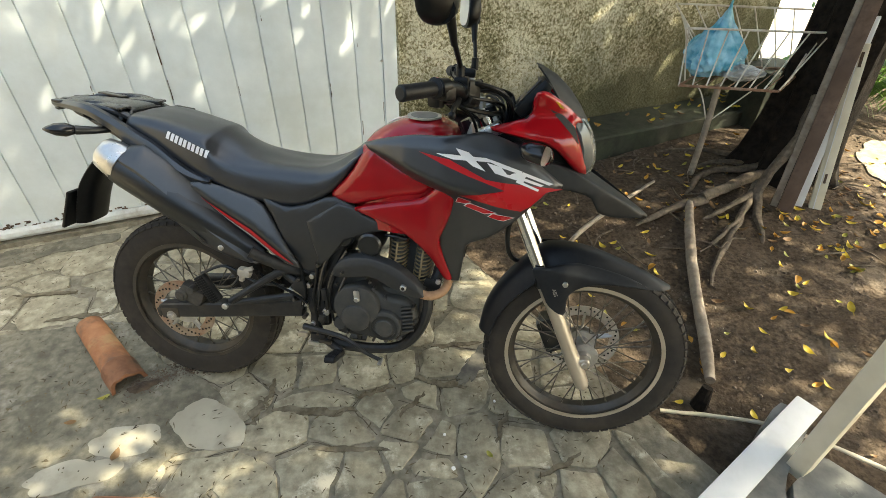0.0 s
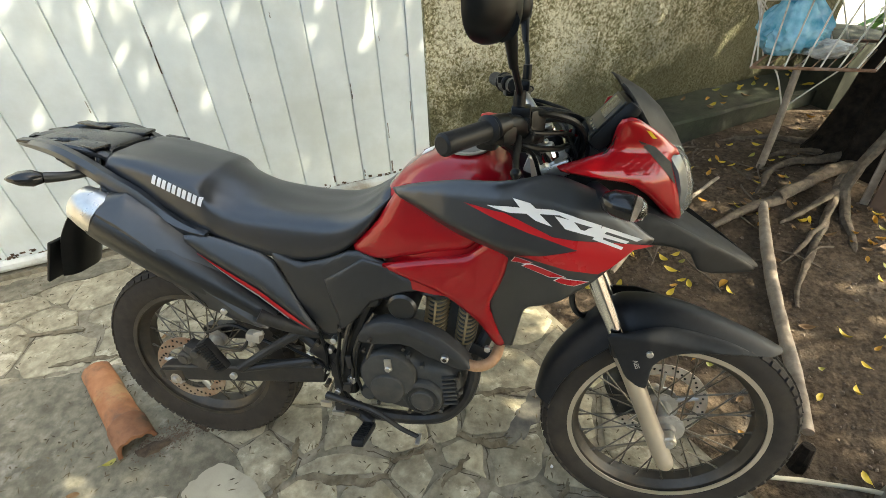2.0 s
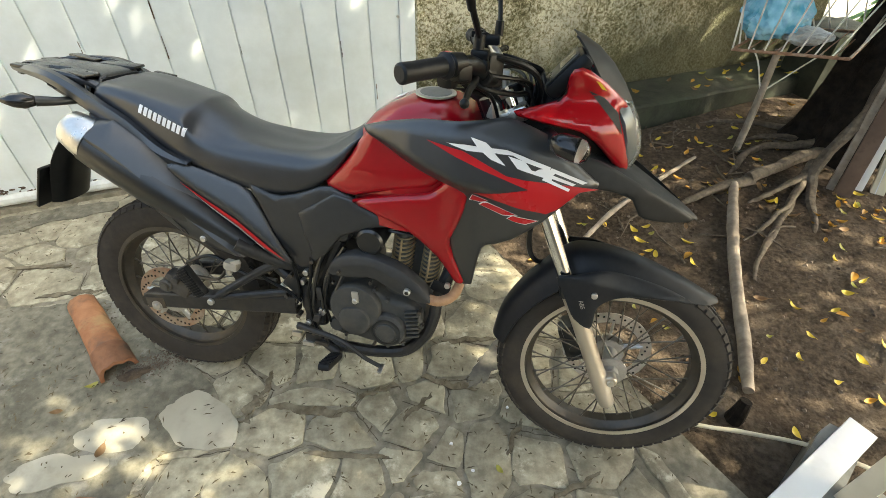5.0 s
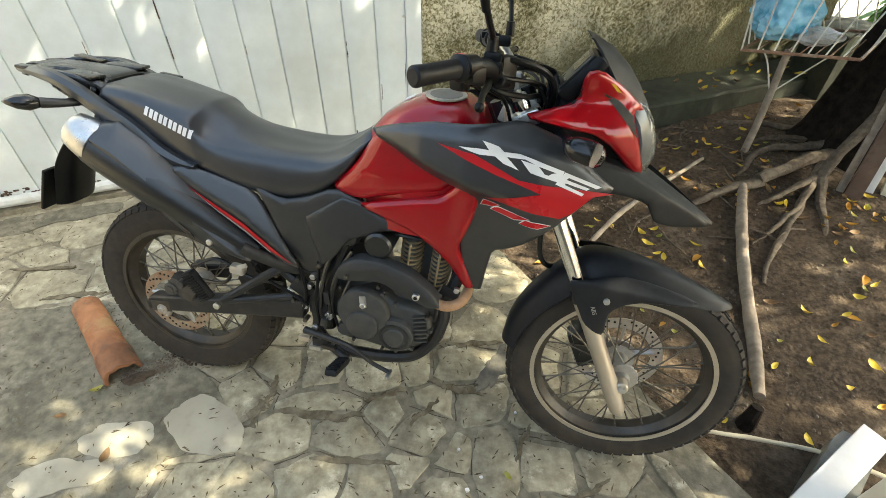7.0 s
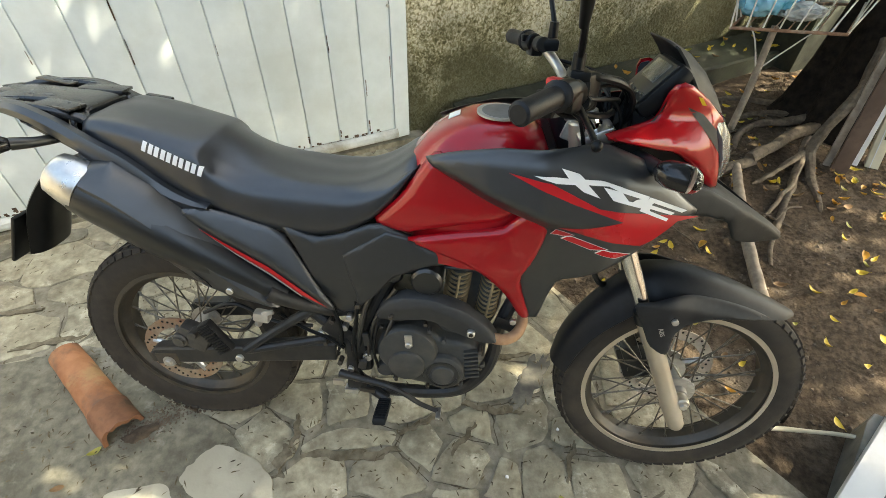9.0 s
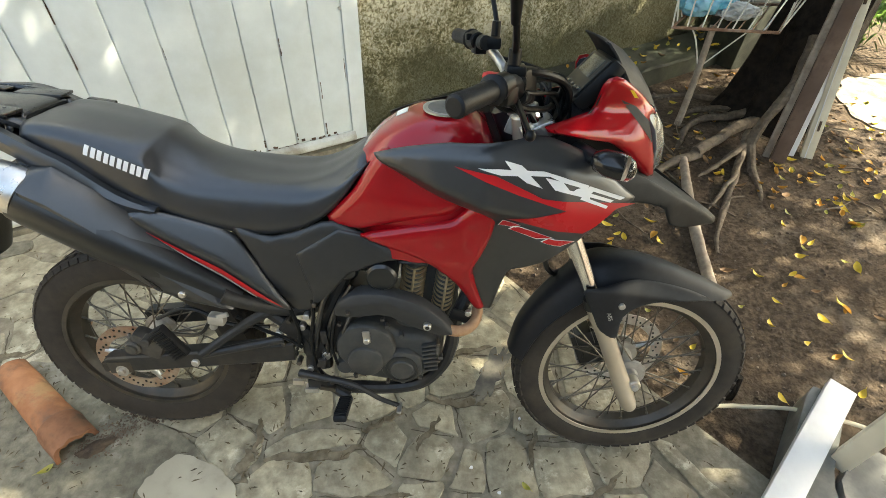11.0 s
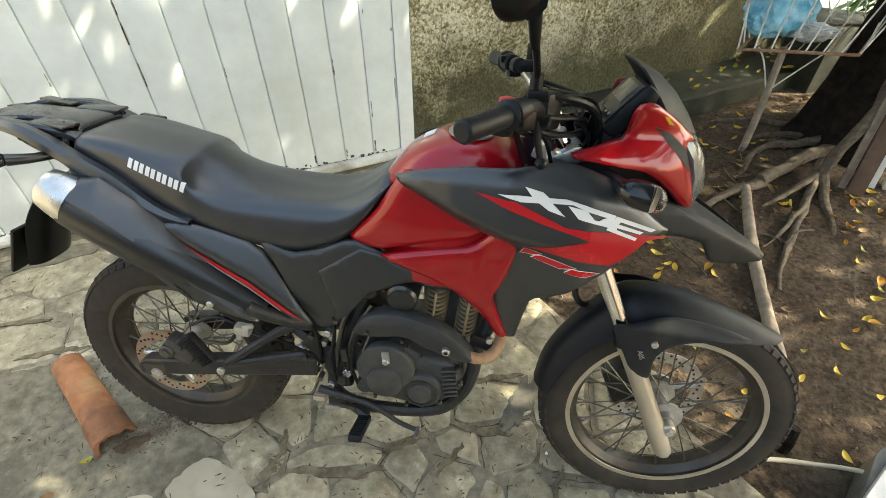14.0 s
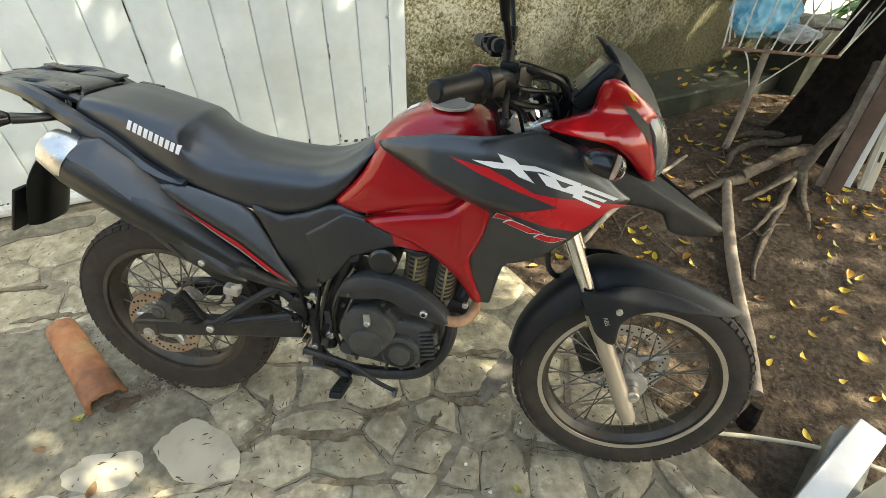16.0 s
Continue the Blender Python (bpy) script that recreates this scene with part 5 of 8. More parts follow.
SEAT = ((-0.050, 0.922, 0.915, 0.092, 0.903), (-0.047, 0.944, 0.938, 0.103, 0.902), (-0.036, 0.957, 0.951, 0.109, 0.900), (-0.015, 0.962, 0.955, 0.112, 0.895), (0.05, 0.958, 0.947, 0.118, 0.868), (0.13, 0.943, 0.926, 0.125, 0.826), (0.185, 0.932, 0.910, 0.129, 0.795), (0.205, 0.928, 0.901, 0.130, 0.785), (0.216, 0.924, 0.888, 0.1305, 0.780), (0.235, 0.912, 0.870, 0.1305, 0.775), (0.268, 0.893, 0.856, 0.131, 0.766),
        (0.315, 0.871, 0.848, 0.131, 0.753), (0.38, 0.854, 0.844, 0.130, 0.741), (0.45, 0.845, 0.842, 0.128, 0.737), (0.52, 0.848, 0.845, 0.127, 0.757), (0.57, 0.865, 0.861, 0.126, 0.790), (0.61, 0.890, 0.884, 0.122, 0.830), (0.638, 0.912, 0.904, 0.116, 0.868), (0.655, 0.920, 0.910, 0.106, 0.890), (0.663, 0.920, 0.911, 0.092, 0.905))
rings = []
for x, zt, zs, w, zb in SEAT:
    ring = []
    tw = w * lerp(x, [0, 0.2, 0.3, 0.65], [0.87, 0.86, 0.78, 0.70])
    for y, z in ((-w * 0.93, zb), (-w, zb + (zs - zb) * 0.22), (-w * 0.985, zb + (zs - zb) * 0.62), (-(tw * 0.35 + w * 0.65), zs - 0.012), (-tw, zs + 0.001), (-tw * 0.8, zs + (zt - zs) * 0.40 + 0.004), (-tw * 0.4, zs + (zt - zs) * 0.88 + 0.002), (0, zt + 0.003)):
        ring.append((x, y, z))
    ring = ring + [(x, -y, z) for x, y, z in ring[-2::-1]]
    rings.append(ring)
fine = [catmull([r[i] for r in rings], 4) for i in range(len(rings[0]))]
rows = [[fine[i][k] for i in range(len(fine))] for k in range(len(fine[0]))]
rows = [catmull(r, 3) for r in rows]
loft(bm, rows)
seat = part("seat", bm, VINYL, bike, "two-level black vinyl seat", angle=70)


SEAT_SKIN = BVHTree.FromPolygons([v.co for v in seat.data.vertices], [tuple(p.vertices) for p in seat.data.polygons])


def seat_side(x, z):
    """How far out the seat's flank stands."""
    hit = SEAT_SKIN.ray_cast(Vector((x, -1, z)), Vector((0, 1, 0)))[0]
    return -hit.y if hit else 0.12


# white maker's mark on the seat side, as plain upright blocks
for k in range(5):
    t = (k + 0.5) / 5
    cx, cz = 0.090 + 0.126 * t, 0.9165 - 0.0475 * t
    w, h, sl = 0.0108, 0.0100, -0.377
    for a0, a1 in ((-1.0, -0.22), (0.22, 1.0)):
        o = [(cx + w * a + g * 0.0038, cz + sl * w * a + g * h) for a, g in ((a0, 1), (a1, 1), (a1, -1), (a0, -1))]
        bm = bmesh.new()
        panel(bm, o, seat_side, 0.0008, 0, 0, 0.005, 0.0008, 0, -1)
        part("white_mark", bm, WHITEINK, seat, "white printed block of the seat marking")

# side panels and tail
shell("side_panel", [(0.505, 0.752), (0.575, 0.785), (0.635, 0.762), (0.72, 0.728), (0.795, 0.700), (0.70, 0.690), (0.615, 0.655), (0.575, 0.60), (0.535, 0.545), (0.480, 0.528), (0.44, 0.60), (0.40, 0.70), (0.36, 0.765), (0.44, 0.735)], side_y, DARKGREY, "matt dark grey side panel", lift=-0.002)
shell("side_crease", [(0.598, 0.766), (0.502, 0.703), (0.530, 0.590), (0.522, 0.545), (0.574, 0.600), (0.614, 0.656), (0.70, 0.690), (0.780, 0.701), (0.70, 0.727), (0.64, 0.757)], side_y, DARKGREY, "", lift=0.0025, thick=0.008, roll=0.008, rise=0.004, cut=0)
def tail_y(x, z):
    crease = lerp(x, [0.16, 0.236, 0.34, 0.403, 0.482], [0.790, 0.742, 0.686, 0.634, 0.562])
    return 0.154 - 0.40 * max(0.0, z - crease) - 0.18 * max(0.0, crease - z)


shell("tail_cowl", [(0.155, 0.790), (0.20, 0.796), (0.262, 0.778), (0.362, 0.745), (0.398, 0.690), (0.437, 0.622), (0.486, 0.554), (0.44, 0.560), (0.405, 0.580), (0.315, 0.645), (0.19, 0.738)], tail_y, GRAPHITE, "graphite grey tail cowl", lift=0.002, roll=0.006, rise=0.004, step=0.011, angle=25)
shell("red_stripe", [(0.193, 0.752), (0.27, 0.705), (0.335, 0.666), (0.40, 0.614), (0.463, 0.567), (0.404, 0.594), (0.335, 0.650), (0.27, 0.694)], tail_y, REDINK, "red stripe on the tail cowl", 0.0006, 0, 0, 0.009, 0.0052, 0)
shell("silver_stripe", [(0.215, 0.734), (0.27, 0.692), (0.335, 0.648), (0.404, 0.592), (0.404, 0.587), (0.335, 0.642), (0.27, 0.687)], tail_y, SILVERINK, "thin gold-grey stripe on the tail cowl", 0.0006, 0, 0, 0.009, 0.0052, 0)


def tail_bar(side):
    bm = bmesh.new()
    P = [(-0.275, 0.974), (-0.20, 0.972), (-0.135, 0.963), (-0.068, 0.932), (0.0, 0.890), (0.058, 0.858), (0.13, 0.814), (0.18, 0.799), (0.220, 0.796)]
    H = [0.008, 0.014, 0.018, 0.023, 0.029, 0.031, 0.022, 0.012, 0.004]
    rings = []
    for (x, z), h in zip(P, H):
        yy = lerp(x, [-0.27, -0.15, 0.0, 0.2], [0.085, 0.118, 0.130, 0.138])
        rings.append([Vector((x, side * (yy + dy), z + dz * h)) for dy, dz in ((0.010, -0.3), (0.012, 0.3), (0.004, 1.0), (-0.012, 1.0), (-0.016, 0.4), (-0.016, -0.6), (-0.004, -1.0), (0.006, -0.8))])
    fine = [catmull([r[i] for r in rings], 4) for i in range(8)]
    loft(bm, [[f[k] for f in fine] for k in range(len(fine[0]))])
    part("grab_rail", bm, GRAPHITE, bike, "graphite grab rail beside the seat")


both(tail_bar)
shell("tail_inner", [(-0.20, 0.955), (-0.08, 0.925), (0.02, 0.880), (0.12, 0.82), (0.22, 0.79), (0.30, 0.74), (0.34, 0.66), (0.30, 0.62), (0.18, 0.70), (0.05, 0.80), (-0.06, 0.88)], lambda x, z: 0.108, BLACK, "black inner tail panel", 0.01)
shell("tail_lower", [(-0.07, 0.895), (0.02, 0.868), (0.12, 0.812), (0.20, 0.776), (0.30, 0.700), (0.40, 0.612), (0.46, 0.556), (0.40, 0.566), (0.30, 0.615), (0.20, 0.68), (0.10, 0.745), (0.0, 0.805)], lambda x, z: lerp(x, [-0.07, 0.1, 0.16, 0.46], [0.128, 0.130, 0.112, 0.100]), DARKGREY, "dark lower tail panel", 0.01)
RACKBLACK = surf("rack_plastic", (0.010, 0.011, 0.0125), (0.015, 0.0165, 0.018), 60, (0.20, 0.30), spec=0.7, bump=0.06, bscale=500, bdist=0.0005)
bm = bmesh.new()
rings = []
for x, w, z in ((-0.325, 0.028, 0.966), (-0.318, 0.046, 0.973), (-0.30, 0.060, 0.979), (-0.26, 0.066, 0.984), (-0.20, 0.052, 0.986), (-0.14, 0.048, 0.985), (-0.09, 0.056, 0.982), (-0.055, 0.066, 0.976), (-0.045, 0.068, 0.968)):
    rings.append([(x, -w, z - 0.024), (x, -w, z - 0.012), (x, -w * 0.93, z - 0.006), (x, -w * 0.6, z - 0.004), (x, 0, z - 0.004), (x, w * 0.6, z - 0.004), (x, w * 0.93, z - 0.006), (x, w, z - 0.012), (x, w, z - 0.024)])
fine = [catmull([r[i] for r in rings], 4) for i in range(9)]
loft(bm, [[f[k] for f in fine] for k in range(len(fine[0]))])
rack = part("luggage_rack", bm, RACKBLACK, bike, "black plastic luggage rack with raised pads", angle=40)
for side in (-1, 1):
    bm = bmesh.new()
    rings = []
    for x, y, z, w, h in ((-0.31, 0.048, 0.974, 0.010, 0.008), (-0.27, 0.078, 0.981, 0.013, 0.009), (-0.21, 0.094, 0.984, 0.011, 0.010), (-0.14, 0.098, 0.981, 0.011, 0.010), (-0.09, 0.092, 0.974, 0.014, 0.010), (-0.05, 0.080, 0.962, 0.016, 0.010), (-0.02, 0.078, 0.942, 0.012, 0.008)):
        rings.append([Vector((x, side * (y + w * a), z - 0.009 + h * b)) for a, b in ((-1, -0.6), (-1, 0.5), (-0.6, 1), (0.6, 1), (1, 0.5), (1, -0.6), (0, -1))])
    fine = [catmull([r[i] for r in rings], 4) for i in range(7)]
    loft(bm, [[f[k] for f in fine] for k in range(len(fine[0]))])
    part("side_rail", bm, RACKBLACK, rack, "glossy curved side rail", angle=40)
for x, y, z, sx, sy, an in ((-0.225, 0.088, 0.985, 0.100, 0.030, -10), (-0.225, -0.088, 0.985, 0.085, 0.026, 10), (-0.098, 0.070, 0.979, 0.100, 0.052, 8), (-0.098, -0.074, 0.979, 0.090, 0.046, -8), (-0.262, 0.0, 0.980, 0.060, 0.080, 0), (-0.180, 0.0, 0.981, 0.060, 0.050, 0)):
    bm = bmesh.new()
    box(bm, (x, y, z - 0.004), (sx, sy, 0.008), Matrix.Rotation(radians(an), 4, "Z") @ Matrix.Rotation(radians(3), 4, "Y"), 0.0035)
    part("rack_pad", bm, RACKBLACK, rack, "raised black rack pad")
for x, y, an in ((-0.292, -0.035, 30), (-0.292, 0.035, -30), (-0.222, 0.0, 0)):
    bm = bmesh.new()
    box(bm, (x, y, 0.978), (0.012, 0.040, 0.006), Matrix.Rotation(radians(an), 4, "Z"), 0.0015)
    part("rack_slot", bm, GLOSSBLACK, rack)
bm = bmesh.new()
box(bm, (0.012, 0.098, 0.954), (0.062, 0.018, 0.010), Matrix.Rotation(radians(6), 4, "Y"), 0.004)
part("far_rail", bm, RACKBLACK, rack)
# arms from the rack down beside the seat
for side in (-1, 1):
    bm = bmesh.new()
    tube(bm, [(-0.085, side * 0.068, 0.972), (-0.066, side * 0.088, 0.955), (-0.058, side * 0.104, 0.925), (-0.030, side * 0.116, 0.900)], [0.010, 0.010, 0.009, 0.007], 10, 5, flat=0.6)
    part("rack_arm", bm, RACKBLACK, rack)
# under-tail, tail light, plate holder
bm = bmesh.new()
rings = []
for x, z, w, h in ((0.16, 0.80, 0.105, 0.10), (0.02, 0.865, 0.10, 0.09), (-0.12, 0.925, 0.085, 0.06), (-0.24, 0.952, 0.06, 0.035), (-0.275, 0.958, 0.04, 0.02)):
    rings.append([(x, w * math.copysign(abs(math.cos(a)) ** 0.5, math.cos(a)), z + h * 0.5 * math.copysign(abs(math.sin(a)) ** 0.5, math.sin(a))) for a in np.linspace(0, 2 * math.pi, 20, endpoint=False)])
loft(bm, rings)
part("undertail", bm, CONTROL, bike)
bm = bmesh.new()
loft(bm, arch([(-0.05, 0.86), (-0.16, 0.80), (-0.25, 0.70), (-0.305, 0.575)], [0.07, 0.075, 0.075, 0.07], [0.02, 0.03, 0.03, 0.02]))
hug = part("rear_mudguard", bm, CONTROL, bike, "black plastic rear mudguard")
bm = bmesh.new()
box(bm, (-0.33, 0.0, 0.635), (0.010, 0.185, 0.135), Matrix.Rotation(radians(22), 4, "Y"), 0.004)
part("plate_holder", bm, CONTROL, hug)


def rear_blinker(side):
    bm = bmesh.new()
    rings = []
    for t, r in ((0, 0.004), (0.1, 0.015), (0.35, 0.024), (0.65, 0.021), (0.9, 0.010), (1, 0.003)):
        p = Vector((-0.145, side * 0.165, 0.918)).lerp(Vector((-0.215, side * 0.205, 0.922)), t)
        d = Vector((-0.07, side * 0.04, 0)).normalized()
        u = Vector((0, 0, 1))
        w = d.cross(u)
        rings.append([p + r * (math.cos(a) * u * 0.8 + math.sin(a) * w) for a in np.linspace(0, 2 * math.pi, 18, endpoint=False)])
    loft(bm, rings)
    b = part("rear_indicator", bm, GLOSSBLACK, bike, "glossy dark rear turn signal", angle=60)
    bm = bmesh.new()
    tube(bm, [(-0.09, side * 0.08, 0.915), (-0.115, side * 0.13, 0.914), (-0.15, side * 0.168, 0.918)], [0.012, 0.010, 0.013], 12)
    part("indicator_stalk", bm, BLACK, b)


both(rear_blinker)


def front_blinker(side):
    bm = bmesh.new()
    rings = []
    a0, a1 = Vector((1.085, side * 0.205, 0.975)), Vector((1.165, side * 0.225, 0.965))
    d = (a1 - a0).normalized()
    u = Vector((0, 0, 1))
    w = d.cross(u)
    for t, r in ((0, 0.004), (0.08, 0.018), (0.3, 0.027), (0.62, 0.0285), (0.70, 0.027)):
        rings.append([a0.lerp(a1, t) + r * (math.cos(a) * u * 0.9 + math.sin(a) * w) for a in np.linspace(0, 2 * math.pi, 20, endpoint=False)])
    loft(bm, rings)
    b = part("front_indicator", bm, GLOSSBLACK, bike, "glossy dark front turn signal with clear lens", angle=60)
    bm = bmesh.new()
    rings = []
    for t, r in ((0.70, 0.027), (0.84, 0.025), (0.95, 0.018), (1.0, 0.008)):
        rings.append([a0.lerp(a1, t) + r * (math.cos(a) * u * 0.9 + math.sin(a) * w) for a in np.linspace(0, 2 * math.pi, 20, endpoint=False)])
    loft(bm, rings)
    le = part("indicator_lens", bm, LENS, b, "clear lens", angle=60)
    le.visible_shadow = False
    bm = bmesh.new()
    cyl(bm, a0.lerp(a1, 0.72), a0.lerp(a1, 0.80), 0.023, 0.012, 18)
    part("bulb_reflector", bm, STEEL, b)
    bm = bmesh.new()
    tube(bm, [(1.08, side * 0.12, 0.965), (1.10, side * 0.17, 0.968), (1.115, side * 0.205, 0.968)], [0.018, 0.014, 0.014], 12)
    part("indicator_stalk", bm, BLACK, b)


both(front_blinker)

# muffler
MA, MB = Vector((-0.062, -0.158, 0.840)), Vector((0.335, -0.140, 0.590))
md = (MB - MA).normalized()
mu = Vector((0.515, 0, 0.857))
mw = Vector((0, 1, 0))
bm = bmesh.new()
rings = []
for t, r in ((0.05, 0.050), (0.055, 0.056), (0.12, 0.0585), (0.45, 0.058), (0.75, 0.046), (1.0, 0.030), (1.06, 0.026)):
    rings.append([MA.lerp(MB, t) + r * (math.cos(a) * mu + math.sin(a) * mw * 0.82) for a in np.linspace(0, 2 * math.pi, 28, endpoint=False)])
loft(bm, rings)
muf = part("muffler", bm, BLACK, bike, "matt black muffler with a bare metal end cap", angle=60)
bm = bmesh.new()
rings = []
for t, r in ((-0.075, 0.020), (-0.073, 0.038), (-0.058, 0.0475), (0.0, 0.054), (0.05, 0.0575), (0.075, 0.0575)):
    rings.append([MA.lerp(MB, t) + mu * 0.006 + r * (math.cos(a) * mu + math.sin(a) * mw * 0.84) for a in np.linspace(0, 2 * math.pi, 28, endpoint=False)])
loft(bm, rings)
part("end_cap", bm, STEEL, muf, "bare aluminium muffler end cap", angle=60)
bm = bmesh.new()
cyl(bm, MA - md * 0.040, MA - md * 0.026, 0.015, seg=14)
part("tail_pipe", bm, GLOSSBLACK, muf)


TOPX, TOPZ = [-0.012, 0.035, 0.108, 0.178, 0.250, 0.314, 0.360], [0.884, 0.886, 0.838, 0.776, 0.703, 0.632, 0.566]
LOWX, LOWZ = [-0.030, 0.032, 0.085, 0.135, 0.186, 0.251, 0.335], [0.822, 0.745, 0.690, 0.645, 0.600, 0.572, 0.556]
bm = bmesh.new()
rings = []
for i in range(37):
    q = i / 36
    k = np.linspace(0, 1, 7)
    xt, zt, xb, zb = lerp(q, k, TOPX), lerp(q, k, TOPZ), lerp(q, k, LOWX), lerp(q, k, LOWZ)
    out = lerp(q, [0, 0.03, 0.5, 0.97, 1], [0.184, 0.199, 0.190, 0.174, 0.166])
    row = []
    for u, dy in ((0.0, -0.052), (0.04, -0.040), (0.14, -0.026), (0.28, -0.011), (0.42, 0.0), (0.58, -0.003), (0.75, -0.009), (0.90, -0.018), (0.97, -0.026), (1.0, -0.036)):
        row.append(Vector((xt + (xb - xt) * u, -(out + dy * lerp(q, [0, 1], [1.0, 0.7])), zt + (zb - zt) * u)))
    rings.append(row + [p + Vector((0, 0.004, 0)) for p in row[::-1]])
loft(bm, rings)
part("heat_shield", bm, GRAPHITE, muf, "graphite plastic heat shield over the muffler", angle=24)
bm = bmesh.new()
cyl(bm, (0.250, -0.150, 0.608), (0.250, -0.184, 0.608), 0.0085, seg=12, chamfer=0.002)
part("bolt", bm, STEEL, muf)
bm = bmesh.new()
panel(bm, [(0.172, 0.655), (0.204, 0.627), (0.210, 0.616), (0.198, 0.623)], lambda x, z: 0.1815, 0.002, 0, 0, 0.01, 0, 0, -1)
part("shield_slot", bm, GLOSSBLACK, muf)

# ---- frame, swingarm, engine ----


def swing(side):
    bm = bmesh.new()
    y = side * 0.100
    rings = []
    for x, z, h, w in ((-0.045, 0.318, 0.018, 0.016), (-0.03, 0.320, 0.026, 0.018), (0.10, 0.338, 0.026, 0.02), (0.30, 0.368, 0.026, 0.02), (0.46, 0.395, 0.030, 0.02)):
        rings.append([(x, y + w * a, z + h * b) for a, b in ((-1, -0.8), (-0.8, -1), (0.8, -1), (1, -0.8), (1, 0.8), (0.8, 1), (-0.8, 1), (-1, 0.8))])
    loft(bm, rings)
    s = part("swingarm", bm, FRAMEPAINT, bike, "dark painted box-section swingarm")
    bm = bmesh.new()
    cyl(bm, (0.0, side * 0.118, 0.306), (0.0, side * 0.131, 0.306), 0.0105, seg=6, chamfer=0.002)
    cyl(bm, (0.0, side * 0.116, 0.306), (0.0, side * 0.122, 0.306), 0.017, seg=18)
    part("axle_nut", bm, HUB, s)
    bm = bmesh.new()
    box(bm, (-0.004, side * 0.1185, 0.315), (0.062, 0.004, 0.036), Matrix.Rotation(radians(-7), 4, "Y"), 0.0015)
    box(bm, (-0.045, side * 0.112, 0.312), (0.012, 0.012, 0.030), Matrix.Rotation(radians(-7), 4, "Y"), 0.002)
    part("chain_adjuster", bm, RIM, s, "dull chain adjuster plate")


both(swing)
bm = bmesh.new()
box(bm, (0.085, -0.105, 0.395), (0.085, 0.045, 0.06), Matrix.Rotation(radians(25), 4, "Y"), 0.014)
cyl(bm, (0.055, -0.085, 0.395), (0.055, -0.135, 0.395), 0.021, seg=18, chamfer=0.004)
cyl(bm, (0.10, -0.115, 0.425), (0.10, -0.145, 0.425), 0.012, seg=12, chamfer=0.002)
cyl(bm, (0.055, -0.13, 0.395), (0.055, -0.139, 0.395), 0.013, seg=14)
part("rear_caliper", bm, BRONZE, bike, "dusty rear brake caliper")
# rear passenger peg with ribs
PEG = Matrix.Translation((0.188, -0.175, 0.462)) @ Matrix.Rotation(radians(58), 4, "Y")
bm = bmesh.new()
box(bm, PEG @ Vector((0, 0, 0)), (0.098, 0.024, 0.036), PEG.to_3x3().to_4x4(), 0.008)
peg2 = part("passenger_peg", bm, GRIPRUB, bike, "ribbed rubber passenger foot peg")
for k in range(12):
    bm = bmesh.new()
    box(bm, PEG @ Vector((-0.041 + 0.0074 * k, -0.0125, 0)), (0.0032, 0.006, 0.033), PEG.to_3x3().to_4x4(), 0)
    part("rib", bm, GRIPRUB, peg2)
bm = bmesh.new()
tube(bm, [(0.248, -0.165, 0.418), (0.33, -0.14, 0.475), (0.40, -0.125, 0.52), (0.46, -0.11, 0.545)], [0.011, 0.012, 0.013, 0.013], 10)
tube(bm, [(0.248, -0.160, 0.412), (0.34, -0.14, 0.425), (0.44, -0.12, 0.44)], [0.010, 0.011, 0.012], 10)
part("peg_bracket", bm, FRAMEPAINT, bike)
bm = bmesh.new()
cyl(bm, (0.245, -0.186, 0.415), (0.245, -0.196, 0.415), 0.010, seg=10, chamfer=0.002)
part("bolt", bm, STEEL, peg2)
bm = bmesh.new()
box(bm, (0.300, -0.150, 0.520), (0.040, 0.026, 0.026), Matrix.Rotation(radians(8), 4, "Y"), 0.007)
box(bm, (0.318, -0.158, 0.536), (0.030, 0.006, 0.012), Matrix.Rotation(radians(-20), 4, "Y"), 0.002)
cyl(bm, (0.290, -0.150, 0.508), (0.284, -0.146, 0.490), 0.009, seg=12)
part("fluid_reservoir", bm, HUB, bike, "translucent white brake fluid reservoir")
bm = bmesh.new()
tube(bm, [(0.27, -0.12, 0.50), (0.24, -0.13, 0.455), (0.18, -0.12, 0.44), (0.11, -0.11, 0.44)], 0.005, 8)
tube(bm, [(0.12, -0.10, 0.47), (0.2, -0.09, 0.50), (0.3, -0.09, 0.455), (0.40, -0.10, 0.46)], 0.005, 8)
part("rear_hose", bm, BLACK, bike)
# rear shock and linkage in the middle
bm = bmesh.new()
tube(bm, [(0.40, 0, 0.45), (0.33, 0, 0.70)], 0.028, 14)
for k in range(9):
    c = Vector((0.395, 0, 0.47)).lerp(Vector((0.345, 0, 0.66)), k / 8)
    cyl(bm, c, c + Vector((-0.003, 0, 0.011)), 0.041, seg=18)
part("rear_shock", bm, FRAMEPAINT, bike)


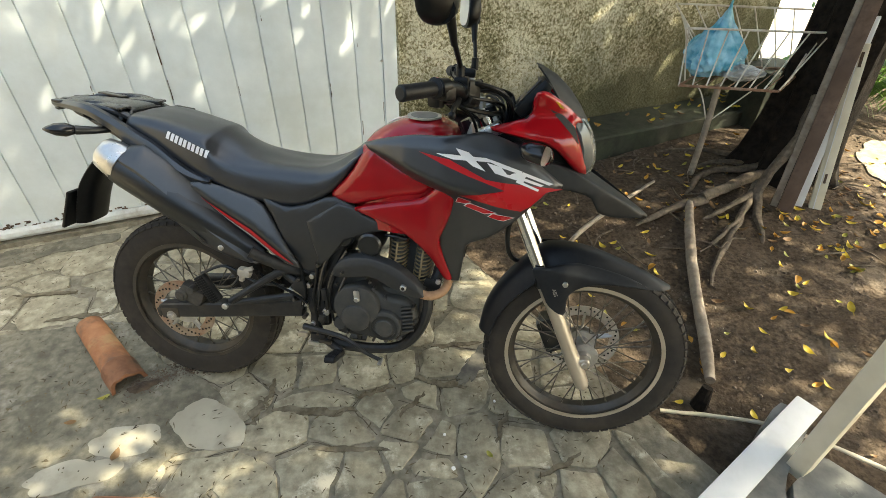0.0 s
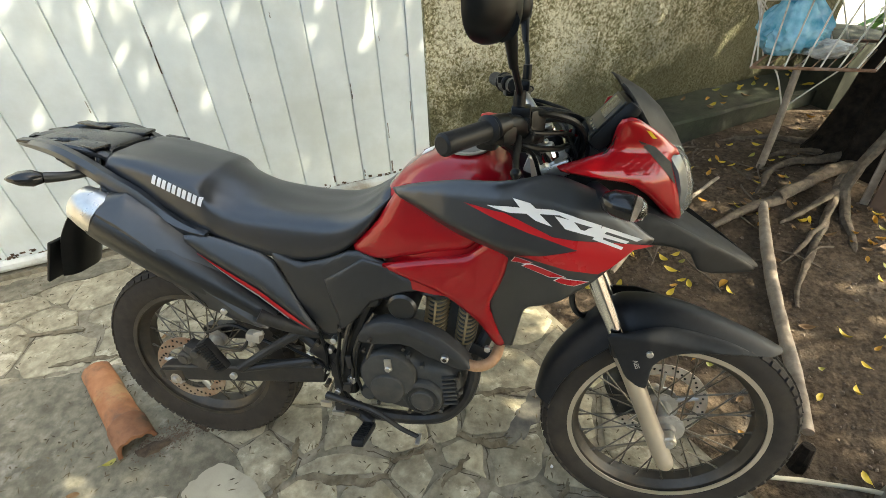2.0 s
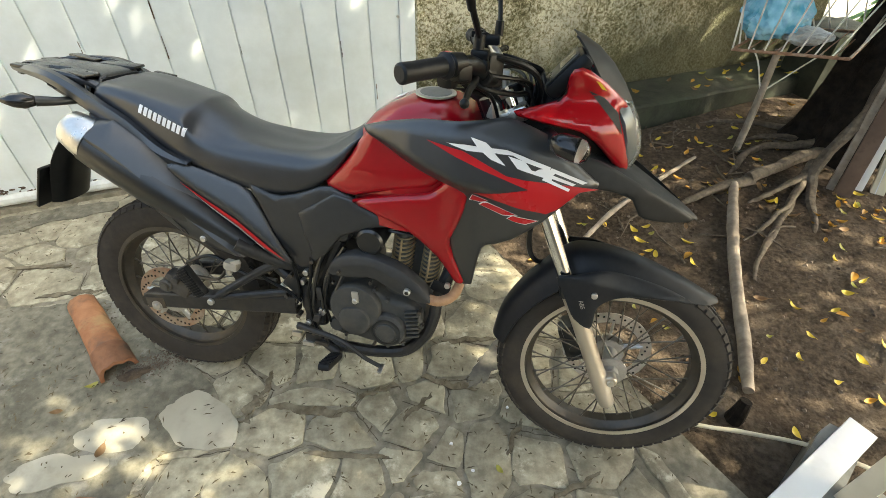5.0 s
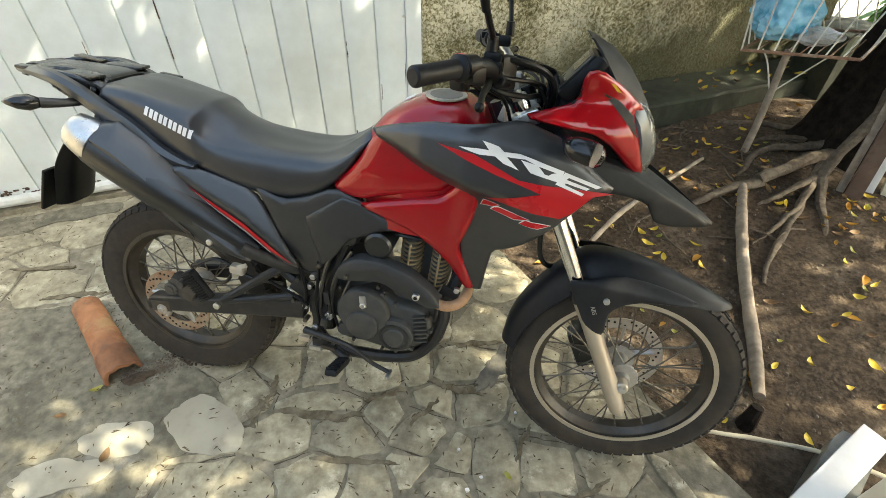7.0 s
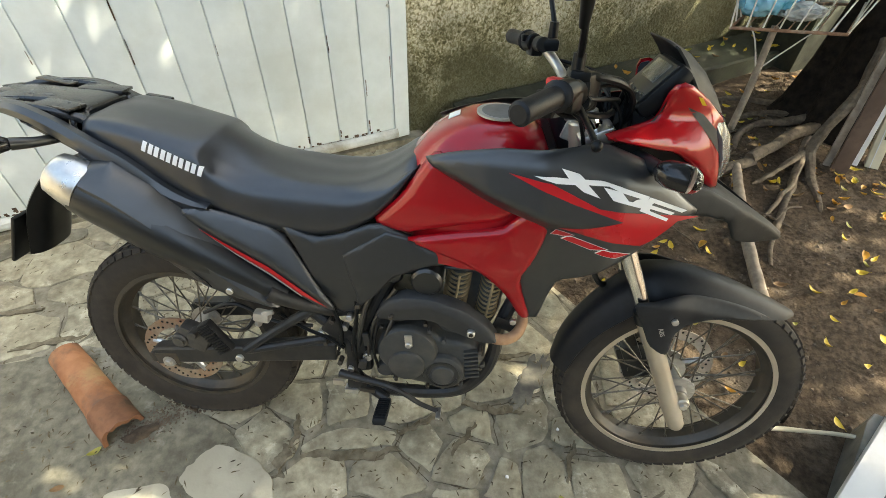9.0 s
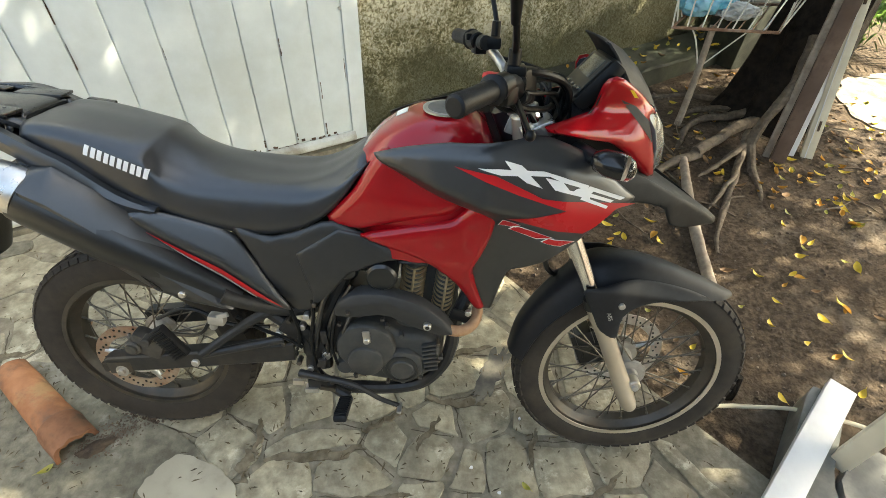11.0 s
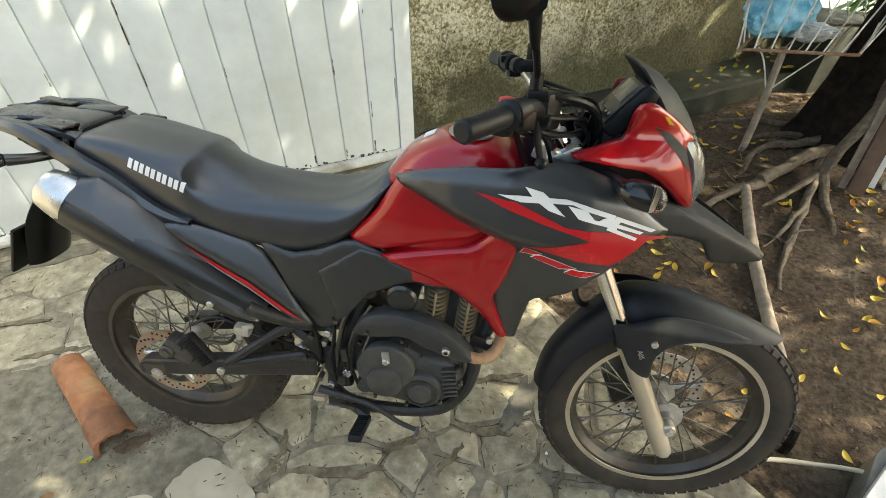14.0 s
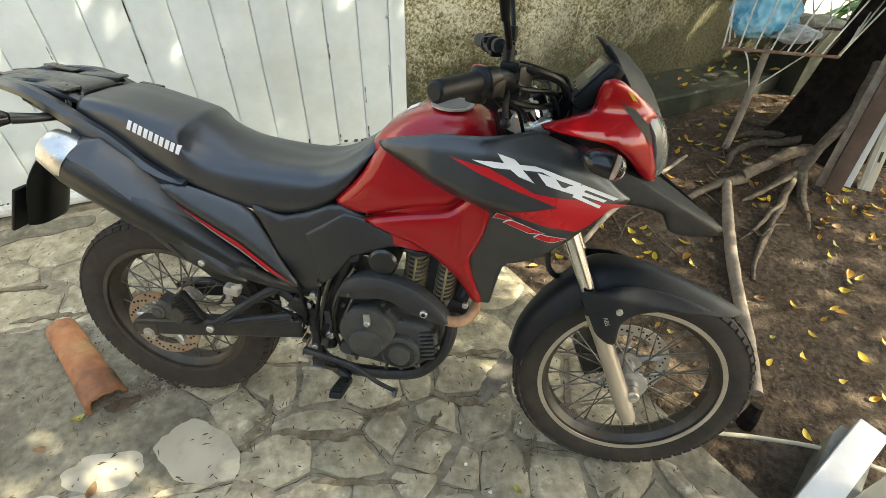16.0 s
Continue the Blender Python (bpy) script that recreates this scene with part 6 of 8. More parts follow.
def frame_side(side):
    bm = bmesh.new()
    y = side * 0.105
    tube(bm, [(0.33, y, 0.575), (0.42, y, 0.50), (0.49, y * 1.05, 0.445), (0.50, y * 1.1, 0.40)], [0.014, 0.015, 0.016, 0.016], 10)
    tube(bm, [(0.60, y, 0.63), (0.575, y, 0.575), (0.54, y, 0.49), (0.51, y, 0.40), (0.50, y, 0.33), (0.53, y, 0.285), (0.60, y, 0.268)], [0.017] * 7, 10)
    tube(bm, [(0.60, y, 0.268), (0.70, y, 0.272), (0.785, y, 0.296), (0.838, y, 0.36), (0.860, y * 0.95, 0.43), (0.868, y * 0.8, 0.50), (0.93, y * 0.4, 0.66), (0.99, 0, 0.80)], [0.017] * 8, 10)
    tube(bm, [(0.575, y, 0.59), (0.63, y, 0.70), (0.80, y * 0.6, 0.82), (0.97, 0, 0.90)], [0.016] * 4, 10)
    part("frame_tube", bm, FRAMEPAINT, bike, "black painted frame tubes")


both(frame_side)
bm = bmesh.new()
box(bm, (0.515, -0.11, 0.405), (0.06, 0.03, 0.13), Matrix.Rotation(radians(-12), 4, "Y"), 0.012)
box(bm, (0.47, -0.115, 0.47), (0.07, 0.02, 0.05), Matrix.Rotation(radians(35), 4, "Y"), 0.008)
pivot = part("pivot_plate", bm, FRAMEPAINT, bike)
for x, z, y in ((0.546, 0.402, -0.128), (0.506, 0.522, -0.128), (0.492, 0.487, -0.125), (0.478, 0.422, -0.128), (0.50, 0.35, -0.125), (0.43, 0.46, -0.122)):
    bm = bmesh.new()
    cyl(bm, (x, y + 0.012, z), (x, y - 0.008, z), 0.0085 if x != 0.546 else 0.013, seg=6 if x == 0.546 else 10, chamfer=0.0015)
    part("bolt", bm, STEEL, pivot)

# engine
bm = bmesh.new()
box(bm, (0.70, 0, 0.40), (0.28, 0.20, 0.20), None, 0.03)
box(bm, (0.60, 0, 0.45), (0.14, 0.20, 0.16), None, 0.03)
engine = part("crankcase", bm, ENGINE, bike, "black dusty engine crankcase")


def cover(name, outline, y, depth, mat, label, roll=0.016, rise=0.012):
    bm = bmesh.new()
    panel(bm, outline, lambda x, z: y, depth, roll, rise, 0.012, 0, 2, -1)
    return part(name, bm, mat, engine, label, angle=60)


CLUTCH = [(0.575, 0.38), (0.577, 0.44), (0.61, 0.492), (0.655, 0.512), (0.70, 0.505), (0.735, 0.478), (0.79, 0.475), (0.825, 0.45), (0.836, 0.41), (0.82, 0.365), (0.785, 0.338), (0.74, 0.322), (0.68, 0.325), (0.615, 0.34)]
cover("clutch_cover", CLUTCH, 0.132, 0.05, ENGINE, "rounded black clutch cover")
for cx, cz, r, y0, y1, nm in ((0.648, 0.442, 0.074, 0.128, 0.150, "cover_boss"), (0.648, 0.405, 0.046, 0.145, 0.158, "cover_boss"), (0.737, 0.384, 0.054, 0.128, 0.148, "cover_boss"), (0.737, 0.380, 0.031, 0.146, 0.153, "filter_cap"), (0.592, 0.372, 0.022, 0.12, 0.142, "shaft_cap")):
    bm = bmesh.new()
    lathe(bm, [(0.0005, -y0), (r, -y0), (r * 0.99, -y1 + 0.008), (r * 0.93, -y1 + 0.002), (r * 0.84, -y1), (0.0005, -y1 + 0.001)], (cx, 0, cz), 40, closed_prof=True)
    part(nm, bm, ENGINE, engine)
bm = bmesh.new()
lathe(bm, [(0.036, -0.1475), (0.042, -0.1475), (0.042, -0.150), (0.036, -0.150)], (0.737, 0, 0.380), 40)
part("cap_ring", bm, BLACK, engine)
for k in range(7):
    bm = bmesh.new()
    box(bm, (0.802 + 0.003 * k * 0.5, -0.137, 0.455 - 0.013 * k), (0.035, 0.012, 0.0055), Matrix.Rotation(radians(-14), 4, "Y"), 0.001)
    part("cooling_rib", bm, ENGINE, engine)
for a in range(9):
    x, z = CLUTCH[(a * 3 + 1) % 14]
    bm = bmesh.new()
    cyl(bm, (x * 0.98 + 0.014, -0.118, z * 0.98 + 0.008), (x * 0.98 + 0.014, -0.136, z * 0.98 + 0.008), 0.006, seg=8, chamfer=0.001)
    part("cover_bolt", bm, ENGINE, engine)
bm = bmesh.new()
box(bm, (0.652, -0.150, 0.483), (0.019, 0.008, 0.036), Matrix.Rotation(radians(-5), 4, "Y"), 0.004)
cyl(bm, (0.652, -0.14, 0.472), (0.652, -0.158, 0.472), 0.008, seg=12, chamfer=0.002)
part("cable_clip", bm, STEEL, engine, "bright steel cable bracket")
# cylinder: two finned barrels side by side, dusty fin edges with dark gaps
CD = Vector((0.10, 0, 0.995)).normalized()
bm = bmesh.new()
box(bm, (0.79, 0, 0.60), (0.13, 0.10, 0.20), None, 0.012)
for bx in (0.757, 0.836):
    c0, c1 = Vector((bx - 0.006, -0.045, 0.525)), Vector((bx + 0.008, -0.045, 0.68))
    loft(bm, [[c + Vector((0.026 * math.cos(a), 0.0455 * math.sin(a), 0)) for a in np.linspace(0, 2 * math.pi, 22, endpoint=False)] for c in (c0, c1)])
cylb = part("cylinder", bm, ENGINE, bike, "dark finned engine cylinder")
for bx, bz, rx, n in ((0.752, 0.545, 0.031, 9), (0.830, 0.530, 0.027, 9)):
    for k in range(n):
        c = Vector((bx, -0.045, bz)) + CD * (0.0128 * k)
        bm = bmesh.new()
        loft(bm, [[c + Vector((q * rx * math.copysign(abs(math.cos(a)) ** 0.8, math.cos(a)), 0.050 * q * math.sin(a), dz)) for a in np.linspace(0, 2 * math.pi, 22, endpoint=False)] for q, dz in ((0.96, -0.0018), (1.0, -0.0008), (1.0, 0.0008), (0.96, 0.0018))])
        part("cooling_fin", bm, FINS, cylb, "dusty beige cooling fin")
    bm = bmesh.new()
    c = Vector((bx, -0.0945, bz))
    tube(bm, [c, c + CD * 0.0128 * (n - 1)], [0.0032, 0.0032], 8)
    part("fin_rib", bm, FINS, cylb)
bm = bmesh.new()
box(bm, (0.80, 0, 0.715), (0.16, 0.15, 0.08), None, 0.02)
part("cylinder_head", bm, ENGINE, cylb)
bm = bmesh.new()
cyl(bm, (0.690, -0.06, 0.655), (0.690, -0.145, 0.650), 0.036, seg=26, chamfer=0.006)
cyl(bm, (0.61, -0.05, 0.66), (0.61, -0.13, 0.655), 0.026, seg=18, chamfer=0.006)
box(bm, (0.60, -0.08, 0.665), (0.12, 0.05, 0.05), None, 0.012)
part("throttle_body", bm, BLACK, bike, "black throttle body with a round cover")
# exhaust header: a tight rusty bend, then a flat moulded cover
bm = bmesh.new()
tube(bm, [(0.83, -0.01, 0.60), (0.885, -0.02, 0.575), (0.916, -0.055, 0.548), (0.918, -0.098, 0.530), (0.904, -0.130, 0.517), (0.874, -0.146, 0.511), (0.838, -0.146, 0.516)], [0.0135] * 7, 14, 6)
part("exhaust_header", bm, RUST, bike, "rusty exhaust header bend")
bm = bmesh.new()
panel(bm, [(0.572, 0.535), (0.582, 0.572), (0.605, 0.598), (0.640, 0.614), (0.700, 0.620), (0.774, 0.600), (0.838, 0.549), (0.866, 0.508), (0.828, 0.500), (0.763, 0.523), (0.700, 0.556), (0.62, 0.540)],
      lambda x, z: lerp(x, [0.55, 0.62, 0.75, 0.87], [0.142, 0.158, 0.166, 0.160]) + lerp(z - lerp(x, [0.55, 0.64, 0.70, 0.77, 0.87], [0.56, 0.585, 0.600, 0.572, 0.505]), [-0.05, -0.008, 0.0, 0.004, 0.05], [-0.008, 0.000, 0.003, 0.001, -0.007]), 0.030, 0.008, 0.006, 0.008, 0, 1, -1)
MATT = surf("matt_cover", (0.022, 0.0235, 0.025), (0.030, 0.0315, 0.033), 40, (0.52, 0.66), spec=0.5, bump=0.1, bscale=700, bdist=0.0005, stain=(0.05, 0.044, 0.036), sscale=9, samount=0.3)
hc = part("header_cover", bm, MATT, bike, "matt dark grey exhaust pipe cover", angle=30)
bm = bmesh.new()
box(bm, (0.875, -0.118, 0.535), (0.05, 0.006, 0.030), Matrix.Rotation(radians(20), 4, "Y"), 0.002)
part("head_stay", bm, BLACK, hc)
bm = bmesh.new()
cyl(bm, (0.893, -0.118, 0.549), (0.893, -0.130, 0.549), 0.0075, seg=10, chamfer=0.001)
part("bolt", bm, STEEL, hc)
for x, z in ((0.612, 0.560), (0.585, 0.508), (0.69, 0.528)):
    bm = bmesh.new()
    cyl(bm, (x, -0.13, z), (x, -0.168 if z > 0.55 else -0.142, z), 0.005, seg=8, chamfer=0.001)
    part("bolt", bm, RIM, hc)
bm = bmesh.new()
cyl(bm, (0.798, -0.160, 0.540), (0.798, -0.176, 0.540), 0.0095, seg=14, chamfer=0.002)
bolt = part("bolt", bm, STEEL, hc)
bm = bmesh.new()
cyl(bm, (0.798, -0.170, 0.540), (0.798, -0.1768, 0.540), 0.0052, seg=6)
part("bolt_socket", bm, GLOSSBLACK, hc)
bm = bmesh.new()
tube(bm, [(0.56, -0.10, 0.545), (0.46, -0.105, 0.525), (0.38, -0.14, 0.565), (0.33, -0.160, 0.598)], 0.019, 12)
part("exhaust_link", bm, FRAMEPAINT, bike)
# cables and hoses at the engine's rear
bm = bmesh.new()
for pts, r in ((((0.62, -0.13, 0.62), (0.575, -0.135, 0.54), (0.555, -0.135, 0.46), (0.545, -0.125, 0.36)), 0.006), (((0.60, -0.12, 0.66), (0.555, -0.13, 0.58), (0.535, -0.14, 0.50), (0.52, -0.13, 0.42)), 0.007), (((0.64, -0.10, 0.60), (0.60, -0.14, 0.50), (0.585, -0.14, 0.44)), 0.005),
               (((0.70, -0.08, 0.66), (0.74, -0.10, 0.67), (0.79, -0.09, 0.66)), 0.005)):
    tube(bm, pts, r, 8)
part("engine_hose", bm, BLACK, bike)

# pegs, brake pedal, side stand
bm = bmesh.new()
box(bm, (0.594, -0.200, 0.290), (0.034, 0.125, 0.020), pose(0, 0, 0, -24, 0, 3).to_3x3().to_4x4(), 0.008)
for k in range(9):
    box(bm, Vector((0.594, -0.200, 0.290)) + pose(0, 0, 0, -24, 0, 3).to_3x3() @ Vector((0, -0.052 + 0.012 * k, 0.010)), (0.030, 0.005, 0.004), pose(0, 0, 0, -24, 0, 3).to_3x3().to_4x4())
peg = part("rider_peg", bm, GRIPRUB, bike, "rubber rider foot peg")
bm = bmesh.new()
tube(bm, [(0.50, -0.115, 0.31), (0.55, -0.125, 0.285), (0.597, -0.142, 0.268)], 0.013, 10)
box(bm, (0.515, -0.125, 0.30), (0.05, 0.02, 0.035), None, 0.005)
part("peg_mount", bm, FRAMEPAINT, peg)
copy_thing(peg, Matrix.Diagonal((1, -1, 1, 1)))
bm = bmesh.new()
tube(bm, [(0.475, -0.140, 0.345), (0.52, -0.150, 0.345), (0.60, -0.165, 0.342), (0.645, -0.170, 0.325), (0.685, -0.172, 0.298), (0.732, -0.175, 0.280)], [0.011, 0.009, 0.0075, 0.0068, 0.006, 0.006], 10)
pedal = part("brake_pedal", bm, FRAMEPAINT, bike)
bm = bmesh.new()
box(bm, (0.734, -0.182, 0.280), (0.012, 0.036, 0.008), None, 0.003)
part("pedal_pad", bm, STEEL, pedal, "worn steel pedal tip")
bm = bmesh.new()
box(bm, (0.50, -0.130, 0.282), (0.035, 0.022, 0.014), None, 0.002)
part("pedal_link", bm, STEEL, pedal)
bm = bmesh.new()
tube(bm, [(0.56, 0.10, 0.30), (0.55, 0.17, 0.16), (0.535, 0.245, 0.062)], [0.013, 0.012, 0.012], 10)
box(bm, (0.53, 0.252, 0.062), (0.07, 0.04, 0.008), Matrix.Rotation(radians(13.5), 4, "X"), 0.002)
part("side_stand", bm, FRAMEPAINT, bike)

# ---- handlebar and controls ----
bm = bmesh.new()
half = [(0.958, 0.0, 1.048), (0.958, 0.07, 1.046), (0.950, 0.142, 1.062)]
P = [(0.830, -0.389, 1.107), (0.904, -0.280, 1.113), (0.928, -0.222, 1.103)] + [(x, -y, z) for x, y, z in half[2::-1]] + half[1:3] + [(0.914, 0.180, 1.100), (0.878, 0.205, 1.112), (0.841, 0.318, 1.106)]
tube(bm, P, 0.0112, 14, 6)
bar = part("handlebar", bm, STEEL, bike, "bright metal handlebar")


def controls(side):
    a, b = (Vector((0.888, -0.304, 1.113)), Vector((0.828, -0.392, 1.107))) if side < 0 else (Vector((0.875, 0.215, 1.112)), Vector((0.840, 0.320, 1.106)))
    d = (b - a).normalized()
    bm = bmesh.new()
    P = [a + (b - a) * t for t in (0, 0.03, 0.06, 0.09, 0.77, 0.94, 0.97, 1.0)]
    tube(bm, P, [0.022, 0.024, 0.022, 0.0168, 0.0168, 0.0178, 0.0172, 0.013], 18, smooth=False)
    part("grip", bm, GRIPRUB, bar, "black rubber grip")
    bm = bmesh.new()
    c = a - d * 0.028
    rm = Matrix.Rotation(math.atan2(d.y, d.x), 4, "Z")
    cyl(bm, a - d * 0.004, a - d * 0.040, 0.0215, 0.019, 18, 0.003)
    box(bm, c + Vector((0.006, 0, -0.014)), (0.036, 0.030, 0.030), rm, 0.007)
    box(bm, c + Vector((-0.016, 0, 0.008)), (0.014, 0.022, 0.016), rm, 0.004)
    part("switch_box", bm, CONTROL, bar)
    bm = bmesh.new()
    c = Vector((0.912, -0.205, 1.104)) if side < 0 else a - d * 0.075
    box(bm, c + Vector((0.016, 0, 0.0)), (0.046, 0.026, 0.026), None, 0.007)
    cyl(bm, c - d * 0.014, c + d * 0.014, 0.0165, seg=14, chamfer=0.002)
    if side < 0:
        box(bm, c + Vector((0.020, 0.012, 0.018)), (0.034, 0.042, 0.020), None, 0.005)
    part("lever_mount", bm, CONTROL, bar)
    bm = bmesh.new()
    tube(bm, [(0.930, side * 0.212, 1.086), (0.934, side * 0.26, 1.082), (0.934, side * 0.33, 1.080), (0.937, side * 0.390, 1.072)], [0.006, 0.0052, 0.0046, 0.0046], 10, flat=1.3)
    bmesh.ops.create_uvsphere(bm, u_segments=12, v_segments=8, radius=0.0085, matrix=Matrix.Translation((0.937, side * 0.391, 1.072)))
    part("lever", bm, CONTROL, bar)
    # mirror
    bm = bmesh.new()
    base = Vector((0.928, side * 0.198, 1.122))
    top = Vector((0.910, side * 0.284, 1.250))
    tube(bm, [base, base + Vector((0.0, side * 0.004, 0.03)), base.lerp(top, 0.6) + Vector((0.002, 0, 0)), top], [0.010, 0.0062, 0.006, 0.006], 10)
    mir = part("mirror_stem", bm, CONTROL, bar, "black mirror stem")
    bm = bmesh.new()
    cyl(bm, base, base + Vector((0, 0, 0.035)), 0.0115, 0.0105, 12)
    part("stem_nut", bm, CONTROL, mir)
    # housing: rounded shell facing back to the rider
    mm = Matrix.Translation((0.885, side * 0.325, 1.297)) @ Matrix.Rotation(radians(side * 18), 4, "Z")
    bm = bmesh.new()
    rings = []
    for x, s in ((-0.012, 1.0), (-0.004, 1.03), (0.012, 0.96), (0.026, 0.74), (0.034, 0.38), (0.036, 0.05)):
        ring = []
        for k in range(28):
            ang = 2 * math.pi * k / 28
            u, v = math.cos(ang), math.sin(ang)
            yy = 0.072 * math.copysign(abs(u) ** 0.75, u) + side * 0.008 * v
            zz = 0.058 * math.copysign(abs(v) ** 0.75, v)
            ring.append(mm @ Vector((x, yy * s, zz * s)))
        rings.append(ring)
    loft(bm, rings)
    tube(bm, [base.lerp(top, 0.62), top, top + Vector((-0.010, side * 0.010, 0.018)), mm @ Vector((0.015, 0, -0.03))], [0.0075, 0.0115, 0.017, 0.026], 12)
    part("mirror_housing", bm, CONTROL, mir, "matt black mirror housing", angle=60)
    bm = bmesh.new()
    loft(bm, [[mm @ Vector((x, 0.066 * math.copysign(abs(math.cos(a)) ** 0.75, math.cos(a)), 0.052 * math.copysign(abs(math.sin(a)) ** 0.75, math.sin(a)))) for a in np.linspace(0, 2 * math.pi, 28, endpoint=False)] for x in (-0.0145, -0.0125)])
    part("mirror_glass", bm, MIRROR, mir, "mirror glass")


both(controls)
bm = bmesh.new()
box(bm, (0.886, -0.276, 1.127), (0.026, 0.020, 0.012), Matrix.Rotation(radians(-34), 4, "Z"), 0.005)
part("stop_switch", bm, REDINK, bar, "red stop switch beside the grip")
# wrapped wiring and the brake cylinder on the near half of the bar
bm = bmesh.new()
tube(bm, [(0.957, -0.075, 1.047), (0.950, -0.142, 1.062), (0.928, -0.222, 1.103), (0.904, -0.280, 1.113)], [0.0145, 0.0155, 0.0175, 0.0165], 12)
part("wiring_wrap", bm, CONTROL, bar)
bm = bmesh.new()
box(bm, (0.903, -0.222, 1.090), (0.036, 0.032, 0.038), Matrix.Rotation(radians(-40), 4, "Z"), 0.010)
box(bm, (0.944, -0.182, 1.086), (0.030, 0.044, 0.024), Matrix.Rotation(radians(-40), 4, "Z"), 0.008)
cyl(bm, (0.945, -0.205, 1.080), (0.965, -0.150, 1.070), 0.013, seg=14, chamfer=0.003)
box(bm, (0.880, -0.238, 1.084), (0.038, 0.028, 0.044), Matrix.Rotation(radians(-24), 4, "Z"), 0.012)
box(bm, (0.952, -0.168, 1.092), (0.034, 0.040, 0.062), Matrix.Rotation(radians(-40), 4, "Z"), 0.006)
part("brake_cylinder", bm, CONTROL, bar, "black brake cylinder and throttle housing")
bm = bmesh.new()
box(bm, (0.972, -0.050, 0.988), (0.052, 0.012, 0.050), Matrix.Rotation(radians(18), 4, "Y"), 0.005)
box(bm, (1.008, -0.050, 1.010), (0.034, 0.030, 0.026), Matrix.Rotation(radians(-25), 4, "Y"), 0.007)
part("headstock_casting", bm, HUB, bike, "pale bare metal casting under the handlebar")
for y in (-0.042, 0.042):
    bm = bmesh.new()
    box(bm, (0.962, y, 1.035), (0.036, 0.028, 0.060), None, 0.007)
    part("bar_clamp", bm, STEEL, bar, "bare metal handlebar clamp")
for pts, r in ((((0.915, -0.19, 1.115), (0.975, -0.17, 1.115), (1.035, -0.125, 1.090), (1.055, -0.09, 1.04), (1.03, -0.03, 0.96)), 0.0065),
               (((0.91, -0.20, 1.10), (0.96, -0.19, 1.085), (1.02, -0.12, 1.07), (1.035, -0.06, 1.04), (1.02, -0.05, 0.96)), 0.0042),
               (((0.92, -0.18, 1.11), (0.98, -0.12, 1.105), (1.05, -0.04, 1.08), (1.05, 0.0, 1.02), (1.02, 0.0, 0.95)), 0.0065),
               (((0.90, -0.19, 1.085), (0.95, -0.19, 1.06), (1.0, -0.14, 1.045), (1.03, -0.07, 1.03), (1.02, -0.06, 0.95)), 0.006),
               (((0.925, 0.19, 1.080), (0.985, 0.16, 1.075), (1.04, 0.08, 1.065), (1.04, 0.04, 1.02), (1.02, 0.03, 0.95)), 0.0045),
               (((0.925, 0.20, 1.075), (0.97, 0.18, 1.065), (1.02, 0.10, 1.055), (1.03, 0.05, 1.02), (1.02, 0.05, 0.95)), 0.0042),
               (((0.89, -0.21, 1.08), (0.92, -0.17, 1.05), (0.97, -0.10, 1.02), (0.99, -0.07, 0.95)), 0.005)):
    bm = bmesh.new()
    tube(bm, pts, r, 8, 6)
    part("control_cable", bm, CONTROL, bar, "black control cable")

for pts, r in ((((0.93, -0.17, 1.085), (0.99, -0.15, 1.10), (1.04, -0.10, 1.075), (1.045, -0.07, 1.0), (1.02, -0.06, 0.94)), 0.0035),
               (((0.93, -0.16, 1.075), (0.985, -0.13, 1.075), (1.03, -0.10, 1.05), (1.05, -0.09, 0.99), (1.05, -0.09, 0.93)), 0.0035),
               (((0.95, 0.17, 1.06), (1.0, 0.06, 1.08), (1.05, -0.04, 1.08), (1.065, -0.07, 1.03), (1.06, -0.08, 0.96)), 0.0045),
               (((0.965, 0.15, 1.045), (0.99, 0.02, 1.07), (1.02, -0.05, 1.06), (1.03, -0.06, 0.99)), 0.004),
               (((0.945, -0.13, 1.06), (0.955, -0.10, 1.035), (0.97, -0.07, 1.02), (1.0, -0.03, 1.0)), 0.003),
               (((0.90, -0.215, 1.09), (0.935, -0.19, 1.06), (0.96, -0.14, 1.03), (0.98, -0.12, 0.97)), 0.004)):
    bm = bmesh.new()
    tube(bm, pts, r, 8, 6)
    part("control_cable", bm, CONTROL, bar, "black control cable")
# fork caps, ignition barrel and the stem nut on the upper clamp
for y in (-0.088, 0.088):
    bm = bmesh.new()
    p = LEG0 + FD * 0.90 + Vector((0, y, 0))
    cyl(bm, p, p + FD * 0.012, 0.0165, seg=16, chamfer=0.003)
    cyl(bm, p + FD * 0.012, p + FD * 0.020, 0.009, seg=6)
    part("fork_cap", bm, STEEL, bike, "bright fork cap bolt")
bm = bmesh.new()
p = LEG0 + FD * 0.875 + Vector((-0.04, 0, 0))
cyl(bm, p, p + FD * 0.02, 0.017, seg=6, chamfer=0.002)
part("stem_nut", bm, CHROME, bike)
bm = bmesh.new()
p = LEG0 + FD * 0.87 + Vector((0.012, -0.03, 0))
cyl(bm, p, p + FD * 0.05, 0.021, seg=18, chamfer=0.003)
part("ignition_switch", bm, CONTROL, bike)
bm = bmesh.new()
cyl(bm, (0.985, -0.062, 0.955), (0.975, -0.062, 1.012), 0.024, seg=20, chamfer=0.004)
cyl(bm, (0.975, -0.062, 1.012), (0.973, -0.062, 1.024), 0.013, seg=6, chamfer=0.002)
part("fork_cap", bm, ALU, bike, "pale cast fork clamp boss")
# small sticker on the tank and a yellow one on the cowl
bm = bmesh.new()
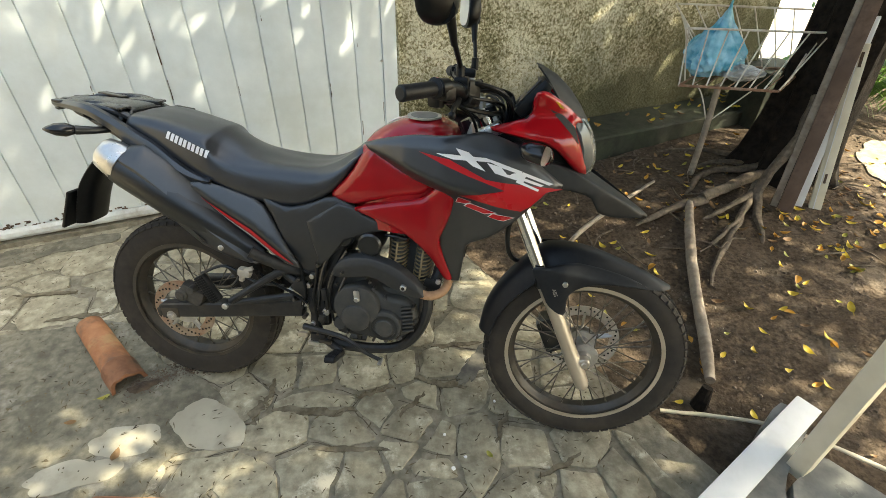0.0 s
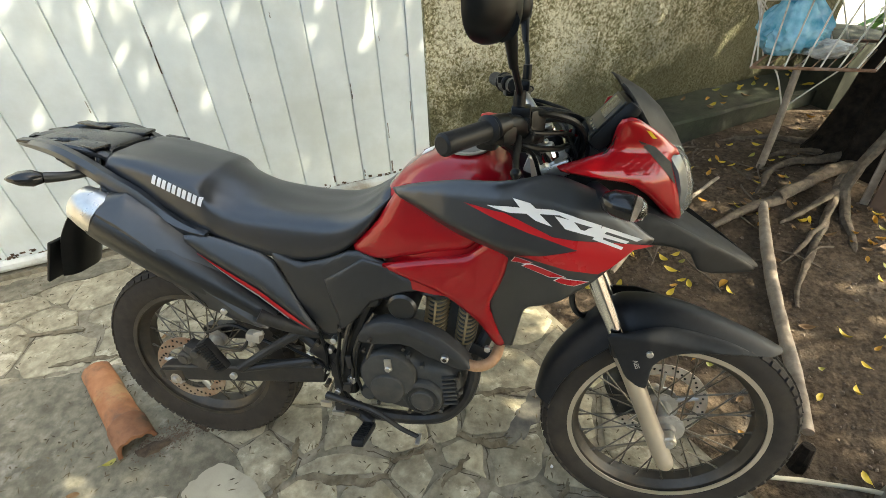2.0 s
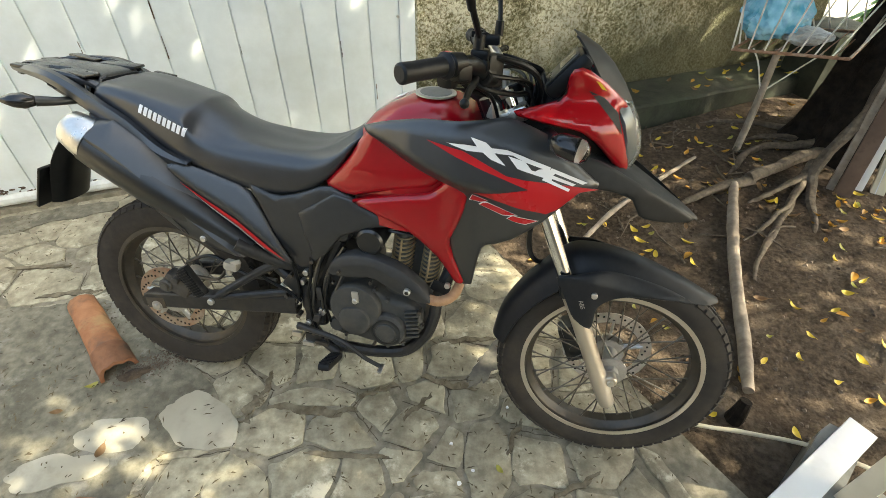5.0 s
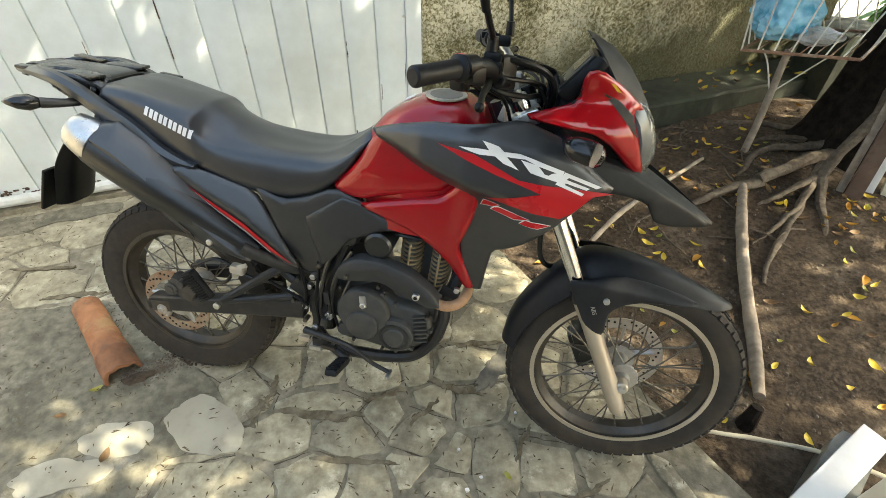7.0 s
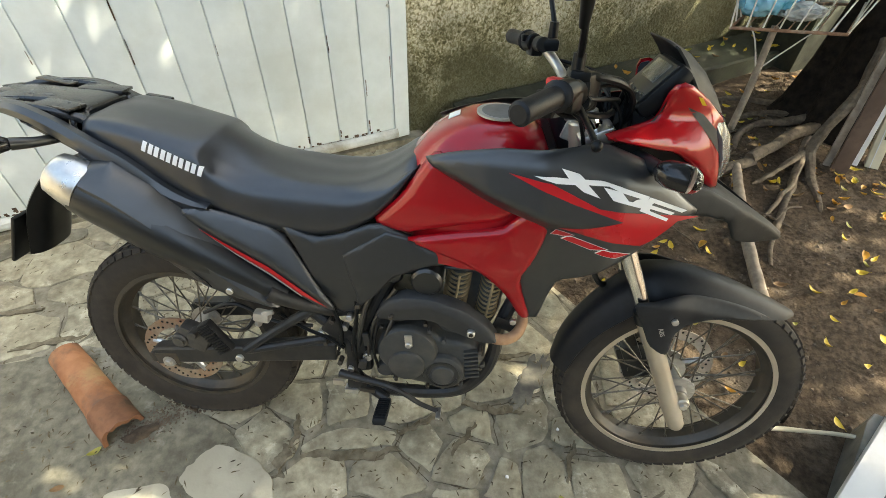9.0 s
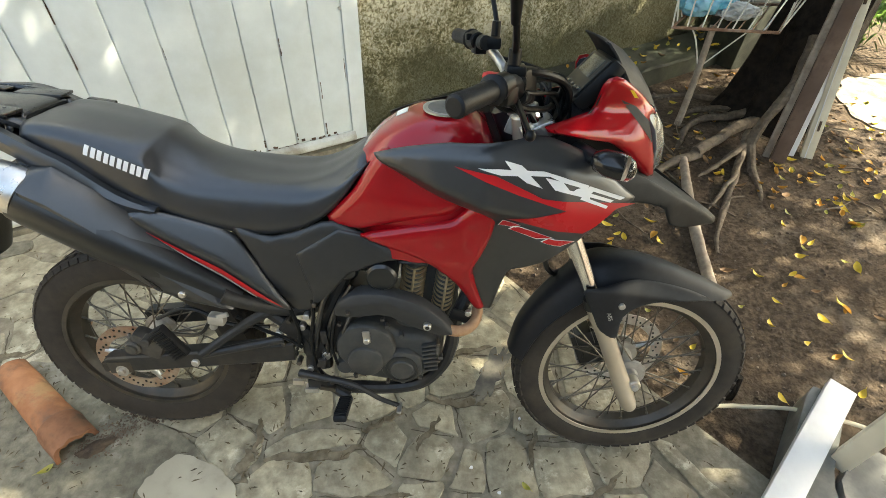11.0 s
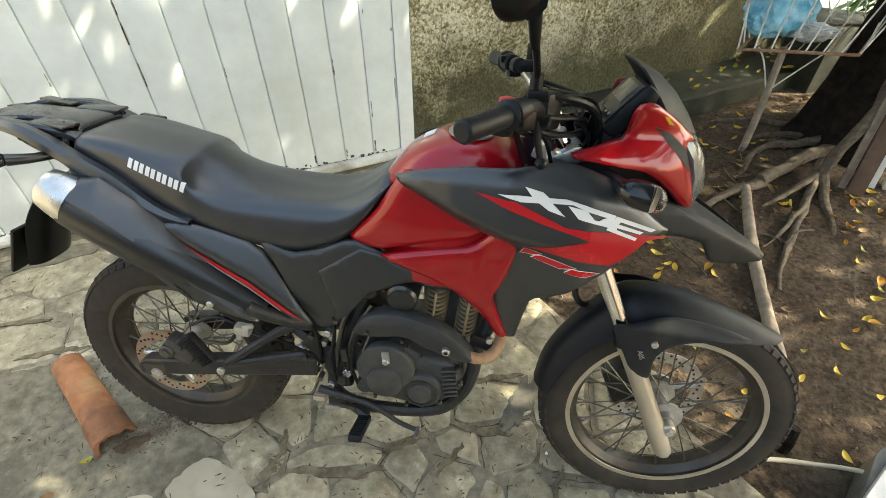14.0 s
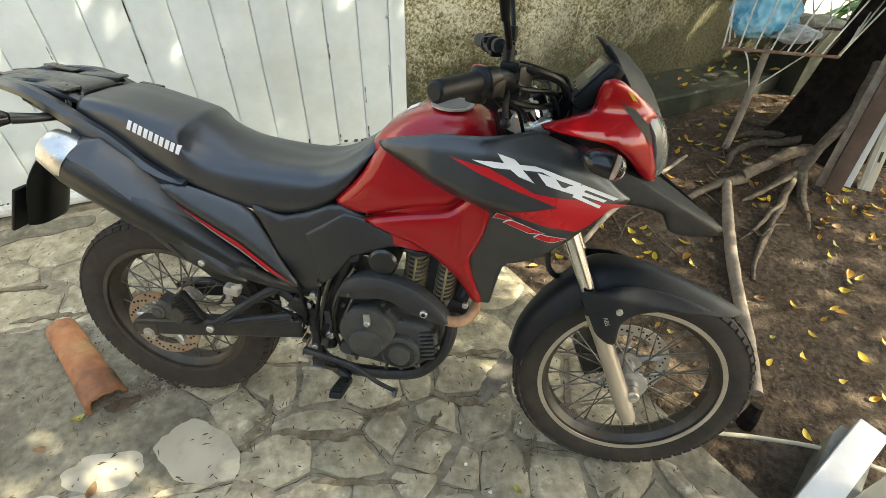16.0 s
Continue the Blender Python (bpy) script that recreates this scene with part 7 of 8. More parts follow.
box(bm, (0.724, 0.012, 0.9870), (0.026, 0.038, 0.0012), Matrix.Rotation(radians(-25), 4, "Y"), 0)
part("sticker", bm, WHITEINK, tank, "small white sticker")
shell("cowl_sticker", [(1.160, 1.083), (1.170, 1.080), (1.186, 1.064), (1.176, 1.066)], cowl_y, YELLOWINK, "small yellow mark on the cowl", 0.0006, 0, 0, 0.01, 0.001, 0)
# the three letters moulded on the fork guard
tx = bpy.data.curves.new("guard_letters", "FONT")
tx.body, tx.size, tx.extrude = "ABS", 0.015, 0.0004
tx.align_x = tx.align_y = "CENTER"
ob = new("guard_letters", tx)
dg = bpy.context.evaluated_depsgraph_get()
me = bpy.data.meshes.new_from_object(ob.evaluated_get(dg))
bpy.data.objects.remove(ob)
me.materials.append(SILVERINK)
ob = new("guard_letters", me)
ob.parent = fender
ob.matrix_local = pose(1.232, -0.1245, 0.556, 90, 0, 0) @ pose(0, 0, 0, 0, 0, -66)
tagged(ob, "small silver letters ABS")

# hoses, clips and small hardware round the swingarm pivot
for pts, r in ((((0.44, -0.118, 0.60), (0.47, -0.130, 0.54), (0.485, -0.135, 0.47), (0.47, -0.130, 0.40)), 0.0055),
               (((0.52, -0.120, 0.60), (0.525, -0.138, 0.53), (0.515, -0.142, 0.46), (0.52, -0.138, 0.38), (0.535, -0.135, 0.33)), 0.005),
               (((0.33, -0.115, 0.50), (0.39, -0.128, 0.475), (0.45, -0.135, 0.455), (0.49, -0.138, 0.43)), 0.0045),
               (((0.585, -0.125, 0.56), (0.572, -0.145, 0.50), (0.566, -0.147, 0.44), (0.575, -0.140, 0.38)), 0.004)):
    bm = bmesh.new()
    tube(bm, pts, r, 8, 6)
    part("frame_hose", bm, CONTROL, bike, "thin black rubber hose")
for x, y, z, r in ((0.462, -0.132, 0.505, 0.006), (0.530, -0.140, 0.565, 0.006), (0.44, -0.128, 0.43, 0.006), (0.475, -0.135, 0.375, 0.007), (0.555, -0.135, 0.31, 0.006), (0.515, -0.131, 0.315, 0.005), (0.395, -0.126, 0.500, 0.005), (0.585, -0.140, 0.415, 0.005), (0.62, -0.142, 0.345, 0.005), (0.70, -0.138, 0.325, 0.005), (0.775, -0.136, 0.345, 0.005), (0.828, -0.134, 0.40, 0.005), (0.825, -0.134, 0.455, 0.005)):
    bm = bmesh.new()
    cyl(bm, (x, y + 0.022, z), (x, y - 0.004, z), r, seg=8, chamfer=0.001)
    part("bolt", bm, RIM, bike)
bm = bmesh.new()
box(bm, (0.548, -0.142, 0.47), (0.016, 0.010, 0.040), Matrix.Rotation(radians(-8), 4, "Y"), 0.003)
part("hose_clip", bm, FRAMEPAINT, bike)
bm = bmesh.new()
box(bm, (0.535, -0.142, 0.385), (0.020, 0.010, 0.026), Matrix.Rotation(radians(12), 4, "Y"), 0.003)
part("hose_clip", bm, FRAMEPAINT, bike)
bm = bmesh.new()
box(bm, (0.470, -0.142, 0.315), (0.030, 0.010, 0.016), None, 0.002)
part("pedal_stop", bm, ALU, bike, "bare metal pedal stop")
bm = bmesh.new()
box(bm, (0.545, -0.146, 0.300), (0.040, 0.008, 0.012), Matrix.Rotation(radians(6), 4, "Y"), 0.002)
part("pedal_spring", bm, RIM, bike, "dull metal pedal return spring")

# ---- loose things in the yard ----
def build_basket():
    bk = thing("rubbish_basket", "white wire rubbish basket on a wooden pole", "basket")
    A, B = Vector((1.37, 2.95, 0.545)), Vector((1.83, 2.745, 0.592))
    nb = Vector((0.36, 0.40, 0))
    lo = [A, B, B + nb, A + nb]
    hi = [Vector((1.355, 3.00, 0.85)), Vector((2.10, 2.92, 0.86)), Vector((2.36, 3.52, 0.86)), Vector((1.50, 3.62, 0.86))]
    for name, q, mat, rad in (("floor_frame", lo, RUSTWIRE, 0.008), ("rim", hi, WIRE, 0.006)):
        bm = bmesh.new()
        for a, b in zip(q, q[1:] + q[:1]):
            tube(bm, [a, b], rad, 8)
        part(name, bm, mat, bk)
    for i in range(4):
        a0, a1, b0, b1 = lo[i], lo[(i + 1) % 4], hi[i], hi[(i + 1) % 4]
        n = 7 if i % 2 == 0 else 6
        for k in range(n):
            t = k / n
            bm = bmesh.new()
            tube(bm, [a0.lerp(a1, t), b0.lerp(b1, t)], 0.0042, 6)
            part("wire", bm, WIRE, bk)
    for k in range(1, 8):
        bm = bmesh.new()
        tube(bm, [lo[0].lerp(lo[1], k / 8), lo[3].lerp(lo[2], k / 8)], 0.0035, 6)
        part("floor_wire", bm, RUSTWIRE, bk)
    bm = bmesh.new()
    tube(bm, [(1.604, 2.919, -0.1), (1.606, 2.925, 0.2), (1.61, 2.96, 0.55)], [0.021, 0.019, 0.018], 10, 4)
    part("pole", bm, WOODGREY, bk, "straight pale wooden pole")
    for pts in (((1.61, 2.94, 0.33), (1.72, 2.93, 0.45), (1.80, 2.9, 0.56)), ((1.60, 2.94, 0.33), (1.53, 2.95, 0.48), (1.48, 2.96, 0.55))):
        bm = bmesh.new()
        tube(bm, pts, 0.004, 6, 5)
        part("brace_wire", bm, WIRE, bk)


def build_bag():
    """A knotted thin bag with a crumpled skin."""
    film = bpy.data.materials.new("blue_film")
    film.use_nodes = True
    N, K = film.node_tree.nodes, film.node_tree.links
    b = N["Principled BSDF"]
    tc, nz, rmp = N.new("ShaderNodeTexCoord"), N.new("ShaderNodeTexNoise"), N.new("ShaderNodeValToRGB")
    nz.inputs["Scale"].default_value, nz.inputs["Detail"].default_value = 14, 6
    K.new(tc.outputs["Object"], nz.inputs["Vector"])
    rmp.color_ramp.elements[0].position, rmp.color_ramp.elements[0].color = 0.35, (0.08, 0.36, 0.55, 1)
    rmp.color_ramp.elements[1].position, rmp.color_ramp.elements[1].color = 0.65, (0.36, 0.70, 0.86, 1)
    K.new(nz.outputs["Fac"], rmp.inputs["Fac"])
    K.new(rmp.outputs["Color"], b.inputs["Base Color"])
    b.inputs["Roughness"].default_value = 0.18
    b.inputs["Subsurface Weight"].default_value = 0.15
    white = surf("grey_film", (0.42, 0.44, 0.45), (0.60, 0.62, 0.62), 20, (0.25, 0.4), bump=0.3, stain=(0.2, 0.17, 0.13), sscale=9)

    def blob(c, s, seed, neck=0.0):
        bm = bmesh.new()
        bmesh.ops.create_icosphere(bm, subdivisions=5, radius=1)
        for v in bm.verts:
            p = v.co.copy()
            f = 1.08 + 0.22 * noise.noise(p * 1.6 + Vector((seed, 0, 0))) - 0.30 * abs(noise.noise(Vector((p.x * 2.6, p.y * 2.6, p.z * 1.5)) + Vector((0, seed, 0)))) - 0.16 * abs(noise.noise(Vector((p.x * 6, p.y * 6, p.z * 3.4)) + Vector((seed, 2, 0)))) - 0.06 * abs(noise.noise(p * 15))
            q = p * f
            if neck and q.z > 0.35:
                k = (q.z - 0.35)
                sh = max(0.12, 1 - k * 1.5)
                q = Vector((q.x * sh, q.y * sh, q.z + k * neck))
            v.co = Vector((q.x * s[0], q.y * s[1], q.z * s[2])) + Vector(c)
        return bm
    bag = tagged(finish("rubbish_bag", blob((1.585, 3.08, 0.68), (0.185, 0.13, 0.115), 3.1, 2.4), film, angle=60), "knotted translucent blue plastic rubbish bag in the basket", "bag")
    bag2 = tagged(finish("rubbish_bag", blob((1.74, 3.0, 0.612), (0.12, 0.075, 0.042), 8.2), white, angle=60), "crumpled pale plastic bag beside the blue one", "bag")


def board(name, a, b, width, thick, mat, label, face, category="board"):
    """A straight plank from a to b whose broad side looks along face."""
    a, b, f = Vector(a), Vector(b), Vector(face).normalized()
    d = (b - a).normalized()
    s = d.cross(f).normalized()
    f = s.cross(d)
    m = Matrix((s, f, d)).transposed().to_4x4()
    bm = bmesh.new()
    box(bm, (0, 0, 0), (width, thick, (b - a).length), None, 0.004)
    bmesh.ops.transform(bm, matrix=Matrix.Translation((a + b) / 2) @ m, verts=bm.verts)
    return tagged(finish(name, bm, mat), label, category, "boards leaning on the tree")


def build_boards():
    board("wooden_board", (1.985, 2.475, -0.10), (2.13, 2.80, 1.33), 0.075, 0.022, PLANK, "weathered brown wooden board leaning on the tree trunk", (-0.5, -0.85, 0.2))
    board("wooden_board", (2.085, 2.53, -0.08), (2.17, 2.77, 0.98), 0.055, 0.03, WHITEPAINT, "narrow white painted board leaning on the tree trunk", (-0.5, -0.85, 0.2))
    cream = board("wooden_board", (2.178, 2.492, -0.09), (2.155, 2.735, 0.855), 0.062, 0.045, CREAM, "cream painted board with a slotted end leaning on the trunk", (-0.5, -0.85, 0.2))
    board("wooden_board", (1.95, 2.53, -0.10), (2.09, 2.83, 1.33), 0.035, 0.02, WOODGREY, "grey split old board leaning on the tree trunk", (-0.5, -0.85, 0.2))


    a, b, f = Vector((2.178, 2.492, -0.09)), Vector((2.155, 2.735, 0.855)), Vector((-0.5, -0.85, 0.2)).normalized()
    d = (b - a).normalized()
    sd = d.cross(f).normalized()
    f = sd.cross(d)
    m = Matrix((sd, f, d)).transposed().to_4x4()
    for t, w, h in ((0.92, 0.014, 0.075), (0.27, 0.012, 0.055)):
        bm = bmesh.new()
        box(bm, a.lerp(b, t) + f * 0.0225 + sd * 0.008, (w, 0.003, h), m, 0)
        part("slot", bm, CHIP, cream, "dark slot with a rusty latch plate")
    bm = bmesh.new()
    box(bm, (a + b) / 2 + f * 0.0232 - sd * 0.008, (0.004, 0.004, (b - a).length * 0.96), m, 0)
    part("bead", bm, WHITEPAINT, cream)


def build_post_corner():
    bm = bmesh.new()
    box(bm, (1.18, 0.886, 0.60), (0.056, 0.056, 1.25), pose(0, 0, 0, 0, 0, 28), 0.003)
    tagged(finish("post", bm, CREAM), "cream painted square post standing on slate", "post")
    # hollow white bar lying on the slate
    a, b = Vector((1.325, 1.108, 0)), Vector((0.55, 0.53, 0))
    d = (b - a).normalized()
    bm = bmesh.new()
    box(bm, (a + b) / 2 + Vector((0, 0, 0.018)), ((b - a).length, 0.084, 0.034), d.to_track_quat("X", "Z").to_matrix().to_4x4(), 0.003)
    tagged(finish("white_bar", bm, WHITEPAINT), "flat white metal bar lying on dark slate", "bar")
    for i, (poly, z) in enumerate(((((0.90, 0.80), (1.24, 1.14), (1.34, 1.08), (1.10, 0.83), (1.02, 0.60), (0.90, 0.45)), 0.0), (((1.11, 0.815), (1.275, 0.93), (1.42, 0.77), (1.30, 0.55), (1.06, 0.50)), 0.002))):
        bm = bmesh.new()
        poly = chaikin(list(poly), 1, 0.1)
        loft(bm, [[(x, y, zz) for x, y in poly] for zz in (-0.14 if i == 0 else -0.05, z - 0.003, z)])
        tagged(finish("slate_slab", bm, SLATE, smooth=False), "dark wet-looking slate slab with pale stains", "slab", "slate slabs")


def build_sticks():
    def stick(name, pts, rad, mat, label, cat="stick"):
        bm = bmesh.new()
        tube(bm, pts, rad, 10, 5)
        for v in bm.verts:
            v.co += Vector((noise.noise(v.co * 25), noise.noise(v.co * 25 + Vector((3, 1, 0))), 0)) * 0.005
        return tagged(finish(name, bm, mat, angle=50), label, cat)
    stick("branch", [(1.44, 2.52, 0.0), (1.34, 2.2, -0.05), (1.25, 1.88, -0.08), (1.17, 1.55, -0.10), (1.09, 1.30, -0.09)], [0.022, 0.027, 0.026, 0.028, 0.020], WOODGREY, "thick grey weathered branch lying on the earth", "branch")
    stick("stick", [(0.60, 2.08, -0.07), (0.80, 2.32, -0.05), (1.05, 2.56, -0.04), (1.33, 2.81, -0.02)], [0.012, 0.013, 0.012, 0.009], WOODGREY, "thin pale stick lying on the earth")
    stick("thin_rod", [(0.83, 1.14, -0.07), (1.168, 1.085, -0.055), (1.371, 0.995, -0.05), (1.56, 0.89, -0.06)], [0.0075] * 4, CREAM, "thin pale plastic pipe lying on the earth", "pipe")
    bm = bmesh.new()
    tube(bm, [(1.0, 1.19, -0.14), (1.01, 1.195, -0.08), (1.02, 1.21, -0.02)], [0.035, 0.028, 0.02], 9, 3)
    tagged(finish("root_stump", bm, BARK), "small dark broken root stub in the earth", "stump")
    r = random.Random(5)
    for i in range(46):
        x, y = r.uniform(0.8, 2.6), r.uniform(1.9, 3.2)
        a, l = r.uniform(0, 6.28), r.uniform(0.1, 0.28)
        z = earth_z(x, y) + 0.012
        stick("twig", [(x, y, z), (x + l * 0.5 * math.cos(a), y + l * 0.5 * math.sin(a), z + 0.012), (x + l * math.cos(a + 0.2), y + l * math.sin(a + 0.2), z)], [0.005, 0.004, 0.002], ROOT, "thin dry twig on the earth", "twig")


def build_clay_pipe():
    """Half-round roof tile: a barrel and a wider collar, one end broken."""
    tile = thing("clay_tile", "weathered orange terracotta barrel tile lying on the paving", "tile")
    a, b = Vector((-1.465, 1.445, -0.008)), Vector((-1.150, 1.155, -0.014))
    d = (b - a).normalized()
    s = d.cross(Vector((0, 0, 1))).normalized()
    up = s.cross(d)
    L = (b - a).length
    dark = surf("stained_terracotta", (0.17, 0.075, 0.040), (0.30, 0.135, 0.070), 18, (0.8, 0.95), bump=0.6, bscale=80, stain=(0.075, 0.052, 0.036), sscale=9, samount=0.9, bdist=0.003)
    for name, t0, t1, mat, text in (("barrel", 0.0, 0.72, CLAY, ""), ("collar", 0.72, 1.0, dark, "darker soil-stained collar with a broken edge")):
        bm = bmesh.new()
        rings = []
        n = 26
        for i in range(17):
            t = t0 + (t1 - t0) * i / 16
            q = 0.050 + 0.008 * t + lerp(t, [0.715, 0.735], [0, 0.005])
            outer, inner = [], []
            for k in range(n):
                ang = radians(-6) + (math.pi + 2 * radians(6)) * k / (n - 1)
                ray = math.cos(ang) * s + math.sin(ang) * up * 0.92
                e = L * t + (0.018 * noise.noise((k * 0.22, 0, 0)) - 0.005 * abs(noise.noise((k * 0.9, 4, 0))) if t == 1.0 else 0)
                wob = 0.0022 * noise.noise((k * 0.4, t * 9, 2))
                outer.append(a + d * e + (q + wob) * ray)
                inner.append(a + d * e + (q - 0.013) * ray)
            rings.append(outer + inner[::-1])
        loft(bm, rings)
        part(name, bm, mat, tile, text, angle=50)


def build_tile_piece():
    """A shorter piece of the same kind of tile."""
    bm = bmesh.new()
    rings = []
    for i in range(9):
        x = -1.03 + 0.20 * i / 8
        ring = [(x, 0.690 + 0.052 * math.cos(a), -0.016 + 0.050 * math.sin(a) + 0.002 * noise.noise((x * 20, a * 3, 0))) for a in np.linspace(0, math.pi, 17)]
        rings.append(ring + [(x, 0.690 + 0.040 * math.cos(a), -0.016 + 0.038 * math.sin(a)) for a in np.linspace(math.pi, 0, 17)])
    loft(bm, rings)
    tagged(finish("clay_tile", bm, CLAY, angle=50), "short piece of orange terracotta tile on the paving", "tile")


def build_chips():
    """Flakes of white paint and lime on the stones."""
    r = random.Random(61)
    for x, y in ((0.05, 0.86), (0.09, 0.90), (0.02, 0.98), (0.20, 1.12)):
        bm = bmesh.new()
        q = r.uniform(0.005, 0.011)
        loft(bm, [[(x + q * k * math.cos(a) * r.uniform(0.7, 1.2), y + q * k * math.sin(a) * r.uniform(0.6, 1.1), z) for a in np.linspace(0, 2 * math.pi, 7, endpoint=False)] for k, z in ((1.0, -0.013), (0.8, -0.008))])
        tagged(finish("paint_flake", bm, WHITEINK, smooth=False), "small white flake of paint on the paving", "flake", "white flakes on the paving")


build_tile_piece()
build_chips()
build_basket()
build_bag()
build_boards()
build_post_corner()
build_sticks()
build_clay_pipe()

# ---- leaves, litter, far things ----
LEAFMATS = [surf("leaf_yellow", (0.60, 0.42, 0.03), (0.70, 0.54, 0.08), 30, (0.4, 0.55), bump=0.1, stain=(0.35, 0.20, 0.03), sscale=25, samount=0.5),
            surf("leaf_lime", (0.26, 0.26, 0.04), (0.38, 0.35, 0.07), 30, (0.4, 0.55), bump=0.1, stain=(0.25, 0.16, 0.03), sscale=25, samount=0.5),
            surf("leaf_orange", (0.50, 0.24, 0.025), (0.58, 0.32, 0.05), 30, (0.45, 0.6), bump=0.1, stain=(0.2, 0.09, 0.02), sscale=25, samount=0.6),
            surf("leaf_brown", (0.17, 0.095, 0.04), (0.26, 0.16, 0.08), 30, (0.6, 0.8), bump=0.1)]


def leaf_mesh(l, w, curl, fold, mat):
    bm = bmesh.new()
    cols = []
    n = 8
    for i in range(n + 1):
        t = i / n
        ww = w * (math.sin(math.pi * t ** 0.85) ** 0.8) * 0.5
        z = curl * (t - 0.5) ** 2 * l * 4
        cols.append([bm.verts.new((l * (t - 0.5), -ww, z + fold * ww)), bm.verts.new((l * (t - 0.5), 0, z)), bm.verts.new((l * (t - 0.5), ww, z + fold * ww))])
    for a, b in zip(cols, cols[1:]):
        for k in range(2):
            bm.faces.new((a[k], b[k], b[k + 1], a[k + 1]))
    stem = [bm.verts.new((l * 0.5 + d, s, curl * l)) for d, s in ((0, -0.0008), (0.012, -0.0006), (0.012, 0.0006), (0, 0.0008))]
    bm.faces.new(stem)
    bmesh.ops.remove_doubles(bm, verts=bm.verts, dist=0.0002)
    me = bpy.data.meshes.new("fallen_leaf")
    bm.to_mesh(me)
    bm.free()
    for p in me.polygons:
        p.use_smooth = True
    me.materials.append(mat)
    return me


def scatter_leaves():
    r = random.Random(17)
    kinds = []
    for m, name in ((0, "yellow"), (0, "yellow"), (1, "yellow-green"), (2, "orange"), (2, "orange"), (0, "yellow")):
        kinds.append((leaf_mesh(r.uniform(0.050, 0.066), r.uniform(0.022, 0.032), r.uniform(0.08, 0.34), r.uniform(0.3, 1.1), LEAFMATS[m]), name))
    kinds.append((leaf_mesh(0.06, 0.026, 0.25, 0.8, LEAFMATS[3]), "brown"))

    def put(x, y, z, kind=None):
        me, name = kinds[kind] if kind is not None else r.choice(kinds)
        ob = new("fallen_leaf", me)
        ob.matrix_world = pose(x, y, z + 0.006, r.uniform(-22, 22), r.uniform(-22, 22), r.uniform(0, 360)) @ Matrix.Scale(r.uniform(0.6, 1.05), 4)
        tagged(ob, f"dry curled {name} leaf fallen on the ground", "leaf", "fallen leaves")
    made = 0
    while made < 230:
        x, y = r.uniform(0.3, 3.0), r.uniform(0.9, 3.5)
        sd = (Vector((x, y, 0)) - EDGE_A).dot(ENRM)
        wl = (Vector((x, y, 0)) - WALL_A).dot(WNRM)
        if sd < 0.12 or wl < 0.42 or (x < 1.45 and y < 1.12) or math.hypot(x - 2.25, y - 3.0) < 0.28:
            continue
        put(x, y, earth_z(x, y))
        made += 1
    for _ in range(34):
        x, y = r.gauss(2.12, 0.2), r.gauss(2.25, 0.16)
        put(x, y, earth_z(x, y))
    for _ in range(70):
        x, y = r.uniform(1.0, 2.6), r.uniform(2.2, 3.1)
        if (Vector((x, y, 0)) - WALL_A).dot(WNRM) > 0.42:
            put(x, y, earth_z(x, y) - 0.002, r.choice((6, 6, 3)))
    m = frame_matrix(WALL_A, WDIR)
    for _ in range(30):
        p = m @ Vector((r.uniform(1.2, 3.0), -r.uniform(0.05, 0.3), 0.135))
        put(p.x, p.y, p.z)
    for x, y, k in ((0.17, 0.905, 2), (-1.21, 1.09, 2), (-1.27, 0.99, 6), (-1.05, 0.87, 6), (-1.28, 1.62, 6)):
        put(x, y, -0.014, k)


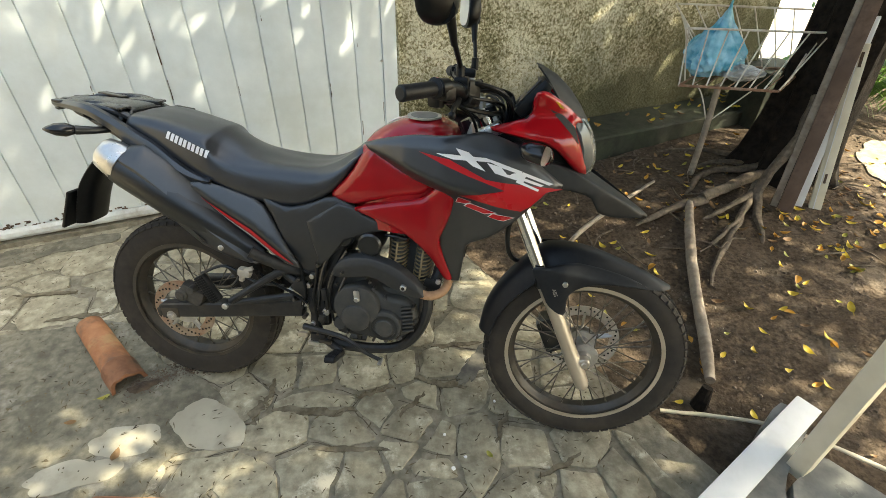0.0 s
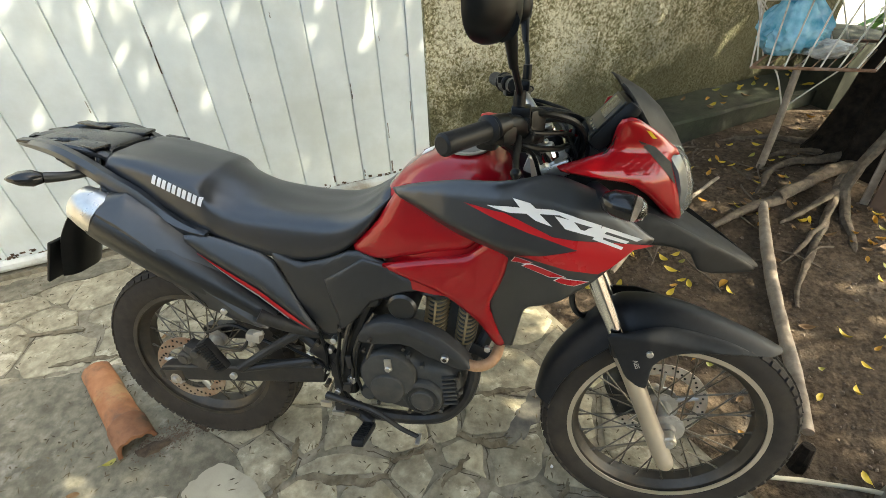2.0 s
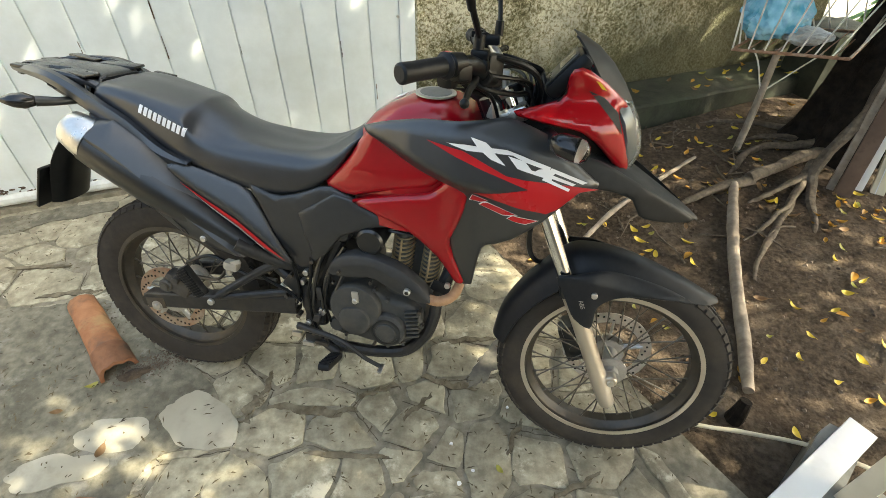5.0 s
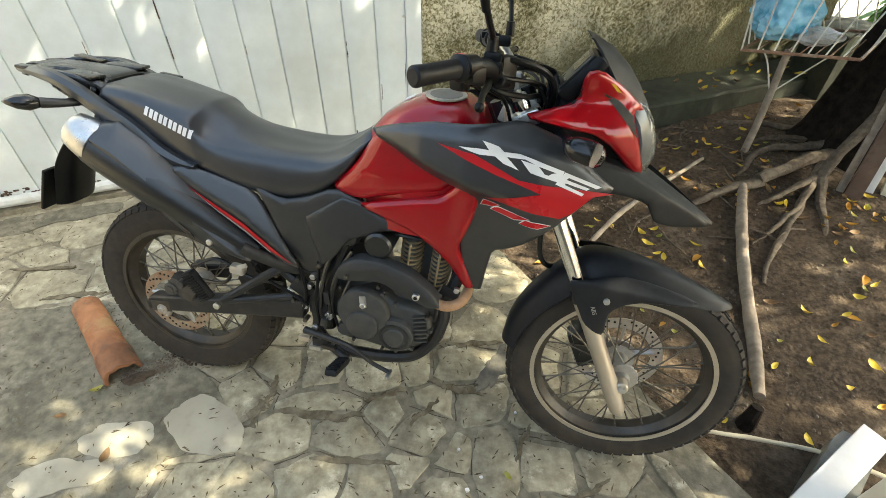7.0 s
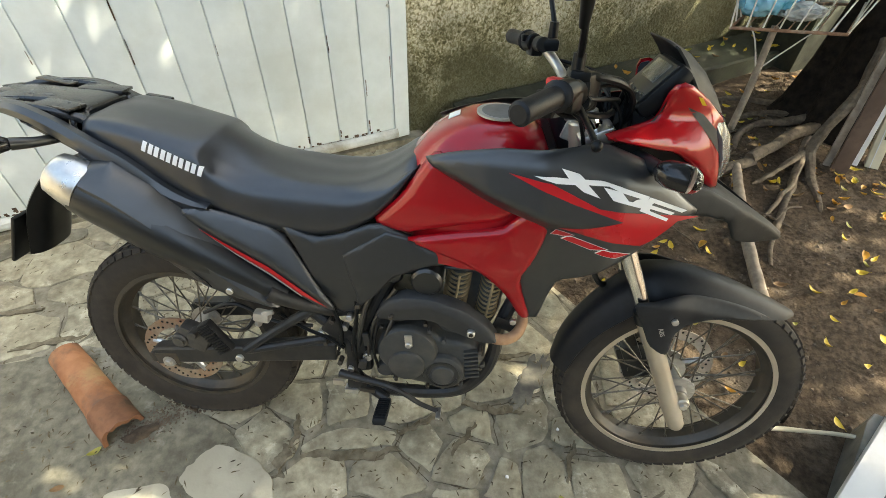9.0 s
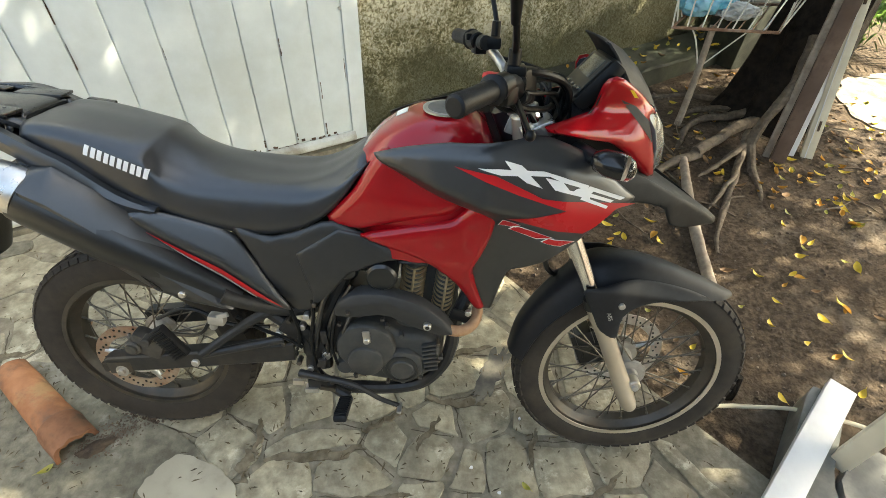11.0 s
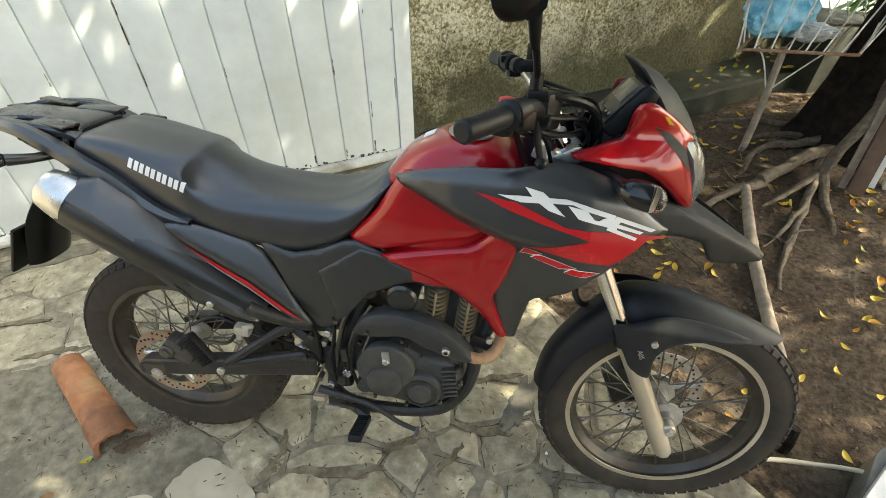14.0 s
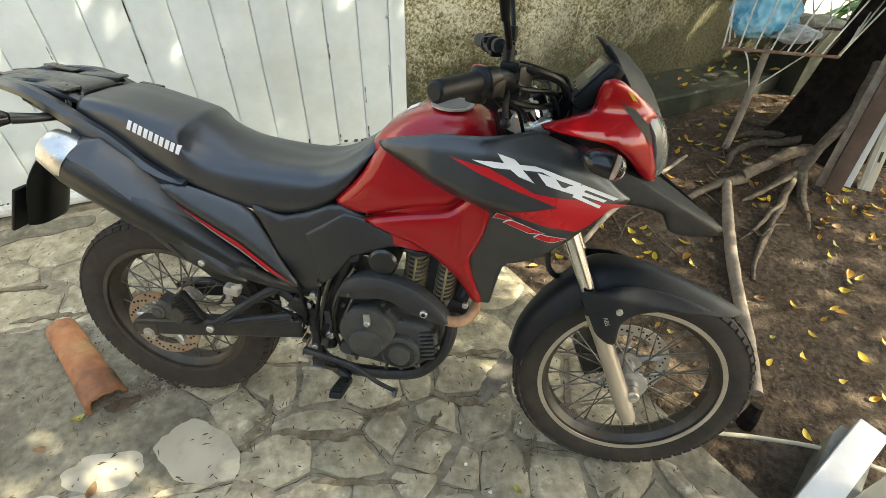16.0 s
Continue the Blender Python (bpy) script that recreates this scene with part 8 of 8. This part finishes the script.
def litter():
    """Tiny dark leaflets over the stones: nobody could count them."""
    r = random.Random(29)
    verts, faces = [], []
    while len(faces) < 5000:
        x, y = r.uniform(-2.3, 0.85), r.uniform(0.3, 2.5)
        if (Vector((x, y, 0)) - EDGE_A).dot(ENRM) > -0.03 or (Vector((x, y, 0)) - GATE_A).dot(GNRM) < 0.08:
            continue
        if r.random() > 0.55 + 0.45 * noise.noise((x * 2.2, y * 2.2, 3)):
            continue
        a, l, w = r.uniform(0, 6.28), r.choice((0.005, 0.007, 0.009, 0.011, 0.015)), r.uniform(0.0015, 0.0030)
        u, v = Vector((math.cos(a), math.sin(a), 0)) * l, Vector((-math.sin(a), math.cos(a), 0)) * w
        c = Vector((x, y, -0.0095))
        k = r.uniform(0.0, 0.004)
        i = len(verts)
        verts += [c - u, c - u * 0.3 + v + Vector((0, 0, k)), c + u, c - u * 0.3 - v + Vector((0, 0, k))]
        faces += [(i, i + 1, i + 3), (i + 1, i + 2, i + 3)]
    me = bpy.data.meshes.new("leaf_litter")
    me.from_pydata([tuple(v) for v in verts], [], faces)
    me.materials.append(surf("litter_brown", (0.040, 0.030, 0.016), (0.15, 0.115, 0.06), 14, (0.7, 0.9), bump=0))
    tagged(new("leaf_litter", me), "tiny dry brown leaflets strewn over the paving", "leaf litter", kind="stuff")
    # clods and pebbles on the earth
    verts, faces = [], []
    n = 0
    while n < 2600:
        x, y = r.uniform(0.25, 3.0), r.uniform(0.95, 3.4)
        if (Vector((x, y, 0)) - EDGE_A).dot(ENRM) < 0.03 or (x < 1.45 and y < 1.12):
            continue
        s = r.choice((0.003, 0.004, 0.005, 0.007, 0.010))
        c = Vector((x, y, earth_z(x, y) + s * 0.25))
        i = len(verts)
        verts += [c + Vector((r.uniform(0.6, 1.3) * s * math.cos(q), r.uniform(0.6, 1.3) * s * math.sin(q), -s * 0.4)) for q in (0, 1.26, 2.51, 3.77, 5.03)]
        verts += [c + Vector((r.uniform(0.4, 0.8) * s * math.cos(q + 0.6), r.uniform(0.4, 0.8) * s * math.sin(q + 0.6), s * r.uniform(0.3, 0.7))) for q in (0, 2.1, 4.2)]
        for f in ((0, 1, 5), (1, 2, 5), (2, 6, 5), (2, 3, 6), (3, 4, 6), (4, 7, 6), (4, 0, 7), (0, 5, 7), (5, 6, 7)):
            faces.append(tuple(i + q for q in f))
        n += 1
    me = bpy.data.meshes.new("earth_clods")
    me.from_pydata([tuple(v) for v in verts], [], faces)
    me.materials.append(surf("clod_earth", (0.07, 0.05, 0.035), (0.19, 0.15, 0.115), 6, (0.85, 1.0), bump=0.3))
    tagged(new("earth_clods", me), "small clods and pebbles on the bare earth", "pebbles", kind="stuff")


def crumbs():
    """Dark soil spilled by the tile's end and under the rear tyre."""
    r = random.Random(8)
    verts, faces = [], []
    for _ in range(900):
        k = r.random()
        c0 = Vector((-1.135, 1.135, 0)).lerp(Vector((-0.99, 1.235, 0)), k)
        p = c0 + Vector((r.gauss(0, 0.030), r.gauss(0, 0.020), -0.014))
        s = r.uniform(0.003, 0.009)
        i = len(verts)
        verts += [p + Vector((r.uniform(0.6, 1.3) * s * math.cos(q), r.uniform(0.6, 1.3) * s * math.sin(q), -s * 0.3)) for q in (0, 1.26, 2.51, 3.77, 5.03)] + [p + Vector((0, 0, s * 0.7))]
        faces += [(i + a, i + (a + 1) % 5, i + 5) for a in range(5)]
    # the low heap itself
    bm = bmesh.new()
    n = 14
    ring = []
    for i in range(5):
        q = 1 - i / 4.0
        ring.append([(-1.100 + 0.062 * q * math.cos(a) * (1 + 0.35 * noise.noise((math.cos(a) * 2, math.sin(a) * 2, 6))) + 0.02 * (1 - q), 1.152 + 0.030 * q * math.sin(a) * (1 + 0.35 * noise.noise((math.cos(a) * 2, math.sin(a) * 2, 8))) + 0.3 * 0.085 * q * math.cos(a), -0.016 + 0.016 * (1 - q * q) + 0.003 * noise.noise((i * 2, a * 3, 0))) for a in np.linspace(0, 2 * math.pi, n * 2, endpoint=False)])
    ring[-1] = [(x + 1e-4 * k, y, z) for k, (x, y, z) in enumerate(ring[-1])]
    loft(bm, ring)
    heap_soil = surf("heap_soil", (0.05, 0.034, 0.022), (0.10, 0.072, 0.048), 40, (0.9, 1.0), bump=1.0, bscale=120, bdist=0.006)
    tagged(finish("soil_heap", bm, heap_soil), "low heap of dark damp soil beside the tile", "soil", kind="stuff")
    me = bpy.data.meshes.new("soil_crumbs")
    me.from_pydata([tuple(v) for v in verts], [], faces)
    me.materials.append(surf("dark_soil", (0.09, 0.062, 0.042), (0.15, 0.11, 0.078), 20, (0.9, 1.0), bump=0.4))
    tagged(new("soil_crumbs", me), "dark crumbly soil spilled on the paving", "soil", kind="stuff")


def palm():
    """A low clump of arching fronds beyond the tree."""
    green = surf("frond_green", (0.09, 0.19, 0.025), (0.17, 0.30, 0.05), 20, (0.35, 0.5), bump=0.05)
    pl = thing("palm_plant", "bright green arching palm fronds in sun beyond the tree", "palm", at=pose(3.36, 4.02, 0.05))
    r = random.Random(4)
    for k in range(26):
        a = 2 * math.pi * k / 26 + r.uniform(-0.2, 0.2)
        L, rise = r.uniform(0.35, 0.62), r.uniform(0.35, 0.95)
        d = Vector((math.cos(a), math.sin(a), 0))
        s = Vector((-d.y, d.x, 0))
        bm = bmesh.new()
        P = [d * (0.05 + L * t) + Vector((0, 0, 0.1 + rise * (1.9 * t - 1.7 * t * t))) for t in np.linspace(0, 1, 20)]
        tube(bm, P, [0.010, 0.006, 0.002], 6, 2)
        for i in range(3, 20):
            for sg in (-1, 1):
                l = 0.20 * math.sin(math.pi * (i / 21)) + 0.05
                tip = P[i] + (s * sg * 0.85 + d * 0.55).normalized() * l + Vector((0, 0, -0.10 * r.uniform(0.4, 1.2)))
                mid = (P[i] + tip) / 2 + Vector((0, 0, 0.025))
                w = d * 0.015
                v = [bm.verts.new(q) for q in (P[i], mid + w, tip, mid - w)]
                bm.faces.new((v[0], v[1], v[3]))
                bm.faces.new((v[1], v[2], v[3]))
        part("frond", bm, green, pl)


def far_ground():
    pale = surf("sunlit_paving", (0.42, 0.39, 0.34), (0.55, 0.52, 0.46), 6, (0.7, 0.9), bump=0.2, stain=(0.3, 0.26, 0.2), sscale=1.5)
    bm = bmesh.new()
    loft(bm, [[(x, y, z) for x, y in ((2.9, 5.3), (9, 2.6), (12, 9), (5, 14))] for z in (-0.1, 0.09)])
    tagged(finish("pavement_far", bm, pale, smooth=False), "pale sunlit pavement beyond the yard", "pavement", kind="structure")
    # added pale slab beside the tree, the sun patch painted into its colour
    bm = bmesh.new()
    edge = chaikin([(2.70, 2.80), (2.82, 3.16), (2.98, 3.36), (3.7, 3.5), (3.7, 2.70), (3.0, 2.62)], 3, 0.25)
    edge = [(x + 0.05 * noise.noise((x * 7, y * 7, 0)) + 0.02 * noise.noise((x * 25, y * 25, 3)), y + 0.05 * noise.noise((x * 7, y * 7, 5)) + 0.02 * noise.noise((x * 25, y * 25, 8))) for x, y in edge]
    loft(bm, [[(x, y, max(earth_z(x, y) + 0.008, earth_z(2.95, 3.05)) if top else -0.12) for x, y in edge] for top in (0, 1)])
    sun_pale = surf("sun_pale_ground", (0.20, 0.175, 0.135), (0.36, 0.325, 0.265), 16, (0.75, 0.95), bump=0.6, bscale=60, stain=(0.11, 0.088, 0.062), sscale=5, samount=0.85, bdist=0.006)
    tagged(finish("pavement_path", bm, sun_pale, smooth=False), "pale ground patch with bright sun painted into its colour", "path", kind="structure")
    bm = bmesh.new()
    box(bm, (9.5, 13.5, 1.5), (16, 0.3, 3.4), pose(0, 0, 0, 0, 0, -25).to_3x3().to_4x4())
    tagged(finish("wall_far", bm, YARDWALL), "grey-beige wall across the street", "wall", kind="structure")


def shrub():
    """Dense sunlit leaves behind the tree."""
    sh = thing("shrub", "dense green leafy shrub growing behind the tree", "shrub", at=pose(3.80, 4.60, 0))
    leafm = surf("shrub_leaf", (0.08, 0.16, 0.025), (0.16, 0.27, 0.05), 6, (0.4, 0.55), bump=0)
    r = random.Random(21)
    tips = []
    for k in range(14):
        a = r.uniform(0, 6.28)
        tip = Vector((0.75 * math.cos(a) * r.uniform(0.3, 1), 0.6 * math.sin(a) * r.uniform(0.3, 1), r.uniform(0.8, 1.9)))
        bm = bmesh.new()
        tube(bm, [(0.05 * math.cos(a), 0.05 * math.sin(a), -0.05), tip * 0.5 + Vector((0, 0, 0.1)), tip], [0.014, 0.010, 0.004], 6, 4)
        part("stem", bm, ROOT, sh)
        tips.append(tip)
    verts, faces = [], []
    for tip in tips:
        for _ in range(300):
            q = r.random()
            p = tip * (0.35 + 0.65 * q) + Vector((r.gauss(0, 0.16), r.gauss(0, 0.16), r.gauss(0, 0.13)))
            u = Vector((r.gauss(0, 1), r.gauss(0, 1), r.gauss(-0.3, 0.6))).normalized()
            w = u.orthogonal().normalized()
            l, b = r.uniform(0.035, 0.06), r.uniform(0.012, 0.02)
            i = len(verts)
            verts += [p - u * l, p + w * b, p + u * l, p - w * b]
            faces.append((i, i + 1, i + 2, i + 3))
    me = bpy.data.meshes.new("foliage")
    me.from_pydata([tuple(v) for v in verts], [], faces)
    me.materials.append(leafm)
    ob = new("foliage", me)
    ob.parent = sh


shrub()
scatter_leaves()
litter()
crumbs()
palm()
far_ground()

# ---- pieces of the paving, last ----
build_pavement()
